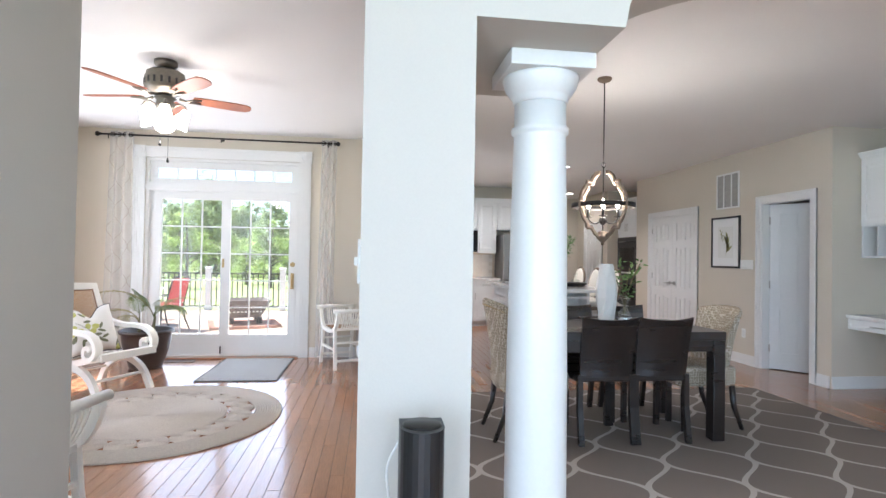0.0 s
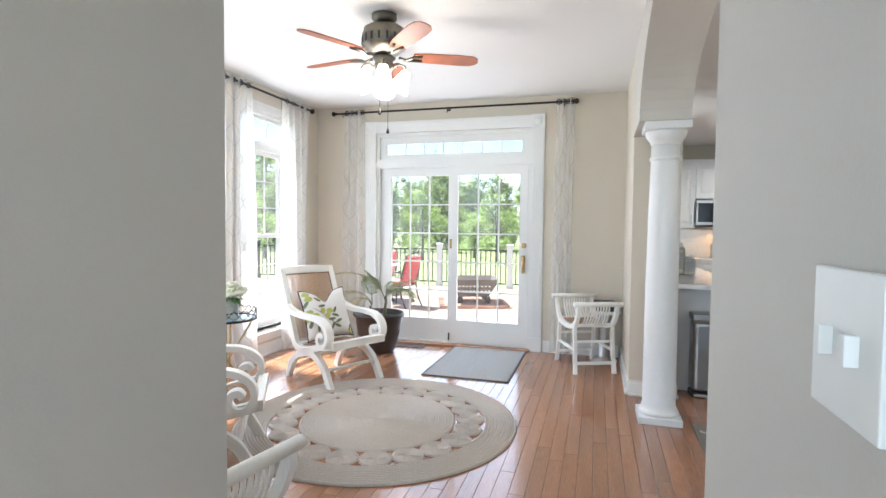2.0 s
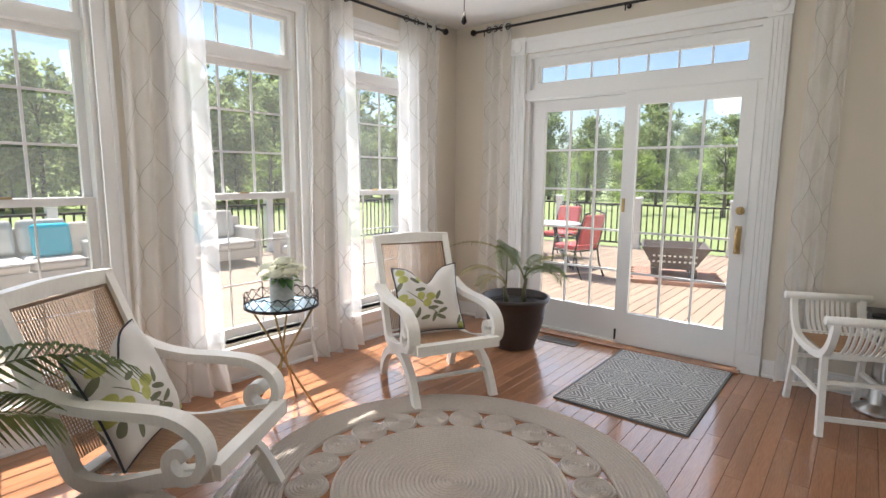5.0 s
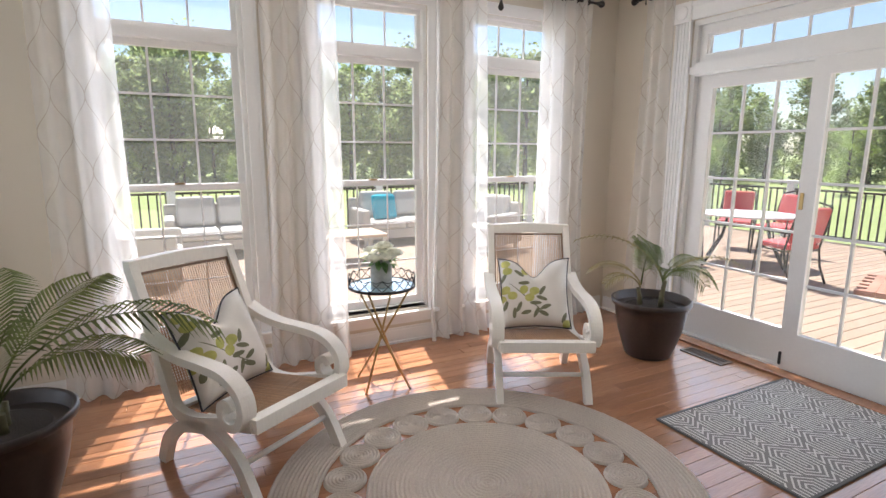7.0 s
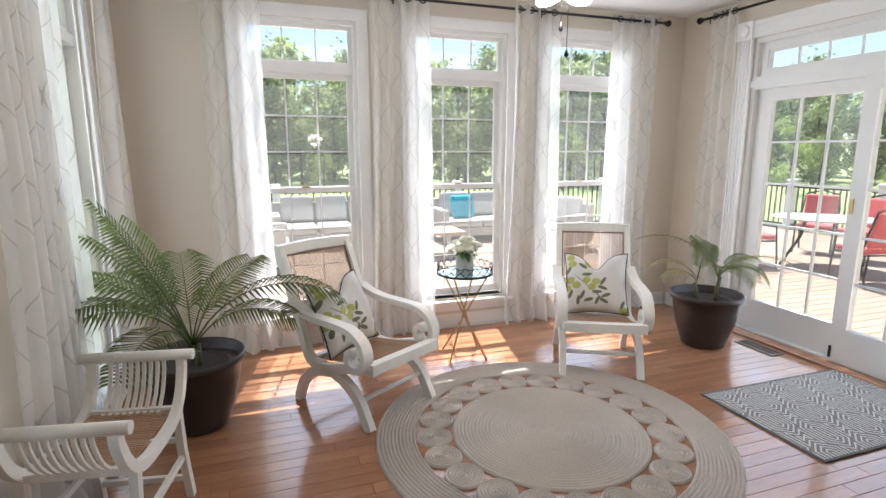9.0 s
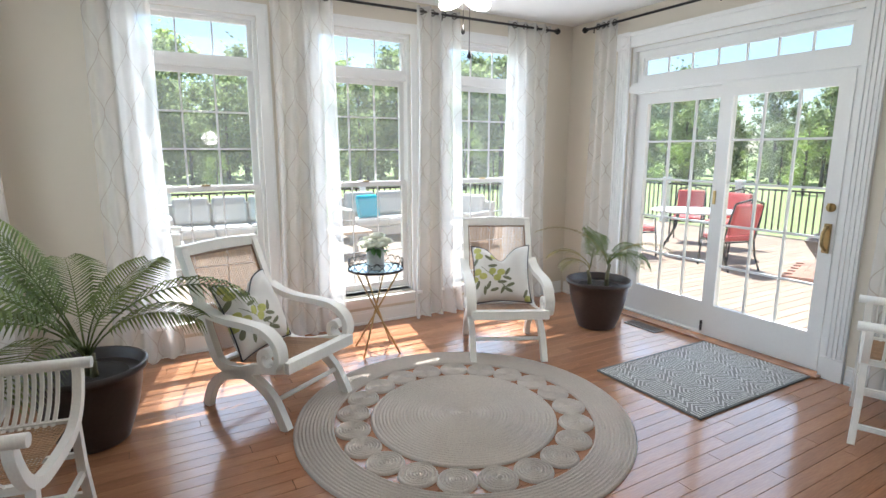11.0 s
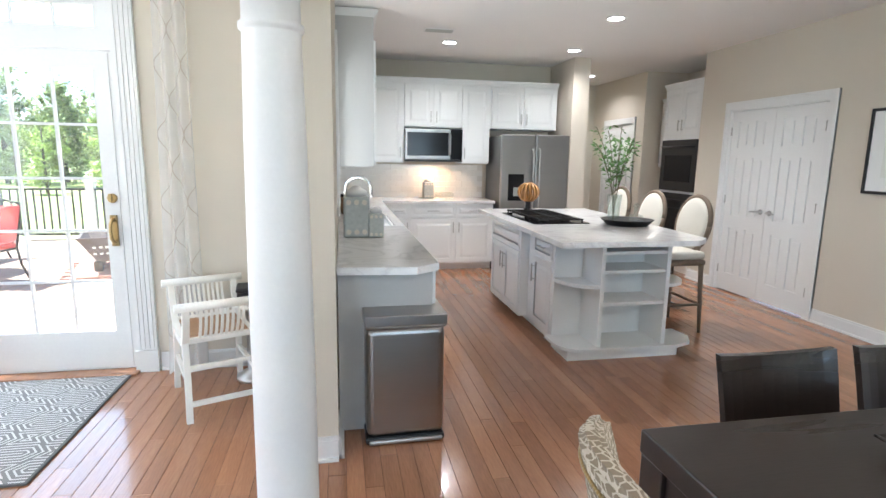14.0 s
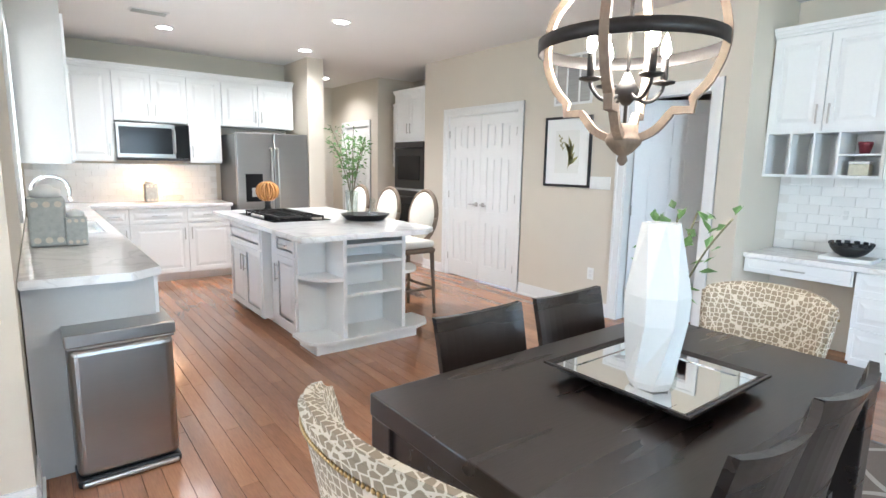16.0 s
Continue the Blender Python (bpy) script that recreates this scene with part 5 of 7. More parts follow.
for k in range(9):
    a, r = 2 * math.pi * k / 7, (0.075 if k < 7 else 0.02)
    c = Vector((r * math.cos(a), r * math.sin(a), 0.19 + (0.045 if k >= 7 else rng.uniform(-0.015, 0.02))))
    bm = bmesh.new()
    for ringi, (rr, tilt, cnt) in enumerate(((0.012, 8, 4), (0.024, 25, 5), (0.036, 50, 6), (0.043, 72, 7))):
        for q in range(cnt):
            an = 360 / cnt * q + ringi * 31
            m = Matrix.Translation(c) @ pose(0, 0, 0, 0, 0, an) @ pose(rr * 0.5, 0, 0, 0, tilt, 0)
            vs_ = [bm.verts.new(m @ Vector(p)) for p in ((0, -0.016, -0.015), (0, 0.016, -0.015), (0.006, 0.026, 0.012), (0.0, 0.016, 0.034), (0.0, -0.016, 0.034), (0.006, -0.026, 0.012))]
            bm.faces.new(vs_).smooth = True
    part("rose", bm, PETAL, rv, "white rose")
lv = bmesh.new()
for k in range(22):
    a, z = rng.uniform(0, 6.28), rng.uniform(0.13, 0.19)
    m = pose(0.05 * math.cos(a), 0.05 * math.sin(a), z, 0, rng.uniform(-10, 50), math.degrees(a))
    vs_ = [lv.verts.new(m @ Vector(p)) for p in ((0, 0, 0), (0.03, 0.016, 0.006), (0.065, 0, -0.004), (0.03, -0.016, 0.006))]
    lv.faces.new(vs_)
part("leaves", lv, LEAF, rv)


# ---- potted palms ----
def frond(bm, m, length, leaves, droop, leaf=0.22, curl=0.4):
    """A feather frond along +x from the origin, rising and arching over."""
    pts = []
    for i in range(13):
        k = i / 12
        a = radians(72 - droop * k)
        pts.append((pts[-1][0] + math.cos(a) * length / 12, 0, pts[-1][2] + math.sin(a) * length / 12) if pts else (0, 0, 0))
    tube(bm, [m @ Vector(p) for p in pts], 0.006, 5, r2=0.0015)
    for i in range(leaves):
        k = 0.28 + 0.72 * (i + 0.5) / leaves
        f = k * 12
        j = min(11, int(f))
        p = Vector(pts[j]).lerp(Vector(pts[j + 1]), f - j)
        d = (Vector(pts[j + 1]) - Vector(pts[j])).normalized()
        ln = leaf * (0.55 + 0.9 * math.sin(math.pi * min(1, (k - 0.2) / 0.85)) ** 0.8) * 0.75
        for s in (-1, 1):
            sd = (Vector((0, s, 0)) * 0.86 + d * 0.55 + Vector((0, 0, 0.18))).normalized()
            q1, q2 = p + sd * ln * 0.5, p + sd * ln + Vector((0, 0, -curl * ln))
            w = d * (0.0085 if leaf > 0.2 else 0.005)
            v = [bm.verts.new(m @ x) for x in (p - w * 0.4, q1 - w, q2, q1 + w, p + w * 0.4)]
            bm.faces.new((v[0], v[1], v[3], v[4])), bm.faces.new((v[1], v[2], v[3]))
    return bm


def potted_palm(x, y, fronds, trunks, label):
    ob = thing("potted_palm", pose(x, y, 0), label, "potted plant", "potted palms")
    part("pot", lathe(bmesh.new(), [(0.155, 0), (0.165, 0.01), (0.17, 0.03), (0.195, 0.10), (0.225, 0.20), (0.245, 0.30), (0.255, 0.385), (0.275, 0.39), (0.282, 0.405), (0.282, 0.425), (0.272, 0.432), (0.258, 0.425), (0.25, 0.37)], 44), POT, ob, "dark brown plastic pot")
    part("soil", lathe(bmesh.new(), [(0.252, 0.365), (0.12, 0.375), (0.002, 0.37)], 24, cap=False), SOIL, ob)
    for tx, ty, h in trunks:
        part("stem", tube(bmesh.new(), [(tx, ty, 0.36), (tx * 1.05, ty, 0.36 + h * 0.5), (tx * 1.3, ty * 1.2, 0.36 + h)], 0.022, 9, r2=0.013), STEM, ob)
    for k, (tx, ty, z, turn, length, droop, dry) in enumerate(fronds):
        part("frond", frond(bmesh.new(), pose(tx, ty, z, 0, 0, turn), length, (26, 15, 20, 18)[dry], droop, (0.24, 0.09, 0.15, 0.12)[dry]), PALM_DRY if dry % 2 else PALM, ob)
    return ob


potted_palm(-2.24, 6.75, [(0.05, 0.045, 0.57, 205, 0.36, 30, 2), (0.05, 0.045, 0.57, 175, 0.34, 45, 2), (0.05, 0.045, 0.56, 41, 0.42, 128, 2), (0.05, 0.045, 0.56, 5, 0.40, 122, 2), (0.05, 0.045, 0.57, 325, 0.30, 95, 2),
                          (0.05, 0.045, 0.57, 80, 0.34, 80, 2), (0.05, 0.045, 0.58, 221, 0.76, 94, 1), (0.05, 0.045, 0.55, 41, 0.60, 100, 1), (-0.06, -0.05, 0.52, 221, 0.44, 108, 3), (-0.06, -0.05, 0.50, 250, 0.34, 120, 3), (-0.06, -0.05, 0.52, 120, 0.34, 40, 2)],
            [(-0.06, -0.05, 0.14), (0.05, 0.045, 0.21)], "potted palm with sparse yellowing fronds by the patio door")
potted_palm(-2.17, 2.96, [(0, 0, 0.46, 283, 0.80, 28, 0), (0, 0, 0.46, 262, 0.86, 72, 0), (0, 0, 0.46, 92, 0.98, 104, 0), (0, 0, 0.44, 335, 0.72, 118, 0), (0, 0, 0.44, 76, 0.66, 96, 0), (0, 0, 0.46, 292, 0.80, 98, 0), (0, 0, 0.48, 30, 0.50, 35, 2), (0, 0, 0.48, 300, 0.90, 14, 0), (0, 0, 0.48, 240, 0.80, 22, 0),
                          (0, 0, 0.46, 190, 0.80, 66, 0), (0, 0, 0.46, 232, 0.85, 84, 0), (0, 0, 0.46, 310, 0.72, 70, 0), (0, 0, 0.46, 140, 0.70, 60, 0)],
            [(0.0, 0.0, 0.12), (0.04, 0.03, 0.10), (-0.04, 0.02, 0.11)], "large potted palm with long drooping green fronds")


# ---- slatted yoke chairs ----
def yoke_chair(x, y, turn, label):
    """A low chair whose slatted sides roll up on local +x and -x."""
    ob = thing("yoke_chair", pose(x, y, 0, 0, 0, turn), label, "chair", "white yoke chairs")
    hw, hd = 0.32, 0.20
    prof = smooth([(-hw, 0.655), (-hw + 0.005, 0.60), (-0.265, 0.50), (-0.17, 0.435), (0, 0.42), (0.17, 0.435), (0.265, 0.50), (hw - 0.005, 0.60), (hw, 0.655)], 5)
    for s in (-1, 1):
        y0, y1 = sorted((s * hd, s * (hd - 0.034)))
        part("yoke_frame", finish(band(bmesh.new(), prof, 0.042, "y", y0, y1)), CHAIR_WHITE, ob)
        for q in (-1, 1):
            part("leg", tube(bmesh.new(), [(q * 0.215, s * (hd - 0.017), 0.465), (q * 0.235, s * (hd - 0.017), 0.25), (q * 0.275, s * (hd - 0.010), 0)], 0, square=(0.032, 0.036)), CHAIR_WHITE, ob)
        part("stretcher", tube(bmesh.new(), [(-0.24, s * (hd - 0.017), 0.22), (0.24, s * (hd - 0.017), 0.22)], 0, square=(0.02, 0.026)), CHAIR_WHITE, ob)
    for q in (-1, 1):
        part("arm_rail", tube(bmesh.new(), [(q * (hw + 0.004), -hd - 0.035, 0.665), (q * (hw + 0.004), hd + 0.035, 0.665)], 0.024, 14), CHAIR_WHITE, ob)
        part("end_stretcher", tube(bmesh.new(), [(q * 0.262, -hd + 0.02, 0.10), (q * 0.262, hd - 0.02, 0.10)], 0, square=(0.02, 0.026)), CHAIR_WHITE, ob)
        part("end_rail", tube(bmesh.new(), [(q * 0.236, -hd + 0.02, 0.30), (q * 0.236, hd - 0.02, 0.30)], 0, square=(0.018, 0.022)), CHAIR_WHITE, ob)
        for k in range(9):
            yy = -0.11 + 0.0275 * k
            sl = bmesh.new()
            half = [(q * abs(p.x), p.y) for p in prof[20:]] if q > 0 else [(-abs(p.x), p.y) for p in prof[20:]]
            band(sl, half[6:], 0.010, "y", yy - 0.007, yy + 0.007)
            part("slat", sl, CHAIR_WHITE, ob)
    w = hd - 0.036
    cane_panel((-0.22, -w, 0.452), (0.22, -w, 0.452), (0.22, w, 0.452), (-0.22, w, 0.452), 32, 24, 0.0062, "cane_seat", ob)
    for q in (-1, 1):
        part("seat_rail", tube(bmesh.new(), [(q * 0.225, -hd + 0.02, 0.452), (q * 0.225, hd - 0.02, 0.452)], 0, square=(0.022, 0.03)), CHAIR_WHITE, ob)
    return ob


yoke_chair(-0.06, 6.80, 112, "white slatted chair with cane seat by the patio door")
yoke_chair(-1.24, 2.75, -11, "white slatted chair with cane seat beside a palm")

# small pedestal table in the corner
st = thing("side_table", pose(0.13, 7.08, 0), "small white pedestal table in the corner", "table")
part("tabletop", lathe(bmesh.new(), [(0.15, 0.50), (0.16, 0.505), (0.16, 0.52), (0.15, 0.525)], 28), CHAIR_WHITE, st)
part("pedestal", lathe(bmesh.new(), [(0.13, 0), (0.13, 0.02), (0.07, 0.05), (0.06, 0.06), (0.055, 0.42), (0.07, 0.46), (0.08, 0.50)], 16), NICKEL, st)
bx = thing("storage_box", pose(0.13, 7.08, 0.526, 0, 0, 8), "small black box on the pedestal table", "box")
part("body", R(-0.10, 0.10, -0.09, 0.09, 0, 0.07, r=0.012), BLACK, bx)
part("lid", R(-0.105, 0.105, -0.095, 0.095, 0.07, 0.10, r=0.012), BLACK, bx)

# light switch on the pier and speaker below
sw = thing("light_switch", pose(0.234, 1.90, 1.28), "white double light switch plate on the pier", "switch")
part("plate", R(-0.008, 0, -0.06, 0.06, -0.06, 0.06, r=0.002), PLATE, sw)
for yy in (-0.023, 0.023):
    part("toggle", R(-0.018, -0.006, yy - 0.005, yy + 0.005, -0.012, 0.012, r=0.001), PLATE, sw)
sp = thing("tower_speaker", pose(0.385, 1.60, 0), "slim black tower speaker against the pier", "speaker")
bm = bmesh.new()
pts = [(0.05 * math.cos(radians(a)), -0.01 + 0.055 * math.sin(radians(a))) for a in range(180, 361, 15)] + [(0.05, 0.05), (-0.05, 0.05)]
prism(bm, pts, "z", 0.03, 0.915)
part("cabinet", bm, BLACK, sp)
part("grille", lathe(bmesh.new(), [(0.046, 0.915), (0.04, 0.92), (0.002, 0.921)], 20), IRON, sp)
part("base", lathe(bmesh.new(), [(0.13, 0), (0.13, 0.018), (0.06, 0.03)], 28), BLACK, sp)
part("cable", tube(bmesh.new(), smooth([(-0.05, 0.05, 0.86), (-0.075, 0.06, 0.80), (-0.07, 0.09, 0.72), (-0.05, 0.12, 0.6), (-0.05, 0.13, 0.02)]), 0.003, 6), PLATE, sp)


# ---- cabinets ----
def slab_door(bm, w, h, z0=0.0, rail=0.055, t=0.02):
    """A raised-panel door in the xz plane, its face to -y, lower left corner at 0."""
    box(bm, 0, w, 0, t * 0.55, z0, z0 + h)
    for a in ((0, rail, z0, z0 + h), (w - rail, w, z0, z0 + h), (rail, w - rail, z0, z0 + rail), (rail, w - rail, z0 + h - rail, z0 + h)):
        box(bm, a[0], a[1], -t * 0.45, 0, a[2], a[3])
    g = rail + 0.012
    if w > 2 * g + 0.04 and h > 2 * g + 0.03:
        i = 0.028
        lo = [(g, z0 + g), (w - g, z0 + g), (w - g, z0 + h - g), (g, z0 + h - g)]
        hi = [(g + i, z0 + g + i), (w - g - i, z0 + g + i), (w - g - i, z0 + h - g - i), (g + i, z0 + h - g - i)]
        L, H = [bm.verts.new((x, -0.0005, z)) for x, z in lo], [bm.verts.new((x, -t * 0.38, z)) for x, z in hi]
        for k in range(4):
            bm.faces.new((L[k], L[(k + 1) % 4], H[(k + 1) % 4], H[k]))
        bm.faces.new(H)
    return bm


def bar_pull(parent, x, z, length=0.13, upright=True):
    bm = bmesh.new()
    d = Vector((0, 0, 1)) if upright else Vector((1, 0, 0))
    c = Vector((x, -0.034, z))
    tube(bm, [c - d * length / 2, c + d * length / 2], 0, square=(0.009, 0.011))
    for s in (-1, 1):
        tube(bm, [c + d * s * length * 0.38, c + d * s * length * 0.38 + Vector((0, 0.028, 0))], 0.004, 6)
    return part("handle", bm, NICKEL, parent, "brushed nickel bar pull")


def cabinet(name, m, w, d, z0, z1, fronts, label, group, toe=0.0, crown=0.0, material=None):
    """A unit whose front lies on local y = 0 and runs from x = 0 to w. fronts: (x0, x1, za, zb, pull) with pull l, r, d or none."""
    mt = material or CABINET
    ob = thing(name, m, label, "cabinet", group)
    body = bmesh.new()
    box(body, 0.001, w - 0.001, 0.002, d, z0 + toe, z1)
    if toe:
        box(body, 0.001, w - 0.001, 0.06, d, z0, z0 + toe)
    if crown:
        for k, (o, a, b) in enumerate(((0.015, 0, 0.02), (0.03, 0.02, 0.045), (0.045, 0.045, crown))):
            box(body, -0.0, w, -o, d, z1 + a, z1 + b)
    part("body", body, mt, ob)
    for x0, x1, za, zb, pull in fronts:
        bm = slab_door(bmesh.new(), x1 - x0 - 0.006, zb - za - 0.006, 0, 0.055 if zb - za > 0.25 else 0.03)
        door = part("door" if zb - za > 0.25 else "drawer_front", bm, mt, ob)
        door.location = (x0 + 0.003, -0.010, za + 0.003)
        ww, hh = x1 - x0 - 0.006, zb - za - 0.006
        if pull == "d":
            bar_pull(door, ww / 2, hh / 2, min(0.16, ww * 0.4), False)
        elif pull:
            low = za > 1.2
            bar_pull(door, 0.035 if pull[0] == "l" else ww - 0.035, 0.12 if low else hh - 0.12, 0.14)
    return ob


BASE, UP = "white base cabinets", "white wall cabinets"
CT = 0.875
FY, UY = 10.30, 10.57
# back wall, front faces to the south
cabinet("base_cabinet", pose(1.26, FY, 0), 0.30, 0.58, 0, CT, [(0, 0.30, 0.70, 0.87, "d"), (0, 0.30, 0.10, 0.69, "r")], "white raised-panel base cabinet", BASE, toe=0.1)
cabinet("base_cabinet", pose(1.56, FY, 0), 0.60, 0.58, 0, CT, [(0, 0.60, 0.70, 0.87, "d"), (0, 0.60, 0.10, 0.69, "r")], "white raised-panel base cabinet", BASE, toe=0.1)
cabinet("base_cabinet", pose(2.16, FY, 0), 0.50, 0.58, 0, CT, [(0, 0.50, 0.70, 0.87, "d"), (0, 0.50, 0.10, 0.69, "l")], "white raised-panel base cabinet", BASE, toe=0.1)
cabinet("wall_cabinet", pose(1.04, UY, 0), 0.475, 0.33, 1.39, 2.40, [(0.02, 0.455, 1.40, 2.39, "r")], "white raised-panel wall cabinet", UP, crown=0.07)
cabinet("wall_cabinet", pose(1.515, UY, 0), 0.76, 0.33, 1.85, 2.40, [(0.0, 0.38, 1.86, 2.39, "r"), (0.38, 0.76, 1.86, 2.39, "l")], "white wall cabinet above the microwave", UP, crown=0.07)
cabinet("wall_cabinet", pose(2.275, UY, 0), 0.38, 0.33, 1.39, 2.40, [(0.0, 0.38, 1.40, 2.39, "l")], "white raised-panel wall cabinet", UP, crown=0.07)
cabinet("wall_cabinet", pose(2.655, UY, 0), 0.945, 0.33, 1.85, 2.40, [(0.02, 0.47, 1.86, 2.39, "r"), (0.47, 0.93, 1.86, 2.39, "l")], "white wall cabinet above the refrigerator", UP, crown=0.07)
# west wall, front faces to the east
def east(x, y):
    return pose(x, y, 0, 0, 0, 90)


cabinet("base_cabinet", east(1.17, 6.28), 1.45, 0.495, 0, CT, [(0, 0.725, 0.10, 0.87, "r"), (0.725, 1.45, 0.10, 0.87, "l")], "white base cabinet with a shade-toned end panel", BASE, toe=0.1)
cabinet("sink_cabinet", east(1.17, 7.73), 0.95, 0.495, 0, CT, [(0, 0.475, 0.10, 0.70, "r"), (0.475, 0.95, 0.10, 0.70, "l")], "white base cabinet under the sink", BASE, toe=0.1)
cabinet("base_cabinet", east(1.17, 8.68), 1.60, 0.495, 0, CT, [(0, 0.6, 0.10, 0.87, "r"), (0.6, 1.2, 0.10, 0.87, "l")], "white base cabinet beside the sink", BASE, toe=0.1)
# End and side panels take the shade-toned grey instead of cabinet white.
part("end_panel", R(0.0, 0.495, -0.018, 0.0, 0.0, CT, r=0.002), PANEL_SHADE, bpy.data.objects["base_cabinet.003"], "end panel with shade in its grey colour").matrix_basis = pose(0, 0.495, 0, 0, 0, -90)
uw = cabinet("wall_cabinet", east(1.0, 8.50), 2.06, 0.33, 1.37, 2.66, [(0.0, 0.5, 1.38, 2.47, "r"), (0.5, 1.0, 1.38, 2.47, "l")], "white wall cabinet beside the sink window", UP, crown=0.07)
part("side_panel", B(-0.006, 0.0, 0.0, 0.33, 1.37, 2.66), PANEL_SHADE, uw, "side panel with shade in its grey colour")
gd = bmesh.new()
ringput = lambda bm, a, b, za, zb: box(bm, a, b, -0.018, 0, za, zb)
ring(gd, ringput, 1.08, 1.55, 1.38, 2.47, 0.055)
pane_grid(gd, 1.135, 1.495, 1.435, 2.415, 2, 4, 0.018, ringput)
gdoor = part("glass_door", gd, CABINET, uw, "white glazed cabinet door")
part("pane", B(1.13, 1.50, -0.006, -0.003, 1.43, 2.42), DARKGLASS, gdoor)

# counters
def counter(name, bm_poly, label):
    bm = bmesh.new()
    prism(bm, bm_poly, "z", CT + 0.001, 0.915)
    bmesh.ops.recalc_face_normals(bm, faces=bm.faces)
    bmesh.ops.bevel(bm, geom=[e for e in bm.edges], offset=0.004, segments=2, affect="EDGES")
    ob = thing(name, None, label, "countertop")
    part("slab", bm, QUARTZ, ob)
    return ob


counter("countertop", [(0.672, 6.17), (1.07, 6.14), (1.20, 6.24), (1.20, 7.80), (0.672, 7.80)], "white quartz countertop with grey veining")
counter("countertop", [(0.672, 8.60), (1.20, 8.60), (1.20, 10.26), (2.68, 10.26), (2.68, 10.895), (0.672, 10.895)], "white quartz countertop with grey veining")
counter("sink_deck", [(0.672, 7.80), (0.80, 7.80), (0.80, 8.60), (0.672, 8.60)], "white quartz strip behind the sink")
counter("sink_deck", [(1.12, 7.80), (1.20, 7.80), (1.20, 8.60), (1.12, 8.60)], "white quartz strip before the sink")
sk = thing("sink", None, "white undermount kitchen sink", "sink")
b = bmesh.new()
box(b, 0.80, 0.815, 7.80, 8.60, 0.70, 0.905), box(b, 1.105, 1.12, 7.80, 8.60, 0.70, 0.905), box(b, 0.815, 1.105, 7.80, 7.815, 0.70, 0.905), box(b, 0.815, 1.105, 8.585, 8.60, 0.70, 0.905), box(b, 0.815, 1.105, 7.815, 8.585, 0.70, 0.712)
part("basin", b, CERAMIC, sk)
fc = thing("faucet", pose(0.735, 8.2, 0.916), "chrome gooseneck kitchen faucet", "faucet")
part("spout", tube(bmesh.new(), [(0, 0, 0), (0, 0, 0.26)] + [(0.11 + 0.11 * math.cos(radians(a)), 0, 0.26 + 0.11 * math.sin(radians(a))) for a in range(165, -16, -15)] + [(0.225, 0, 0.19)], 0.014, 12), CHROME, fc)
part("base", lathe(bmesh.new(), [(0.03, 0), (0.03, 0.01), (0.02, 0.02), (0.018, 0.09)], 18), CHROME, fc)
part("lever", tube(bmesh.new(), [(0, -0.02, 0.07), (0.0, -0.07, 0.10)], 0.007, 8), CHROME, fc)
kw = thing("kitchen_window", None, "white window over the sink", "window", kind="structure")
b = bmesh.new()
put = lambda bm, a, c, za, zb: box(bm, 0.45, 0.52, a, c, za, zb)
ring(b, put, 7.62, 8.42, 1.08, 2.25, 0.05)
pane_grid(b, 7.67, 8.37, 1.13, 2.20, 2, 2, 0.02, put)
part("window_frame", b, WHITE, kw)
part("pane", B(0.48, 0.481, 7.66, 8.38, 1.12, 2.21), PANE, kw).visible_shadow = False
b = bmesh.new()
for a, c, za, zb in ((7.54, 7.62, 1.02, 2.33), (8.42, 8.49, 1.02, 2.33), (7.62, 8.42, 2.25, 2.33), (7.62, 8.42, 1.02, 1.08)):
    box(b, 0.671, 0.69, a, c, za, zb)
part("casing", b, WHITE, kw)

# subway tile backsplash
bs = thing("backsplash", None, "white glazed subway tile backsplash", "tiling", kind="structure")
part("grout", B(0.672, 2.66, 10.892, 10.897, 0.916, 1.37), GROUT, bs)
tile = None
for j in range(6):
    for i in range(13):
        x = 0.75 + i * 0.153 + (0.076 if j % 2 else 0)
        if x > 2.6:
            continue
        if tile is None:
            t = tile = part("tile", R(-0.075, 0.075, -0.008, 0, 0, 0.0735, r=0.002, seg=1), SUBWAY, bs)
        else:
            t = new("tile", tile.data)
            t.parent = bs
        t.location = (x, 10.892, 0.918 + j * 0.075)

# microwave
mw = thing("microwave", pose(1.515, 10.50, 1.41), "stainless over-range microwave with black glass door", "microwave")
part("body", R(0, 0.76, 0.02, 0.38, 0, 0.42, r=0.004), STEEL, mw)
part("door", R(0.0, 0.60, 0.0, 0.02, 0.03, 0.42, r=0.005), STEEL, mw)
part("window", R(0.03, 0.572, -0.003, 0.001, 0.075, 0.375, r=0.002), DARKGLASS, mw)
part("control_panel", R(0.605, 0.76, 0.0, 0.02, 0.03, 0.42, r=0.005), DARKGLASS, mw)
part("handle", tube(bmesh.new(), smooth([(0.59, 0.0, 0.09), (0.59, -0.035, 0.11), (0.59, -0.042, 0.225), (0.59, -0.035, 0.34), (0.59, 0.0, 0.36)]), 0.012, 8), NICKEL, mw)
part("vent_grille", R(0.0, 0.76, 0.0, 0.02, 0.0, 0.028, r=0.003), BLACK, mw)

# refrigerator
fg = thing("refrigerator", pose(2.70, 10.12, 0), "stainless french door refrigerator with water dispenser", "refrigerator")
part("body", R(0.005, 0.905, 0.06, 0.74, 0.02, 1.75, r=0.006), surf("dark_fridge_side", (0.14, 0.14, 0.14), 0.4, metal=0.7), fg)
for a, c in ((0.0, 0.452), (0.458, 0.91)):
    part("upper_door", R(a, c, 0, 0.06, 0.74, 1.77, r=0.014, seg=3), STEEL, fg)
part("freezer_drawer", R(0, 0.91, 0, 0.06, 0.06, 0.73, r=0.014, seg=3), STEEL, fg)
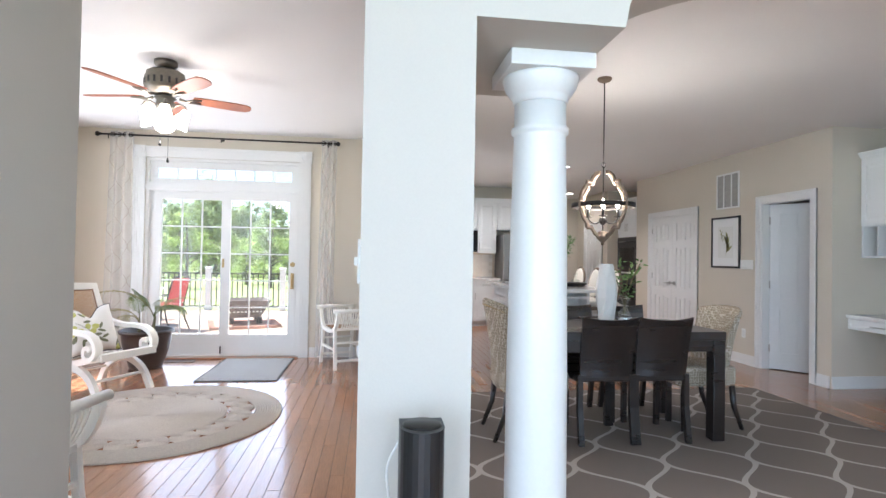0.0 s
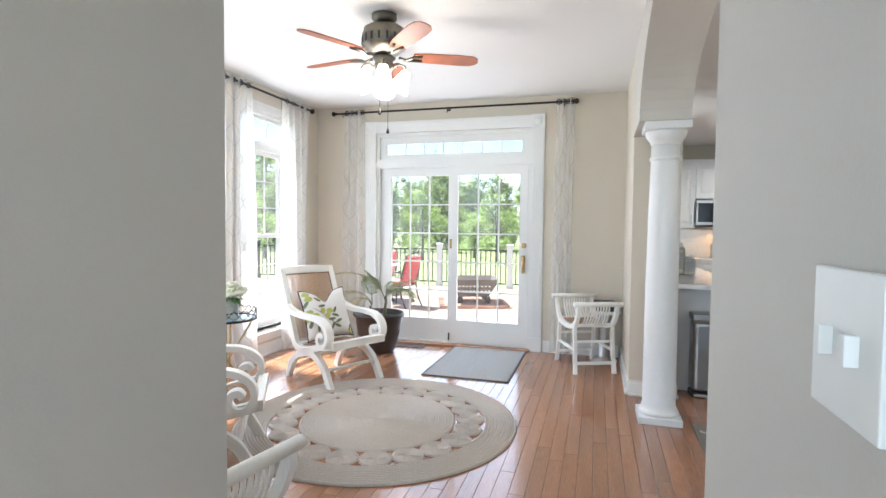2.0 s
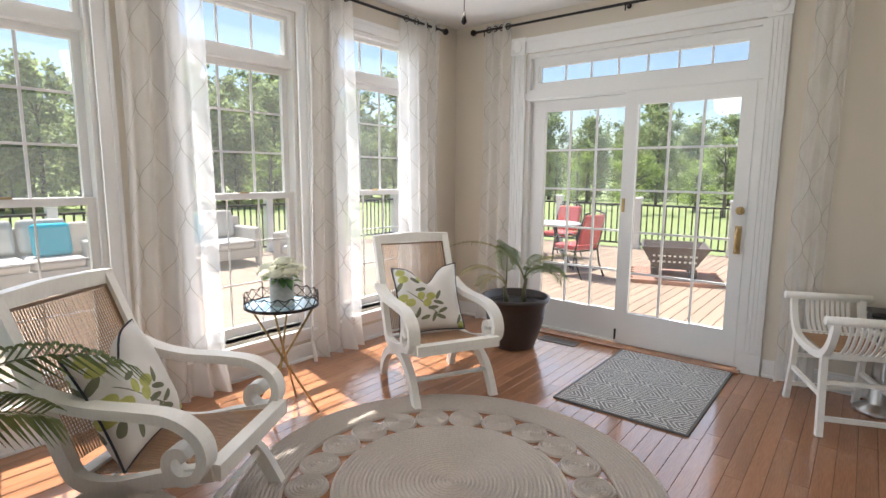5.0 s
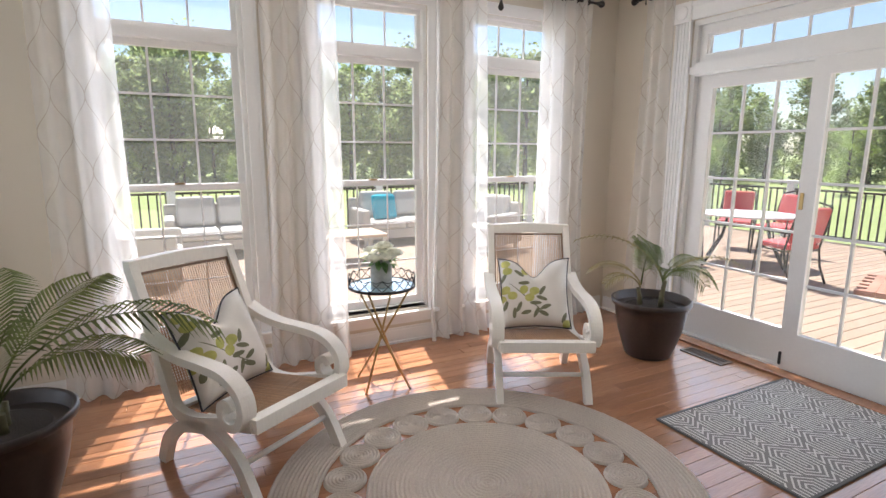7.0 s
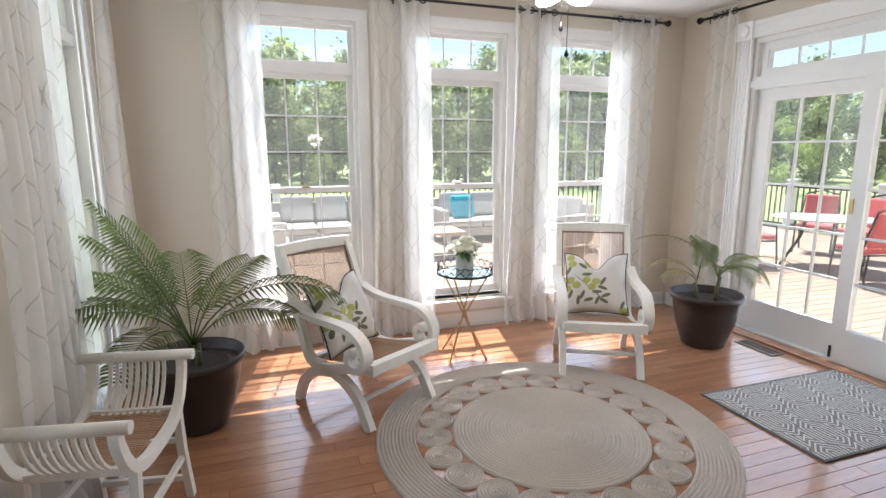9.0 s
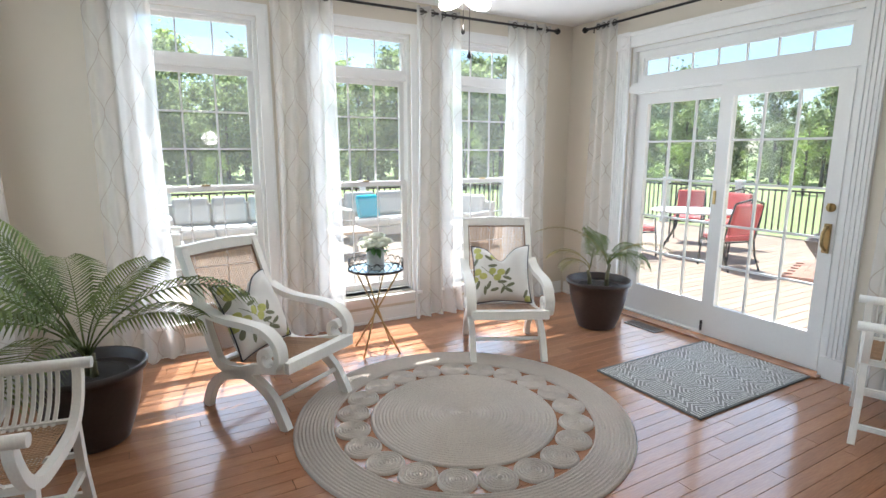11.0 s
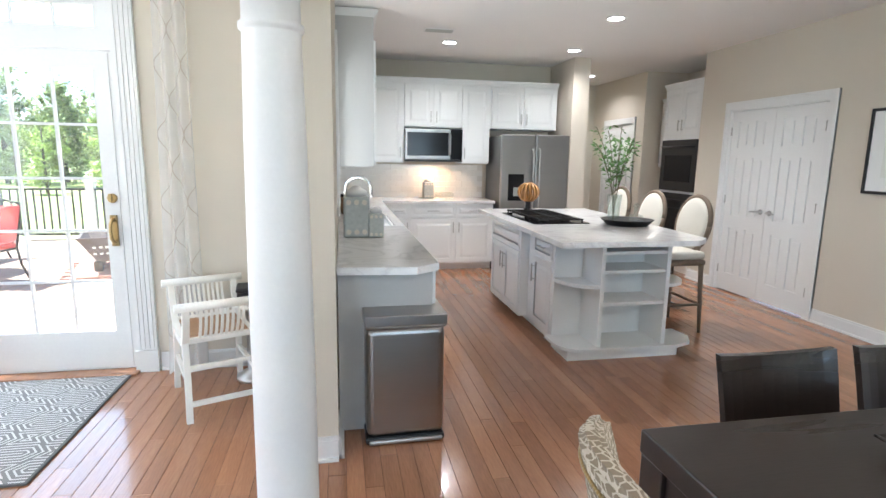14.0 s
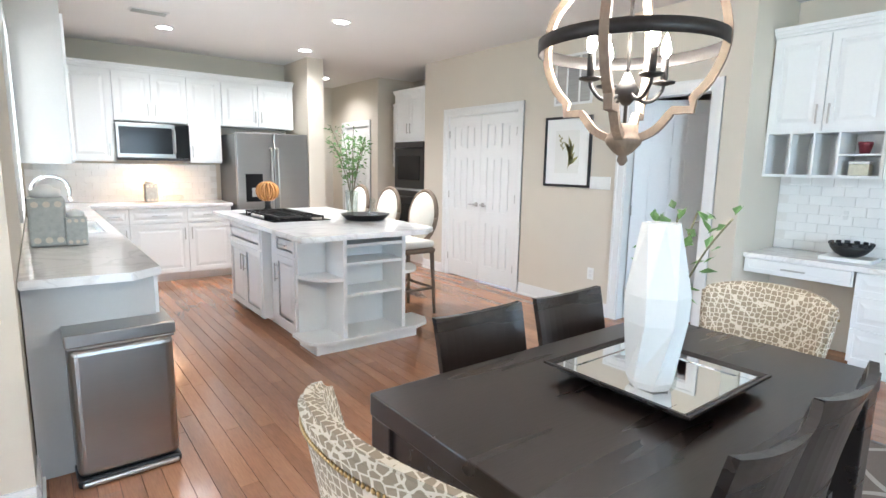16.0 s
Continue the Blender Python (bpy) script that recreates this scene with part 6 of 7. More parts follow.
for x in (0.415, 0.495):
    part("handle", tube(bmesh.new(), smooth([(x, 0.0, 0.82), (x, -0.05, 0.85), (x, -0.058, 1.2), (x, -0.05, 1.55), (x, 0.0, 1.58)]), 0.013, 8), NICKEL, fg)
part("drawer_handle", tube(bmesh.new(), [(0.12, 0, 0.64), (0.13, -0.05, 0.64), (0.78, -0.05, 0.64), (0.79, 0, 0.64)], 0.013, 8), NICKEL, fg)
part("dispenser", R(0.10, 0.31, -0.004, 0.002, 0.93, 1.27, r=0.004), DARKGLASS, fg)
part("dispenser_paddle", R(0.17, 0.24, -0.02, -0.004, 0.99, 1.10, r=0.006), NICKEL, fg)

# oven tower
ov = cabinet("oven_cabinet", pose(5.06, 10.30, 0, 0, 0, -90), 0.80, 0.62, 0, 2.40, [(0.02, 0.40, 1.80, 2.39, "r"), (0.40, 0.78, 1.80, 2.39, "l"), (0.02, 0.78, 0.12, 0.40, "d")], "tall white cabinet with a black double oven", "tall cabinets", toe=0.1, crown=0.07)
for z0, z1 in ((0.45, 1.05), (1.08, 1.74)):
    dd = part("oven_door", R(0.03, 0.77, -0.03, 0.001, z0, z1, r=0.006), BLACK, ov, "black oven door")
    part("oven_window", R(0.12, 0.68, -0.033, -0.029, z0 + 0.12, z1 - 0.2, r=0.004), DARKGLASS, dd)
    part("oven_handle", tube(bmesh.new(), [(0.08, -0.03, z1 - 0.09), (0.09, -0.07, z1 - 0.09), (0.71, -0.07, z1 - 0.09), (0.72, -0.03, z1 - 0.09)], 0.011, 8), BLACK, dd)
cabinet("wall_cabinet", pose(5.35, 10.80, 0, 0, 0, -90), 0.48, 0.36, 1.37, 2.30, [(0, 0.48, 1.38, 2.29, "l")], "narrow white wall cabinet beside the oven", UP, crown=0.05)

# trash can
tc = thing("trash_can", pose(1.008, 6.235, 0, 0, 0, 1), "rectangular brushed steel step trash can", "trash can")
part("body", R(-0.20, 0.20, -0.14, 0.14, 0.035, 0.62, r=0.035, seg=4), STEEL, tc)
part("rim", R(-0.203, 0.203, -0.143, 0.143, 0.615, 0.627, r=0.004), STEEL, tc)
part("lid", R(-0.209, 0.209, -0.149, 0.149, 0.627, 0.685, r=0.007, seg=2), STEEL, tc)
part("foot", R(-0.205, 0.205, -0.145, 0.145, 0, 0.036, r=0.012), BLACK, tc)
part("pedal", R(-0.19, 0.19, -0.165, -0.146, 0.006, 0.03, r=0.008), NICKEL, tc)

# ---- island ----
isl = thing("kitchen_island", None, "white kitchen island with open end shelves", "kitchen island")
IX0, IX1, IY0, IY1 = 2.28, 3.20, 6.97, 9.05
b = bmesh.new()
box(b, IX0 + 0.02, 3.08, IY0 + 0.36, IY1, 0.09, CT), box(b, IX0 + 0.08, 3.08, IY0 + 0.36, IY1, 0, 0.09)
part("body", b, CABINET, isl)
fronts = [(7.36, 7.76, "mid"), (7.90, 8.75, "wide")]
for y0, y1, k in fronts:
    proud = 0.0 if k == "mid" else -0.06
    bb = bmesh.new()
    if k == "wide":
        box(bb, IX0 - 0.06, IX0 + 0.02, y0 - 0.02, y1 + 0.02, 0.09, CT)
        part("bump_out", bb, CABINET, isl)
    cols = 1 if k == "mid" else 2
    for c in range(cols):
        a, e = y0 + (y1 - y0) * c / cols, y0 + (y1 - y0) * (c + 1) / cols
        d = part("door", slab_door(bmesh.new(), e - a - 0.006, 0.565, 0, 0.05), CABINET, isl)
        d.matrix_basis = pose(IX0 + 0.02 + proud - (0.02 if k == "wide" else 0.0), e - 0.003, 0.10, 0, 0, -90)
        bar_pull(d, 0.035 if (c == 0) else (e - a) - 0.045, 0.42, 0.15)
    dr = part("drawer_front", slab_door(bmesh.new(), y1 - y0 - 0.006, 0.16, 0, 0.03), CABINET, isl)
    dr.matrix_basis = pose(IX0 + 0.02 + proud - (0.02 if k == "wide" else 0.0), y1 - 0.003, 0.685, 0, 0, -90)
    if k == "mid":
        bar_pull(dr, (y1 - y0) / 2, 0.08, 0.14, False)
# end shelf unit, open to the south with rounded corner shelves
for x in (2.53, 3.05):
    part("shelf_divider", B(x, x + 0.03, IY0 + 0.04, IY0 + 0.343, 0.10, CT), CABINET, isl)
part("shelf_back", B(IX0 + 0.02, 3.08, IY0 + 0.345, IY0 + 0.36, 0.10, CT), CABINET, isl)
for z in (0.42, 0.66, 0.80):
    part("shelf", R(2.56, 3.05, IY0 + 0.05, IY0 + 0.345, z - 0.012, z + 0.012, r=0.003), CABINET, isl)
def corner_shelf(cx, sgn, z, r, t=0.024):
    pts = [(cx, IY0 + 0.345)] + [(cx + sgn * r * math.sin(radians(a)), IY0 + 0.345 - 0.30 * math.cos(radians(a))) for a in range(0, 91, 9)]
    return prism(bmesh.new(), pts, "z", z - t / 2, z + t / 2)
for z in (0.55,):
    part("corner_shelf", corner_shelf(2.53, -1, z, 0.24), CABINET, isl)
    part("corner_shelf", corner_shelf(3.08, 1, z, 0.24), CABINET, isl)
bs2 = [(IX0 - 0.03, IY1)] + [(IX0 - 0.03, IY0 + 0.18)] + [(IX0 - 0.03 + 0.18 * (1 - math.cos(radians(a))), IY0 + 0.18 - 0.18 * math.sin(radians(a))) for a in range(15, 91, 15)] + [(3.16, IY0), (3.31, IY0 + 0.06), (3.38, IY0 + 0.18), (3.36, IY0 + 0.36), (3.08, IY0 + 0.36)]
part("base_shelf", prism(bmesh.new(), [p for p in bs2 if p[1] < IY0 + 0.37] + [(IX0 - 0.03, IY0 + 0.36)], "z", 0.075, 0.10), CABINET, isl)
part("plinth", B(IX0 + 0.03, 3.2, IY0 + 0.05, IY0 + 0.36, 0, 0.075), CABINET, isl)
top = counter("island_countertop", [(2.13, 6.82), (3.16, 6.82), (3.30, 6.94), (3.44, 9.2), (2.17, 9.2)], "white quartz island countertop with a clipped front edge")

ck = thing("cooktop", pose(2.55, 8.25, 0.916, 0, 0, -90), "black gas cooktop with iron grates", "cooktop")
part("glass_top", R(-0.45, 0.45, -0.26, 0.26, 0, 0.008, r=0.003), DARKGLASS, ck)
for gx in (-0.29, 0, 0.29):
    g = bmesh.new()
    for k in range(3):
        tube(g, [(gx - 0.13, -0.19 + 0.19 * k, 0.035), (gx + 0.13, -0.19 + 0.19 * k, 0.035)], 0, square=(0.012, 0.014))
    for k in range(4):
        xx = gx - 0.13 + 0.26 * k / 3
        tube(g, [(xx, -0.21, 0.035), (xx, 0.21, 0.035)], 0, square=(0.012, 0.014))
    for sx in (-0.13, 0.13):
        for sy in (-0.2, 0.2):
            tube(g, [(gx + sx, sy, 0.008), (gx + sx, sy, 0.035)], 0.007, 6)
    part("grate", g, IRON, ck)
for bx_, by_ in ((-0.29, -0.1), (-0.29, 0.1), (0, 0), (0.29, -0.1), (0.29, 0.1)):
    part("burner", lathe(bmesh.new(), [(0.045, 0.008), (0.045, 0.018), (0.03, 0.024)], 18, at=(bx_, by_, 0)), IRON, ck)
for k in range(5):
    part("knob", lathe(bmesh.new(), [(0.018, 0.008), (0.016, 0.03)], 14, at=(-0.12 + 0.06 * k, -0.235, 0)), NICKEL, ck)

ty = thing("round_tray", pose(3.11, 7.72, 0.916), "round dark metal tray on the island", "tray")
part("dish", lathe(bmesh.new(), [(0.17, 0), (0.215, 0.045), (0.222, 0.05), (0.21, 0.05), (0.165, 0.008), (0.002, 0.008)], 36), IRON, ty)


def branch_vase(name, m, label, height, stems, spread, leafn, mat_leaf, seed, vase_prof):
    ob = thing(name, m, label, "plant")
    part("glass_vase", lathe(bmesh.new(), vase_prof, 24, cap=False), CLEAR, ob)
    rng = random.Random(seed)
    for k in range(stems):
        a = 2 * math.pi * k / stems + rng.uniform(-0.4, 0.4)
        top_ = Vector((spread * math.cos(a) * rng.uniform(0.4, 1), spread * math.sin(a) * rng.uniform(0.4, 1), height * rng.uniform(0.75, 1)))
        pts = smooth([(0, 0, 0.02), (top_.x * 0.15, top_.y * 0.15, top_.z * 0.4), (top_.x * 0.55, top_.y * 0.55, top_.z * 0.75), top_])
        st_ = part("stem", tube(bmesh.new(), pts, 0.003, 5), STEM, ob)
        lf = bmesh.new()
        for _ in range(leafn):
            f = rng.uniform(0.42, 1.0)
            p = pts[min(len(pts) - 1, int(f * (len(pts) - 1)))]
            m2 = Matrix.Translation(p) @ pose(0, 0, 0, rng.uniform(-40, 40), rng.uniform(-60, 30), rng.uniform(0, 360))
            o, s = rng.uniform(0.015, 0.05), rng.uniform(0.8, 1.25)
            v = [lf.verts.new(m2 @ Vector((o + x * s, y * s, z))) for x, y, z in ((0, 0, 0), (0.018, 0.013, 0.003), (0.045, 0, -0.003), (0.018, -0.013, 0.003))]
            lf.faces.new(v)
        part("leaves", lf, mat_leaf, st_)
    return ob


branch_vase("branch_vase", pose(2.98, 7.72, 0.926), "leafy green branches in a tall glass vase", 0.86, 9, 0.22, 34, LEAF, 4, [(0.045, 0), (0.05, 0.004), (0.05, 0.10), (0.062, 0.25), (0.059, 0.25), (0.046, 0.1), (0.044, 0.01), (0.002, 0.008)])
dc = thing("decanter", pose(3.12, 7.60, 0.926), "cut glass decanter with round stopper on the tray", "decanter")
part("bottle", lathe(bmesh.new(), [(0.06, 0), (0.062, 0.07), (0.05, 0.085), (0.02, 0.095), (0.016, 0.13), (0.022, 0.135)], 20), CLEAR, dc)
part("stopper", lathe(bmesh.new(), [(0.012, 0.135), (0.028, 0.155), (0.028, 0.17), (0.008, 0.185)], 16), CLEAR, dc)
al = thing("amber_globe", pose(2.62, 8.85, 0.916), "amber ribbed glass globe on a dark foot", "ornament")
part("foot", lathe(bmesh.new(), [(0.06, 0), (0.06, 0.01), (0.03, 0.04), (0.028, 0.09), (0.04, 0.11)], 20), IRON, al)
gl = bmesh.new()
for k in range(14):
    a = 360 / 14 * k
    tube(gl, [(0.0 + 0.105 * math.sin(radians(q)) * math.cos(radians(a)), 0.105 * math.sin(radians(q)) * math.sin(radians(a)), 0.205 - 0.095 * math.cos(radians(q))) for q in range(10, 171, 16)], 0.012, 6)
part("globe", gl, surf("amber_ribs", (0.55, 0.27, 0.08), 0.2, vary=0.2, trans=0.3), al)


def bar_stool(x, y, turn):
    ob = thing("bar_stool", pose(x, y, 0, 0, 0, turn), "oval-back bar stool with cream upholstery and weathered wood", "bar stool", "oval-back bar stools")
    for sx in (-0.2, 0.2):
        for sy in (-0.2, 0.2):
            part("leg", tube(bmesh.new(), [(sx, sy, 0.62), (sx * 1.12, sy * 1.12, 0)], 0.022, 8, r2=0.014), ORBWOOD, ob)
    for q in (0, 90, 180, 270):
        m = pose(0, 0, 0, 0, 0, q)
        part("footrest", tube(bmesh.new(), [m @ Vector((-0.2, 0.215, 0.25)), m @ Vector((0.2, 0.215, 0.25))], 0.012, 8), ORBWOOD, ob)
    part("seat_frame", R(-0.23, 0.23, -0.23, 0.23, 0.59, 0.64, r=0.02), ORBWOOD, ob)
    part("seat", R(-0.225, 0.225, -0.225, 0.225, 0.64, 0.71, r=0.03, seg=3), CREAM, ob)
    tilt = pose(0, 0.235, 0.92, -9)
    oval = [(0.215 * math.cos(radians(a)), 0, 0.245 * math.sin(radians(a))) for a in range(0, 361, 12)]
    part("back_frame", tube(bmesh.new(), [tilt @ Vector(p) for p in oval], 0.021, 8), ORBWOOD, ob)
    pad = lathe(bmesh.new(), [(0.205, 0), (0.2, 0.02), (0.16, 0.032), (0.002, 0.036)], 30, m=tilt @ pose(0, 0, 0, 90) @ Matrix.Diagonal((1, 1.14, 1, 1)))
    lathe(pad, [(0.205, 0), (0.2, -0.02), (0.16, -0.028), (0.002, -0.03)], 30, m=tilt @ pose(0, 0, 0, 90) @ Matrix.Diagonal((1, 1.14, 1, 1)))
    part("back_pad", pad, CREAM, ob)
    for sx in (-0.13, 0.13):
        part("back_post", tube(bmesh.new(), [(sx, 0.215, 0.62), (sx * 1.1, 0.205, 0.74)], 0.016, 8), ORBWOOD, ob)
    return ob


for y in (7.70, 8.35, 9.0):
    bar_stool(3.50, y, -90)


def canister(x, y, s, label):
    ob = thing("canister", pose(x, y, 0.916), label, "canister", "glazed canisters")
    b = bmesh.new()
    rbox(b, -0.07 * s, 0.07 * s, -0.07 * s, 0.07 * s, 0, 0.22 * s, r=0.012 * s)
    part("body", b, TIN, ob)
    for k in range(3):
        for z in (0.03, 0.19):
            part("stud", lathe(bmesh.new(), [(0.014 * s, 0), (0.014 * s, 0.006)], 12, m=pose((-0.042 + 0.042 * k) * s, -0.07 * s, z * s, 90)), BEIGE, ob)
    part("lid", lathe(bmesh.new(), [(0.055 * s, 0.22 * s), (0.058 * s, 0.25 * s), (0.03 * s, 0.262 * s), (0.018 * s, 0.275 * s)], 20), CERAMIC, ob)
    return ob


canister(0.80, 7.25, 1.25, "large glazed grey canister on the counter")
canister(0.93, 7.20, 0.75, "small glazed grey canister on the counter")
canister(1.86, 10.72, 1.0, "glazed white canister below the microwave")
gb = thing("glass_box", pose(2.08, 10.70, 0.916), "low glass storage dish on the counter", "dish")
part("dish", R(-0.12, 0.12, -0.07, 0.07, 0, 0.08, r=0.012), CLEAR, gb)
bk = thing("basket", pose(0.80, 8.75, 0.916), "round brown woven basket on the counter", "basket")
part("weave", lathe(bmesh.new(), [(0.10, 0), (0.13, 0.08), (0.12, 0.17), (0.11, 0.17), (0.12, 0.08), (0.002, 0.02)], 24), CANE, bk)
part("rim", lathe(bmesh.new(), [(0.122, 0.165), (0.128, 0.175), (0.12, 0.185)], 24, cap=False), IRON, bk)

# ---- doors ----
def panel_door(bm, w, h, t=0.035):
    """A six-panel leaf in the yz plane from y = 0 to w, faces on x = 0 and x = t."""
    st, xs = 0.105, 0.0
    cols = ((st, w / 2 - 0.045), (w / 2 + 0.045, w - st))
    rows_ = ((0.20, 0.72), (0.86, 1.50), (1.61, h - 0.115))
    box(bm, 0.013, t - 0.013, 0.001, w - 0.001, 0.001, h - 0.001)
    for x0, x1 in ((0, 0.013), (t - 0.013, t)):
        for a, b_ in ((0, cols[0][0]), (cols[0][1], cols[1][0]), (cols[1][1], w)):
            box(bm, x0, x1, a, b_, 0, h)
        for a, b_ in cols:
            prev = 0
            for r0, r1 in rows_ + ((h, h),):
                box(bm, x0, x1, a, b_, prev, r0)
                prev = r1
            for r0, r1 in rows_:
                e = 0.03
                box(bm, x0 + (0.002 if x0 == 0 else 0), x1 - (0 if x0 == 0 else 0.002), a + e, b_ - e, r0 + e, r1 - e)
    return bm


def casing(face, y0, y1, h, name):
    ob = structure(name, bmesh.new(), WHITE, "white painted door casing", "trim")
    b = bmesh.new()
    for o0, o1, d in ((0, 0.085, 0.014), (0.06, 0.085, 0.022)):
        box(b, face - d, face - 0.001, y0 - o1, y0 - o0, 0, h + o1), box(b, face - d, face - 0.001, y1 + o0, y1 + o1, 0, h + o1), box(b, face - d, face - 0.001, y0 - o0, y1 + o0, h + o0, h + o1)
    box(b, face - 0.001, face + 0.125, y0 - 0.0005, y0 + 0.015, 0, h), box(b, face - 0.001, face + 0.125, y1 - 0.015, y1 + 0.0005, 0, h), box(b, face - 0.001, face + 0.125, y0 + 0.015, y1 - 0.015, h - 0.015, h + 0.0005)
    b.to_mesh(ob.data)
    b.free()
    return ob


casing(5.01, 7.71, 8.95, 2.03, "trim_pantry")
casing(5.01, 5.61, 6.35, 2.03, "trim_door")
casing(5.08, 11.15, 11.95, 2.03, "trim_hall")


def lever(parent, x, y, z, d):
    b = bmesh.new()
    lathe(b, [(0.028, 0), (0.028, 0.008), (0.012, 0.014), (0.012, 0.045)], 18, m=pose(x, y, z, 0, -90))
    tube(b, [(x - 0.045, y, z), (x - 0.048, y + d * 0.05, z), (x - 0.045, y + d * 0.10, z - 0.004)], 0.009, 8)
    return part("lever_handle", b, NICKEL, parent)


def hinge(parent, x, y, z):
    return part("hinge", tube(bmesh.new(), [(x, y, z - 0.045), (x, y, z + 0.045)], 0.008, 8), NICKEL, parent)


for k, (y0, y1, hy, side) in enumerate(((7.726, 8.327, 8.30, 1), (8.333, 8.934, 8.37, -1))):
    ob = thing("door_%d" % (k + 1), None, "white six-panel pantry door leaf, closed", "door", kind="structure")
    lf = part("leaf", panel_door(bmesh.new(), y1 - y0, 2.0), WHITE, ob)
    lf.location = (5.02, y0, 0.012)
    lever(ob, 5.019, 8.27 if k == 0 else 8.39, 0.95, -1 if k == 0 else 1)
    for z in (0.25, 1.05, 1.80):
        hinge(ob, 5.014, y0 + 0.004 if k == 0 else y1 - 0.004, z)
od = thing("door_3", pose(5.115, 6.333, 0.012, 0, 0, 180 + 42), "pale grey six-panel door standing half open", "door", kind="structure")
part("leaf", panel_door(bmesh.new(), 0.715, 2.0), surf("grey_door_paint", (0.66, 0.68, 0.69), 0.4, vary=0.03, bump=0.01), od)
b = bmesh.new()
for sx in (-1, 1):
    x0 = 0.0 if sx < 0 else 0.035
    lathe(b, [(0.028, 0), (0.028, 0.008), (0.012, 0.014), (0.012, 0.045)], 18, m=pose(x0, 0.65, 0.94, 0, 90 * sx))
    tube(b, [(x0 + sx * 0.045, 0.65, 0.94), (x0 + sx * 0.048, 0.60, 0.94), (x0 + sx * 0.045, 0.545, 0.936)], 0.009, 8)
part("lever_handle", b, NICKEL, od)
for z in (0.25, 1.02, 1.80):
    hinge(od, 0.04, 0.002, z)
hd = thing("door_4", None, "white six-panel hall door, closed", "door", kind="structure")
part("leaf", panel_door(bmesh.new(), 0.768, 2.0), WHITE, hd).location = (5.10, 11.166, 0.012)
lever(hd, 5.099, 11.25, 0.95, 1)

# picture, vent, switches
pc = thing("framed_print", pose(4.985, 7.01, 1.565), "botanical print with white mat in a black frame", "picture")
b = bmesh.new()
ring(b, lambda bm, a, c, z0, z1: rbox(bm, 0, 0.024, a, c, z0, z1, r=0.003), -0.29, 0.29, -0.345, 0.345, 0.024)
part("frame", b, BLACK, pc, "thin black frame")
part("mat_board", B(0.012, 0.018, -0.268, 0.268, -0.323, 0.323), PAPER, pc)
part("paper", B(0.009, 0.0119, -0.15, 0.15, -0.21, 0.21), surf("cream_print_paper", (0.76, 0.76, 0.72), 0.8, vary=0.02), pc)
b = bmesh.new()
rng = random.Random(2)
def drawn_leaf(u, z, turn, length, width):
    """A flat printed leaf on the paper, its foot at u, z."""
    c, q = math.cos(radians(turn)), math.sin(radians(turn))
    b.faces.new([b.verts.new((0.0085, u + f * length * c - w * width * q, z + f * length * q + w * width * c)) for f, w in ((0, 0), (0.25, 0.8), (0.55, 1), (1, 0), (0.55, -1), (0.25, -0.8))])


for k in range(10):
    drawn_leaf(-0.02 - 0.004 * k, -0.15 + 0.019 * k, 118 - 9 * k + (70 if k % 2 else 0) * 0.5, rng.uniform(0.11, 0.16), 0.017)
drawn_leaf(-0.015, -0.19, 96, 0.26, 0.004)
for k in range(6):
    drawn_leaf(0.06 + 0.006 * k, 0.02 + 0.024 * k, 60 if k % 2 else 130, 0.045, 0.008)
drawn_leaf(0.05, 0.0, 78, 0.18, 0.003)
part("plant_drawing", b, SAGE, pc, "green leaf drawing")
rv_ = thing("return_vent", pose(5.009, 6.98, 2.26), "white return air grille high on the wall", "vent")
b = bmesh.new()
ring(b, lambda bm, a, c, z0, z1: box(bm, -0.012, 0, a, c, z0, z1), -0.23, 0.23, -0.24, 0.24, 0.022)
for k in (1, 2):
    box(b, -0.012, 0, -0.23 + 0.153 * k - 0.008, -0.23 + 0.153 * k + 0.008, -0.22, 0.22)
part("frame", b, WHITE, rv_)
part("louvres", B(-0.004, -0.001, -0.21, 0.21, -0.22, 0.22), surf("shaded_louvres", (0.36, 0.35, 0.33), 0.7, grain=8, stretch=(1, 1, 30), vary=0.2), rv_)
for y, n_ in ((6.66, 2), (6.545, 0)):
    s_ = thing("light_switch" if n_ else "wall_control", pose(5.009, y, 1.27), "white switch plate beside the door", "switch")
    part("plate", R(-0.008, 0, -0.058, 0.058, -0.06, 0.06, r=0.002), PLATE, s_)
    for k in range(n_):
        part("toggle", R(-0.016, -0.006, -0.028 + 0.046 * k, -0.018 + 0.046 * k, -0.012, 0.012, r=0.001), PLATE, s_)
ol = thing("wall_outlet", pose(5.009, 6.65, 0.39), "white duplex wall outlet", "outlet")
part("plate", R(-0.006, 0, -0.036, 0.036, -0.058, 0.058, r=0.002), PLATE, ol)
for z in (-0.02, 0.02):
    part("socket", R(-0.009, -0.005, -0.016, 0.016, z - 0.014, z + 0.014, r=0.003), CERAMIC, ol)
th = thing("thermostat", pose(4.75, 12.449, 1.5), "small white thermostat on the hall wall", "thermostat")
part("housing", R(-0.06, 0.06, -0.025, 0, -0.045, 0.045, r=0.006), PLATE, th)
part("display", R(-0.035, 0.035, -0.027, -0.024, 0.0, 0.03, r=0.001), BLACK, th)
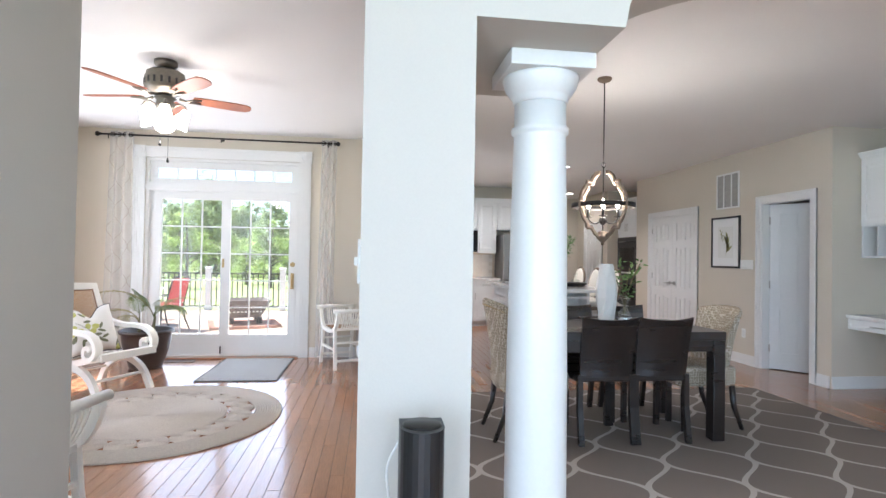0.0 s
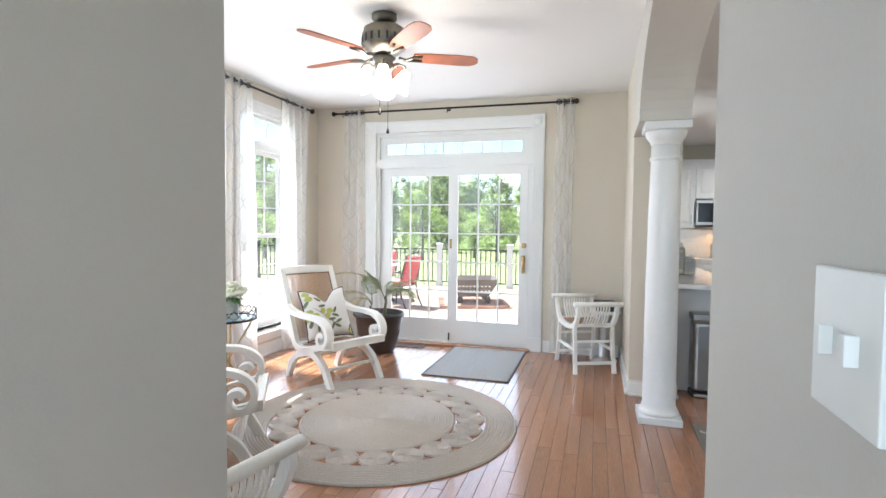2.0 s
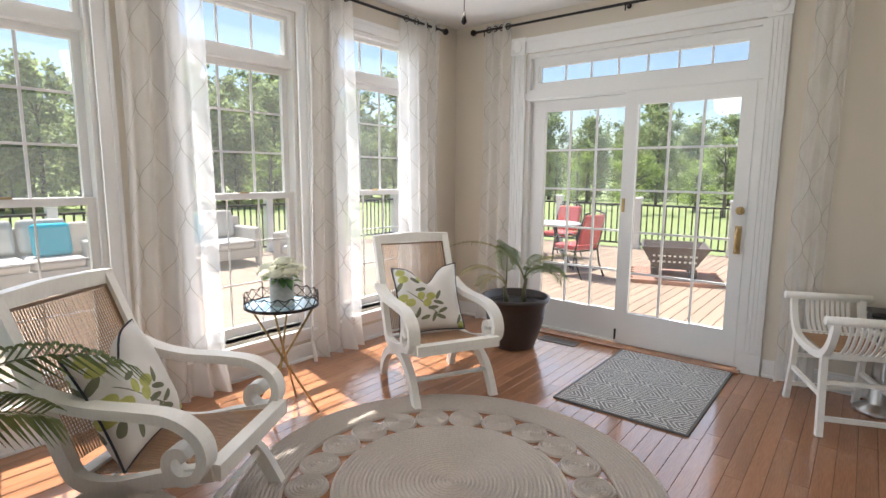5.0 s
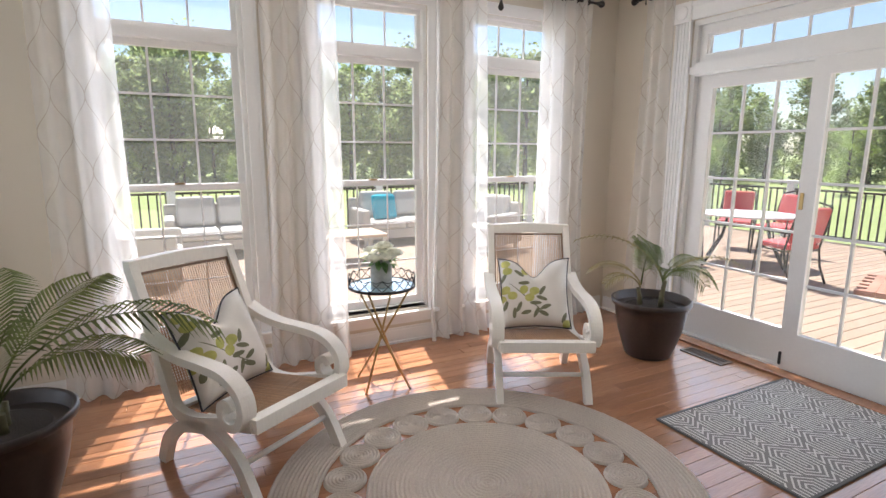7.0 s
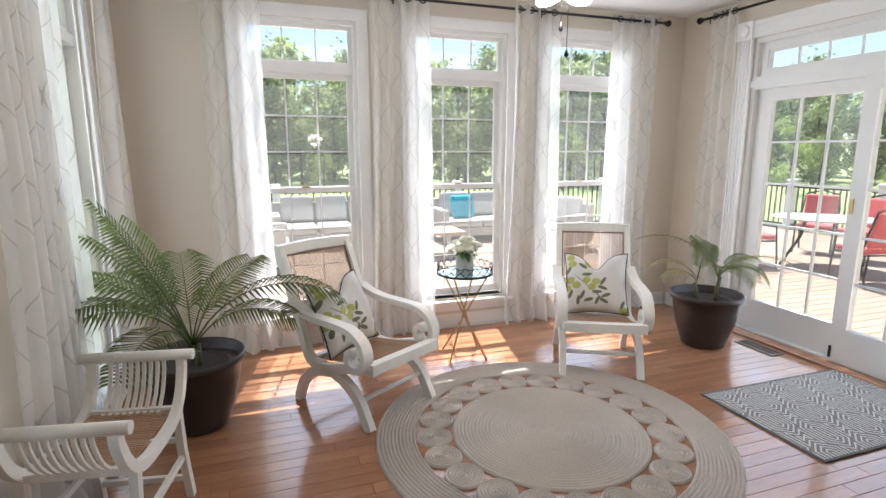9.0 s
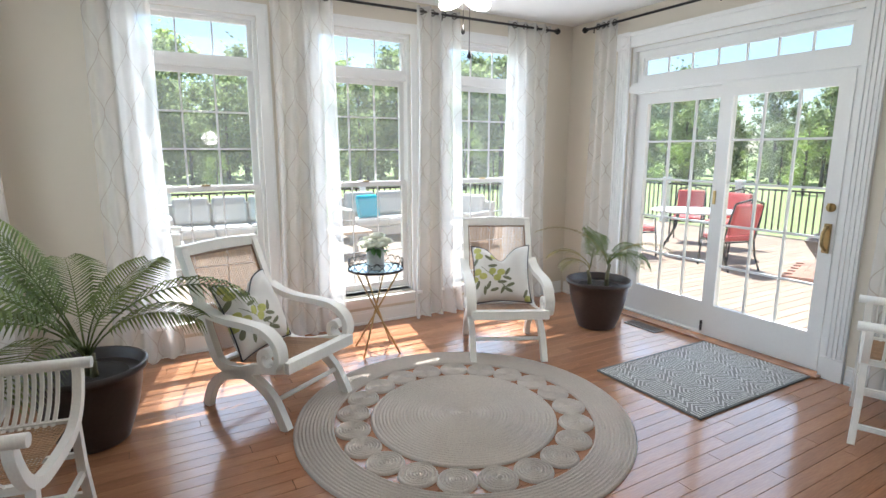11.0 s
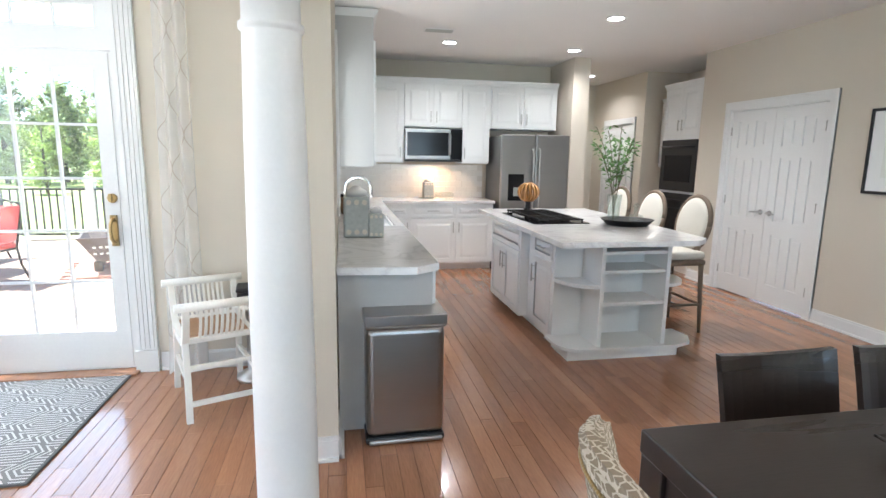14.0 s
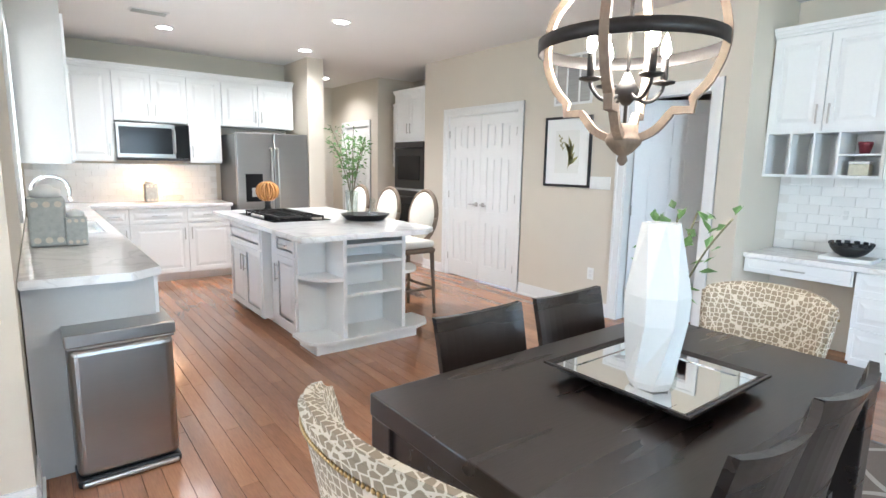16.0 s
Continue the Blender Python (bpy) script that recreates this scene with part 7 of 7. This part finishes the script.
for px, py in ((1.92, 9.69), (3.19, 8.3), (3.44, 9.75), (4.5, 11.5)):
    d_ = thing("recessed_lamp", pose(px, py, DIN_C), "lit recessed ceiling downlight with white trim", "ceiling light", "recessed downlights")
    part("trim_ring", lathe(bmesh.new(), [(0.07, -0.001), (0.095, -0.001), (0.09, -0.006), (0.072, -0.008)], 28, cap=False), WHITE, d_)
    part("lens", lathe(bmesh.new(), [(0.07, -0.004), (0.05, -0.003), (0.002, -0.003)], 24, cap=False), DOWN, d_)
cv = thing("ceiling_vent", pose(1.70, 9.15, DIN_C), "small white ceiling register", "vent")
part("frame", R(-0.16, 0.16, -0.07, 0.07, -0.008, -0.001, r=0.002), WHITE, cv)
for k in range(6):
    part("slat", B(-0.14, 0.14, -0.055 + k * 0.02, -0.047 + k * 0.02, -0.014, -0.008), TIN, cv)

# ---- dining room ----
dr_ = thing("dining_rug", pose(2.43, 4.12, 0.001), "taupe area rug with pale trellis pattern", "rug")
part("rug_body", R(-1.72, 1.72, -1.26, 1.26, 0, 0.012, r=0.005, seg=1), TRELLIS, dr_)
b = bmesh.new()
for a in ((-1.73, -1.70, -1.27, 1.27), (1.70, 1.73, -1.27, 1.27), (-1.70, 1.70, -1.27, -1.24), (-1.70, 1.70, 1.24, 1.27)):
    box(b, *a, 0, 0.0135)
part("binding", b, surf("taupe_binding", (0.16, 0.14, 0.12), 0.9), dr_)
RZ = 0.013

tb = thing("dining_table", pose(2.112, 4.295, RZ), "square-legged espresso wood dining table", "table")
part("tabletop", R(-0.68, 0.68, -0.388, 0.388, 0.72, 0.782, r=0.004), DARKWOOD, tb)
for sx in (-1, 1):
    for sy in (-1, 1):
        part("leg", R(sx * 0.632 - 0.045, sx * 0.632 + 0.045, sy * 0.34 - 0.045, sy * 0.34 + 0.045, 0, 0.72, r=0.004), DARKWOOD, tb)
b = bmesh.new()
for sy in (-1, 1):
    box(b, -0.587, 0.587, sy * 0.36 - 0.012, sy * 0.36 + 0.012, 0.64, 0.72)
for sx in (-1, 1):
    box(b, sx * 0.652 - 0.012, sx * 0.652 + 0.012, -0.295, 0.295, 0.64, 0.72)
part("apron", b, DARKWOOD, tb)


def dark_chair(x, y, turn):
    """Its back on local +y, the seat toward -y."""
    ob = thing("dining_chair", pose(x, y, RZ, 0, 0, turn), "espresso wood dining chair with a solid curved back", "chair", "dark dining chairs")
    part("seat", R(-0.215, 0.215, -0.22, 0.2, 0.43, 0.475, r=0.012), DARKWOOD, ob)
    for s in (-0.19, 0.19):
        part("front_leg", tube(bmesh.new(), [(s, -0.195, 0.43), (s, -0.2, 0)], 0, square=(0.036, 0.036)), DARKWOOD, ob)
        part("rear_leg", tube(bmesh.new(), [(s, 0.19, 0.48), (s, 0.195, 0.25), (s, 0.235, 0)], 0, square=(0.036, 0.036)), DARKWOOD, ob)
    bm = bmesh.new()
    n_, rr = 10, 9
    pts = []
    for j in range(rr + 1):
        k = j / rr
        row = []
        for i in range(n_ + 1):
            u = 2 * i / n_ - 1
            row.append((u * (0.19 + 0.01 * k), 0.185 + 0.03 * (1 - u * u) + 0.075 * k ** 1.4, 0.47 + 0.42 * k - (0.018 * (1 - u * u) if j == rr else 0)))
        pts.append(row)
    f_, bk_ = [[bm.verts.new((x_, y_ - 0.011, z_)) for x_, y_, z_ in r_] for r_ in pts], [[bm.verts.new((x_, y_ + 0.011, z_)) for x_, y_, z_ in r_] for r_ in pts]
    for j in range(rr):
        for i in range(n_):
            bm.faces.new((f_[j][i], f_[j][i + 1], f_[j + 1][i + 1], f_[j + 1][i])), bm.faces.new((bk_[j][i], bk_[j + 1][i], bk_[j + 1][i + 1], bk_[j][i + 1]))
    for j in range(rr):
        for i in (0, n_):
            bm.faces.new((f_[j][i], f_[j + 1][i], bk_[j + 1][i], bk_[j][i]))
    for i in range(n_):
        for j in (0, rr):
            bm.faces.new((f_[j][i], f_[j][i + 1], bk_[j][i + 1], bk_[j][i]))
    part("backrest", bm, DARKWOOD, ob)
    return ob


dark_chair(1.975, 4.60, 0)
dark_chair(2.455, 4.60, 0)
dark_chair(1.90, 4.13, 180)
dark_chair(2.31, 4.13, 180)


def host_chair(x, y, turn, top):
    ob = thing("host_chair", pose(x, y, RZ, 0, 0, turn), "upholstered beige cell-print host chair with nailheads", "chair", "upholstered host chairs")
    part("seat", R(-0.22, 0.22, -0.27, 0.22, 0.33, 0.49, r=0.04, seg=3), SPOTTED, ob)
    bm = bmesh.new()
    n_, rr = 16, 10
    F, K = [], []
    for j in range(rr + 1):
        k = j / rr
        fr_, kr = [], []
        for i in range(n_ + 1):
            u = 2 * i / n_ - 1
            flare = 0.20 + 0.052 * k ** 1.6
            wrap = -0.10 * abs(u) ** 2.4
            top_z = top - 0.04 * abs(u) ** 3
            z_ = 0.34 + (top_z - 0.34) * k
            y_ = 0.20 + wrap + 0.10 * k ** 1.5
            th_ = 0.036 * (1 - 0.35 * k)
            fr_.append(bm.verts.new((u * flare * (1 - 0.02), y_ - th_, z_))), kr.append(bm.verts.new((u * flare, y_ + th_, z_)))
        F.append(fr_), K.append(kr)
    for j in range(rr):
        for i in range(n_):
            bm.faces.new((F[j][i], F[j][i + 1], F[j + 1][i + 1], F[j + 1][i])).smooth = True
            bm.faces.new((K[j][i], K[j + 1][i], K[j + 1][i + 1], K[j][i + 1])).smooth = True
    for j in range(rr):
        for i in (0, n_):
            bm.faces.new((F[j][i], F[j + 1][i], K[j + 1][i], K[j][i]))
    for i in range(n_):
        for j in (0, rr):
            bm.faces.new((F[j][i], F[j][i + 1], K[j][i + 1], K[j][i]))
    bmesh.ops.recalc_face_normals(bm, faces=bm.faces)
    bmesh.ops.bevel(bm, geom=[e for e in bm.edges if len(e.link_faces) == 2 and e.calc_face_angle() > 1.0], offset=0.014, segments=3, affect="EDGES")
    part("backrest", bm, SPOTTED, ob)
    nl = bmesh.new()
    for i in range(56):
        u = 2 * i / 55 - 1
        k = 0.93
        y_ = 0.20 - 0.10 * abs(u) ** 2.4 + 0.10 * k ** 1.5 + 0.026
        z_ = 0.34 + (top - 0.04 * abs(u) ** 3 - 0.34) * k
        lathe(nl, [(0.0055, 0), (0.004, 0.003), (0.001, 0.004)], 6, m=pose(u * 0.243, y_, z_, -90))
    tagged(part("nailhead_trim", nl, BRASS, ob, "row of brass nailheads"), kind="stuff")
    for sx in (-0.2, 0.2):
        part("front_leg", tube(bmesh.new(), [(sx, -0.21, 0.34), (sx, -0.22, 0)], 0.026, 8, r2=0.016), DARKWOOD, ob)
        part("rear_leg", tube(bmesh.new(), [(sx, 0.18, 0.34), (sx, 0.2, 0.18), (sx, 0.27, 0)], 0.024, 8, r2=0.016), DARKWOOD, ob)
    return ob


host_chair(1.40, 4.225, 90, 0.985)
host_chair(2.83, 4.345, -90, 0.935)

mt = thing("mirror_tray", pose(2.138, 4.28, RZ + 0.783, 0, 0, 0) @ Matrix.Diagonal((0.84, 0.84, 1, 1)), "square mirrored tray with dark sloping wooden sides", "tray")
b = bmesh.new()
lo, hi, hi2, inn = 0.19, 0.265, 0.258, 0.235
rings_ = [[b.verts.new((sx * r_, sy * r_, z_)) for sx, sy in ((-1, -1), (1, -1), (1, 1), (-1, 1))] for r_, z_ in ((lo, 0), (hi, 0.035), (hi, 0.042), (hi2, 0.042), (inn, 0.030))]
for p_, q_ in zip(rings_, rings_[1:]):
    for i in range(4):
        b.faces.new((p_[i], p_[(i + 1) % 4], q_[(i + 1) % 4], q_[i]))
b.faces.new(rings_[0])
part("sides", b, DARKWOOD, mt)
part("mirror", B(-0.236, 0.236, -0.236, 0.236, 0.026, 0.031), MIRROR, mt, "mirrored tray bottom")
b = bmesh.new()
for i in range(4):
    box(b, -0.234, 0.186, -0.234, -0.188, 0.0312, 0.0340, m=pose(0, 0, 0, 0, 0, 90 * i))
part("mirror_border", b, MIRROR, mt, "bevelled mirror border")
TZ = RZ + 0.783 + 0.034
vz = thing("faceted_vase", pose(2.03, 4.23, TZ, 0, 0, 15) @ Matrix.Diagonal((0.95, 0.95, 1.05, 1)), "tall faceted matte white ceramic vase", "vase")
b = bmesh.new()
n6 = 7
rs = []
for k, (r_, z_, tw) in enumerate(((0.055, 0, 0), (0.065, 0.02, 0), (0.085, 0.17, 25), (0.088, 0.24, 25), (0.052, 0.415, 0), (0.046, 0.415, 0), (0.05, 0.36, 0))):
    rs.append([b.verts.new((r_ * math.cos(radians(360 / n6 * i + tw)), r_ * math.sin(radians(360 / n6 * i + tw)), z_)) for i in range(n6)])
for p_, q_ in zip(rs, rs[1:]):
    for i in range(n6):
        b.faces.new((p_[i], p_[(i + 1) % n6], q_[(i + 1) % n6])), b.faces.new((p_[i], q_[(i + 1) % n6], q_[i]))
b.faces.new(rs[0]), b.faces.new(rs[-1])
part("body", b, CERAMIC, vz)
branch_vase("branch_bottle", pose(2.21, 4.30, TZ), "green leafy sprigs in a clear glass bottle", 0.46, 5, 0.20, 16, LEAF, 9, [(0.04, 0), (0.045, 0.01), (0.045, 0.06), (0.025, 0.09), (0.02, 0.12), (0.045, 0.16), (0.04, 0.19), (0.018, 0.2)])

# ---- chandelier ----
cx, cy = 2.065, 4.385
DROP = (DIN_C - 0.153) / 0.876
ch_ = thing("orb_chandelier", pose(cx, cy, 0.153) @ Matrix.Diagonal((0.82, 0.82, 0.876, 1)), "quatrefoil wooden orb chandelier with lit candle bulbs", "chandelier")
part("canopy", lathe(bmesh.new(), [(0.012, DROP - 0.045), (0.05, DROP - 0.03), (0.068, DROP - 0.012), (0.068, DROP)], 28), ORBWOOD, ch_)
part("stem", tube(bmesh.new(), [(0, 0, 2.16), (0, 0, DROP - 0.03)], 0.006, 8), IRON, ch_)
part("loop", tube(bmesh.new(), [(0.02 * math.cos(radians(a)), 0, 2.165 + 0.024 * math.sin(radians(a))) for a in range(0, 361, 30)], 0.004, 6), IRON, ch_)
prof = smooth([(0.045, 2.10), (0.085, 2.085), (0.13, 2.045), (0.148, 2.005)], 4)
prof += [Vector((0.205, 2.005)), Vector((0.205, 1.975))]
prof += smooth([(0.215, 1.965), (0.262, 1.91), (0.285, 1.83), (0.282, 1.76), (0.25, 1.685), (0.212, 1.642)], 4)
prof += [Vector((0.205, 1.635)), Vector((0.205, 1.60)), Vector((0.148, 1.60))]
prof += smooth([(0.14, 1.59), (0.10, 1.545), (0.05, 1.52), (0.03, 1.515)], 4)
for k in range(4):
    part("rib", finish(band(bmesh.new(), prof, 0.024, "y", -0.014, 0.014, m=pose(0, 0, 0, 0, 0, 20 + 90 * k))), ORBWOOD, ch_, "weathered wood rib")
b = bmesh.new()
lathe(b, [(0.292, 1.775), (0.297, 1.775), (0.297, 1.815), (0.292, 1.815), (0.292, 1.775)], 48, cap=False)
part("ring", b, IRON, ch_, "dark iron ring")
part("finial", lathe(bmesh.new(), [(0.006, 1.435), (0.018, 1.45), (0.014, 1.465), (0.03, 1.475), (0.055, 1.50), (0.062, 1.515), (0.055, 1.525), (0.045, 1.54), (0.045, 1.56), (0.02, 1.565)], 24), ORBWOOD, ch_)
part("hub", lathe(bmesh.new(), [(0.01, 1.62), (0.03, 1.64), (0.04, 1.665), (0.025, 1.69), (0.008, 1.72)], 20), IRON, ch_)
part("centre_rod", tube(bmesh.new(), [(0, 0, 1.55), (0, 0, 2.15)], 0.006, 8), IRON, ch_)
for k in range(4):
    m = pose(0, 0, 0, 0, 0, 65 + 90 * k)
    arm_ = part("arm", tube(bmesh.new(), [m @ p_ for p_ in smooth([(0.02, 0, 1.66), (0.06, 0, 1.635), (0.10, 0, 1.64), (0.13, 0, 1.67), (0.135, 0, 1.69)])], 0.006, 8), IRON, ch_)
    part("cup", lathe(bmesh.new(), [(0.008, 1.685), (0.036, 1.692), (0.038, 1.698), (0.012, 1.70)], 18, m=m @ pose(0.135, 0, 0)), IRON, arm_)
    part("candle_sleeve", lathe(bmesh.new(), [(0.012, 1.70), (0.012, 1.77)], 14, m=m @ pose(0.135, 0, 0)), IRON, arm_)
    part("bulb", lathe(bmesh.new(), [(0.007, 1.77), (0.015, 1.785), (0.016, 1.80), (0.009, 1.825), (0.001, 1.845)], 14, m=m @ pose(0.135, 0, 0)), CANDLE, arm_, "lit flame bulb")

# ---- desk alcove ----
def west(x, y):
    return pose(x, y, 0, 0, 0, -90)


DESK, HUTCH = "white built-in desk cabinets", "white hutch cabinets"
pd_ = cabinet("pencil_drawer", west(5.20, 5.335), 0.72, 0.53, 0.62, 0.735, [(0.01, 0.71, 0.625, 0.73, "d")], "white pencil drawer under the desk top", DESK)
cabinet("drawer_cabinet", west(5.20, 4.60), 0.60, 0.53, 0, 0.735, [(0, 0.6, 0.58, 0.73, "d"), (0, 0.6, 0.35, 0.57, "d"), (0, 0.6, 0.10, 0.34, "d")], "white three-drawer desk cabinet", DESK, toe=0.1)
cabinet("drawer_cabinet", west(5.20, 4.0), 0.60, 0.53, 0, 0.735, [(0, 0.6, 0.58, 0.73, "d"), (0, 0.6, 0.10, 0.57, "l")], "white desk cabinet with drawer and door", DESK, toe=0.1)
dk = thing("desk_top", None, "white quartz desk top", "countertop")
part("slab", R(5.17, 5.738, 3.38, 5.337, 0.737, 0.772, r=0.004), QUARTZ, dk)
hu = cabinet("hutch_cabinet", west(5.35, 5.335), 0.76, 0.38, 1.69, 2.40, [(0.01, 0.375, 1.70, 2.39, "r"), (0.375, 0.75, 1.70, 2.39, "l")], "white hutch with raised-panel doors over cubbies", HUTCH, crown=0.07)
for x0, x1, y0, y1, z0, z1 in ((0, 0.76, 0.002, 0.38, 1.365, 1.385), (0, 0.02, 0.002, 0.38, 1.385, 1.69), (0.74, 0.76, 0.002, 0.38, 1.385, 1.69), (0.02, 0.74, 0.36, 0.38, 1.385, 1.69), (0.493, 0.74, 0.01, 0.36, 1.525, 1.538)):
    part("cubby_panel", B(x0, x1, y0, y1, z0, z1), CABINET, hu)
for x in (0.175, 0.33, 0.485):
    part("cubby_divider", B(x - 0.008, x + 0.008, 0.01, 0.36, 1.385, 1.69), CABINET, hu)
cabinet("hutch_cabinet", west(5.35, 4.57), 0.60, 0.38, 1.365, 2.40, [(0, 0.30, 1.375, 2.39, "r"), (0.30, 0.60, 1.375, 2.39, "l")], "white tall hutch cabinet", HUTCH, crown=0.07)
bt = thing("alcove_tiles", None, "white glazed subway tiles above the desk", "tiling", kind="structure")
part("grout", B(5.733, 5.738, 3.4, 5.337, 0.773, 1.365), GROUT, bt)
for j in range(8):
    for i in range(12):
        y_ = 5.26 - i * 0.153 - (0.076 if j % 2 else 0)
        if y_ < 3.5:
            continue
        t = new("tile", tile.data)
        t.parent = bt
        t.matrix_basis = pose(5.733, y_, 0.775 + j * 0.0742, 0, 0, -90)
bw_ = thing("black_bowl", pose(5.45, 4.72, 0.80), "black openwork bowl on a white book", "bowl")
b = lathe(bmesh.new(), [(0.05, 0), (0.09, 0.02), (0.125, 0.06), (0.135, 0.085), (0.128, 0.085), (0.115, 0.06), (0.08, 0.028), (0.002, 0.012)], 28)
part("dish", b, BLACK, bw_)
b = bmesh.new()
for k in range(14):
    rbox(b, 0.124, 0.138, -0.018, 0.018, 0.085, 0.105, r=0.004, m=pose(0, 0, 0, 0, 0, 360 / 14 * k))
tagged(part("rim_beads", b, BLACK, bw_), kind="stuff")
bo = thing("book", pose(5.45, 4.72, 0.773), "white closed book under the bowl", "book")
part("cover", R(-0.12, 0.12, -0.16, 0.16, 0, 0.026, r=0.002), PAPER, bo)
bp_ = thing("burgundy_pot", pose(5.47, 4.72, 1.539), "small burgundy ceramic pot in a cubby", "pot")
part("body", lathe(bmesh.new(), [(0.03, 0), (0.045, 0.07), (0.045, 0.085), (0.04, 0.085), (0.03, 0.02)], 20), BURGUNDY, bp_)
tn = thing("trinket_box", pose(5.46, 4.73, 1.386), "pale square trinket box in a cubby", "box")
part("body", R(-0.05, 0.05, -0.06, 0.06, 0, 0.08, r=0.006), surf("pale_tin", (0.6, 0.58, 0.45), 0.5, vary=0.2), tn)
part("lid", R(-0.052, 0.052, -0.062, 0.062, 0.08, 0.10, r=0.006), PLATE, tn)
ol2 = copy_thing(ol, pose(5.732, 4.85, 1.08))
# ---- oak strips ----
strip_w = 0.083
lens = (0.7, 1.0, 1.3, 1.6)
strips = {}
for L in lens:
    bm = B(-strip_w / 2 + 0.0008, strip_w / 2 - 0.0008, 0.0008, L - 0.0008, -0.011, 0)
    bmesh.ops.bevel(bm, geom=[e for e in bm.edges if all(v.co.z > -0.001 for v in e.verts)], offset=0.0011, segments=1, affect="EDGES")
    me = bpy.data.meshes.new("floor_strip")
    bm.to_mesh(me), bm.free()
    me.materials.append(OAK)
    strips[L] = me
rng = random.Random(8)
many = []
made = 0


def lay(x0, x1, y0, y1, single):
    global made
    x = x0 + strip_w / 2
    while x < x1:
        y = y0
        first_cut = rng.uniform(0.2, 1.0)
        while y < y1 - 0.01:
            L = rng.choice(lens)
            ln = min(L if y > y0 else L * first_cut, y1 - y)
            if single and made < 300:
                ob = new("floor_strip", strips[L])
                ob.parent = floor
                ob.location, ob.scale = (x, y, 0), (1, ln / L, 1)
                made += 1
            else:
                many.append((x, y, ln))
            y += ln
        x += strip_w


lay(-2.45, 0.43, 2.45, 7.30, True)
lay(-2.45 - 11 * strip_w, -2.46, 2.45, 7.30, False)
lay(-2.45 + 35 * strip_w, 5.75, 2.45, 12.45, False)
lay(-1.0, 5.75, -3.25, 2.45, False)
lay(-2.45 + 99 * strip_w, 7.4, 5.46, 7.2, False)
vv, ff = [], []
for x, y, ln in many:
    k, w, e = len(vv), strip_w / 2 - 0.0007, 0.0011
    vv += [(x - w, y + 0.0008, -0.011), (x + w, y + 0.0008, -0.011), (x + w, y + ln - 0.0008, -0.011), (x - w, y + ln - 0.0008, -0.011),
           (x - w, y + 0.0008, -e), (x + w, y + 0.0008, -e), (x + w, y + ln - 0.0008, -e), (x - w, y + ln - 0.0008, -e),
           (x - w + e, y + 0.0008 + e, 0), (x + w - e, y + 0.0008 + e, 0), (x + w - e, y + ln - 0.0008 - e, 0), (x - w + e, y + ln - 0.0008 - e, 0)]
    ff += [(k + 8, k + 9, k + 10, k + 11)] + [(k + b + i, k + b + (i + 1) % 4, k + b + 4 + (i + 1) % 4, k + b + 4 + i) for b in (0, 4) for i in range(4)]
me = bpy.data.meshes.new("floor_strips")
me.from_pydata(vv, [], ff)
me.materials.append(OAK)
fs = new("floor_strips", me)
fs.parent = floor
tagged(fs, kind="stuff")
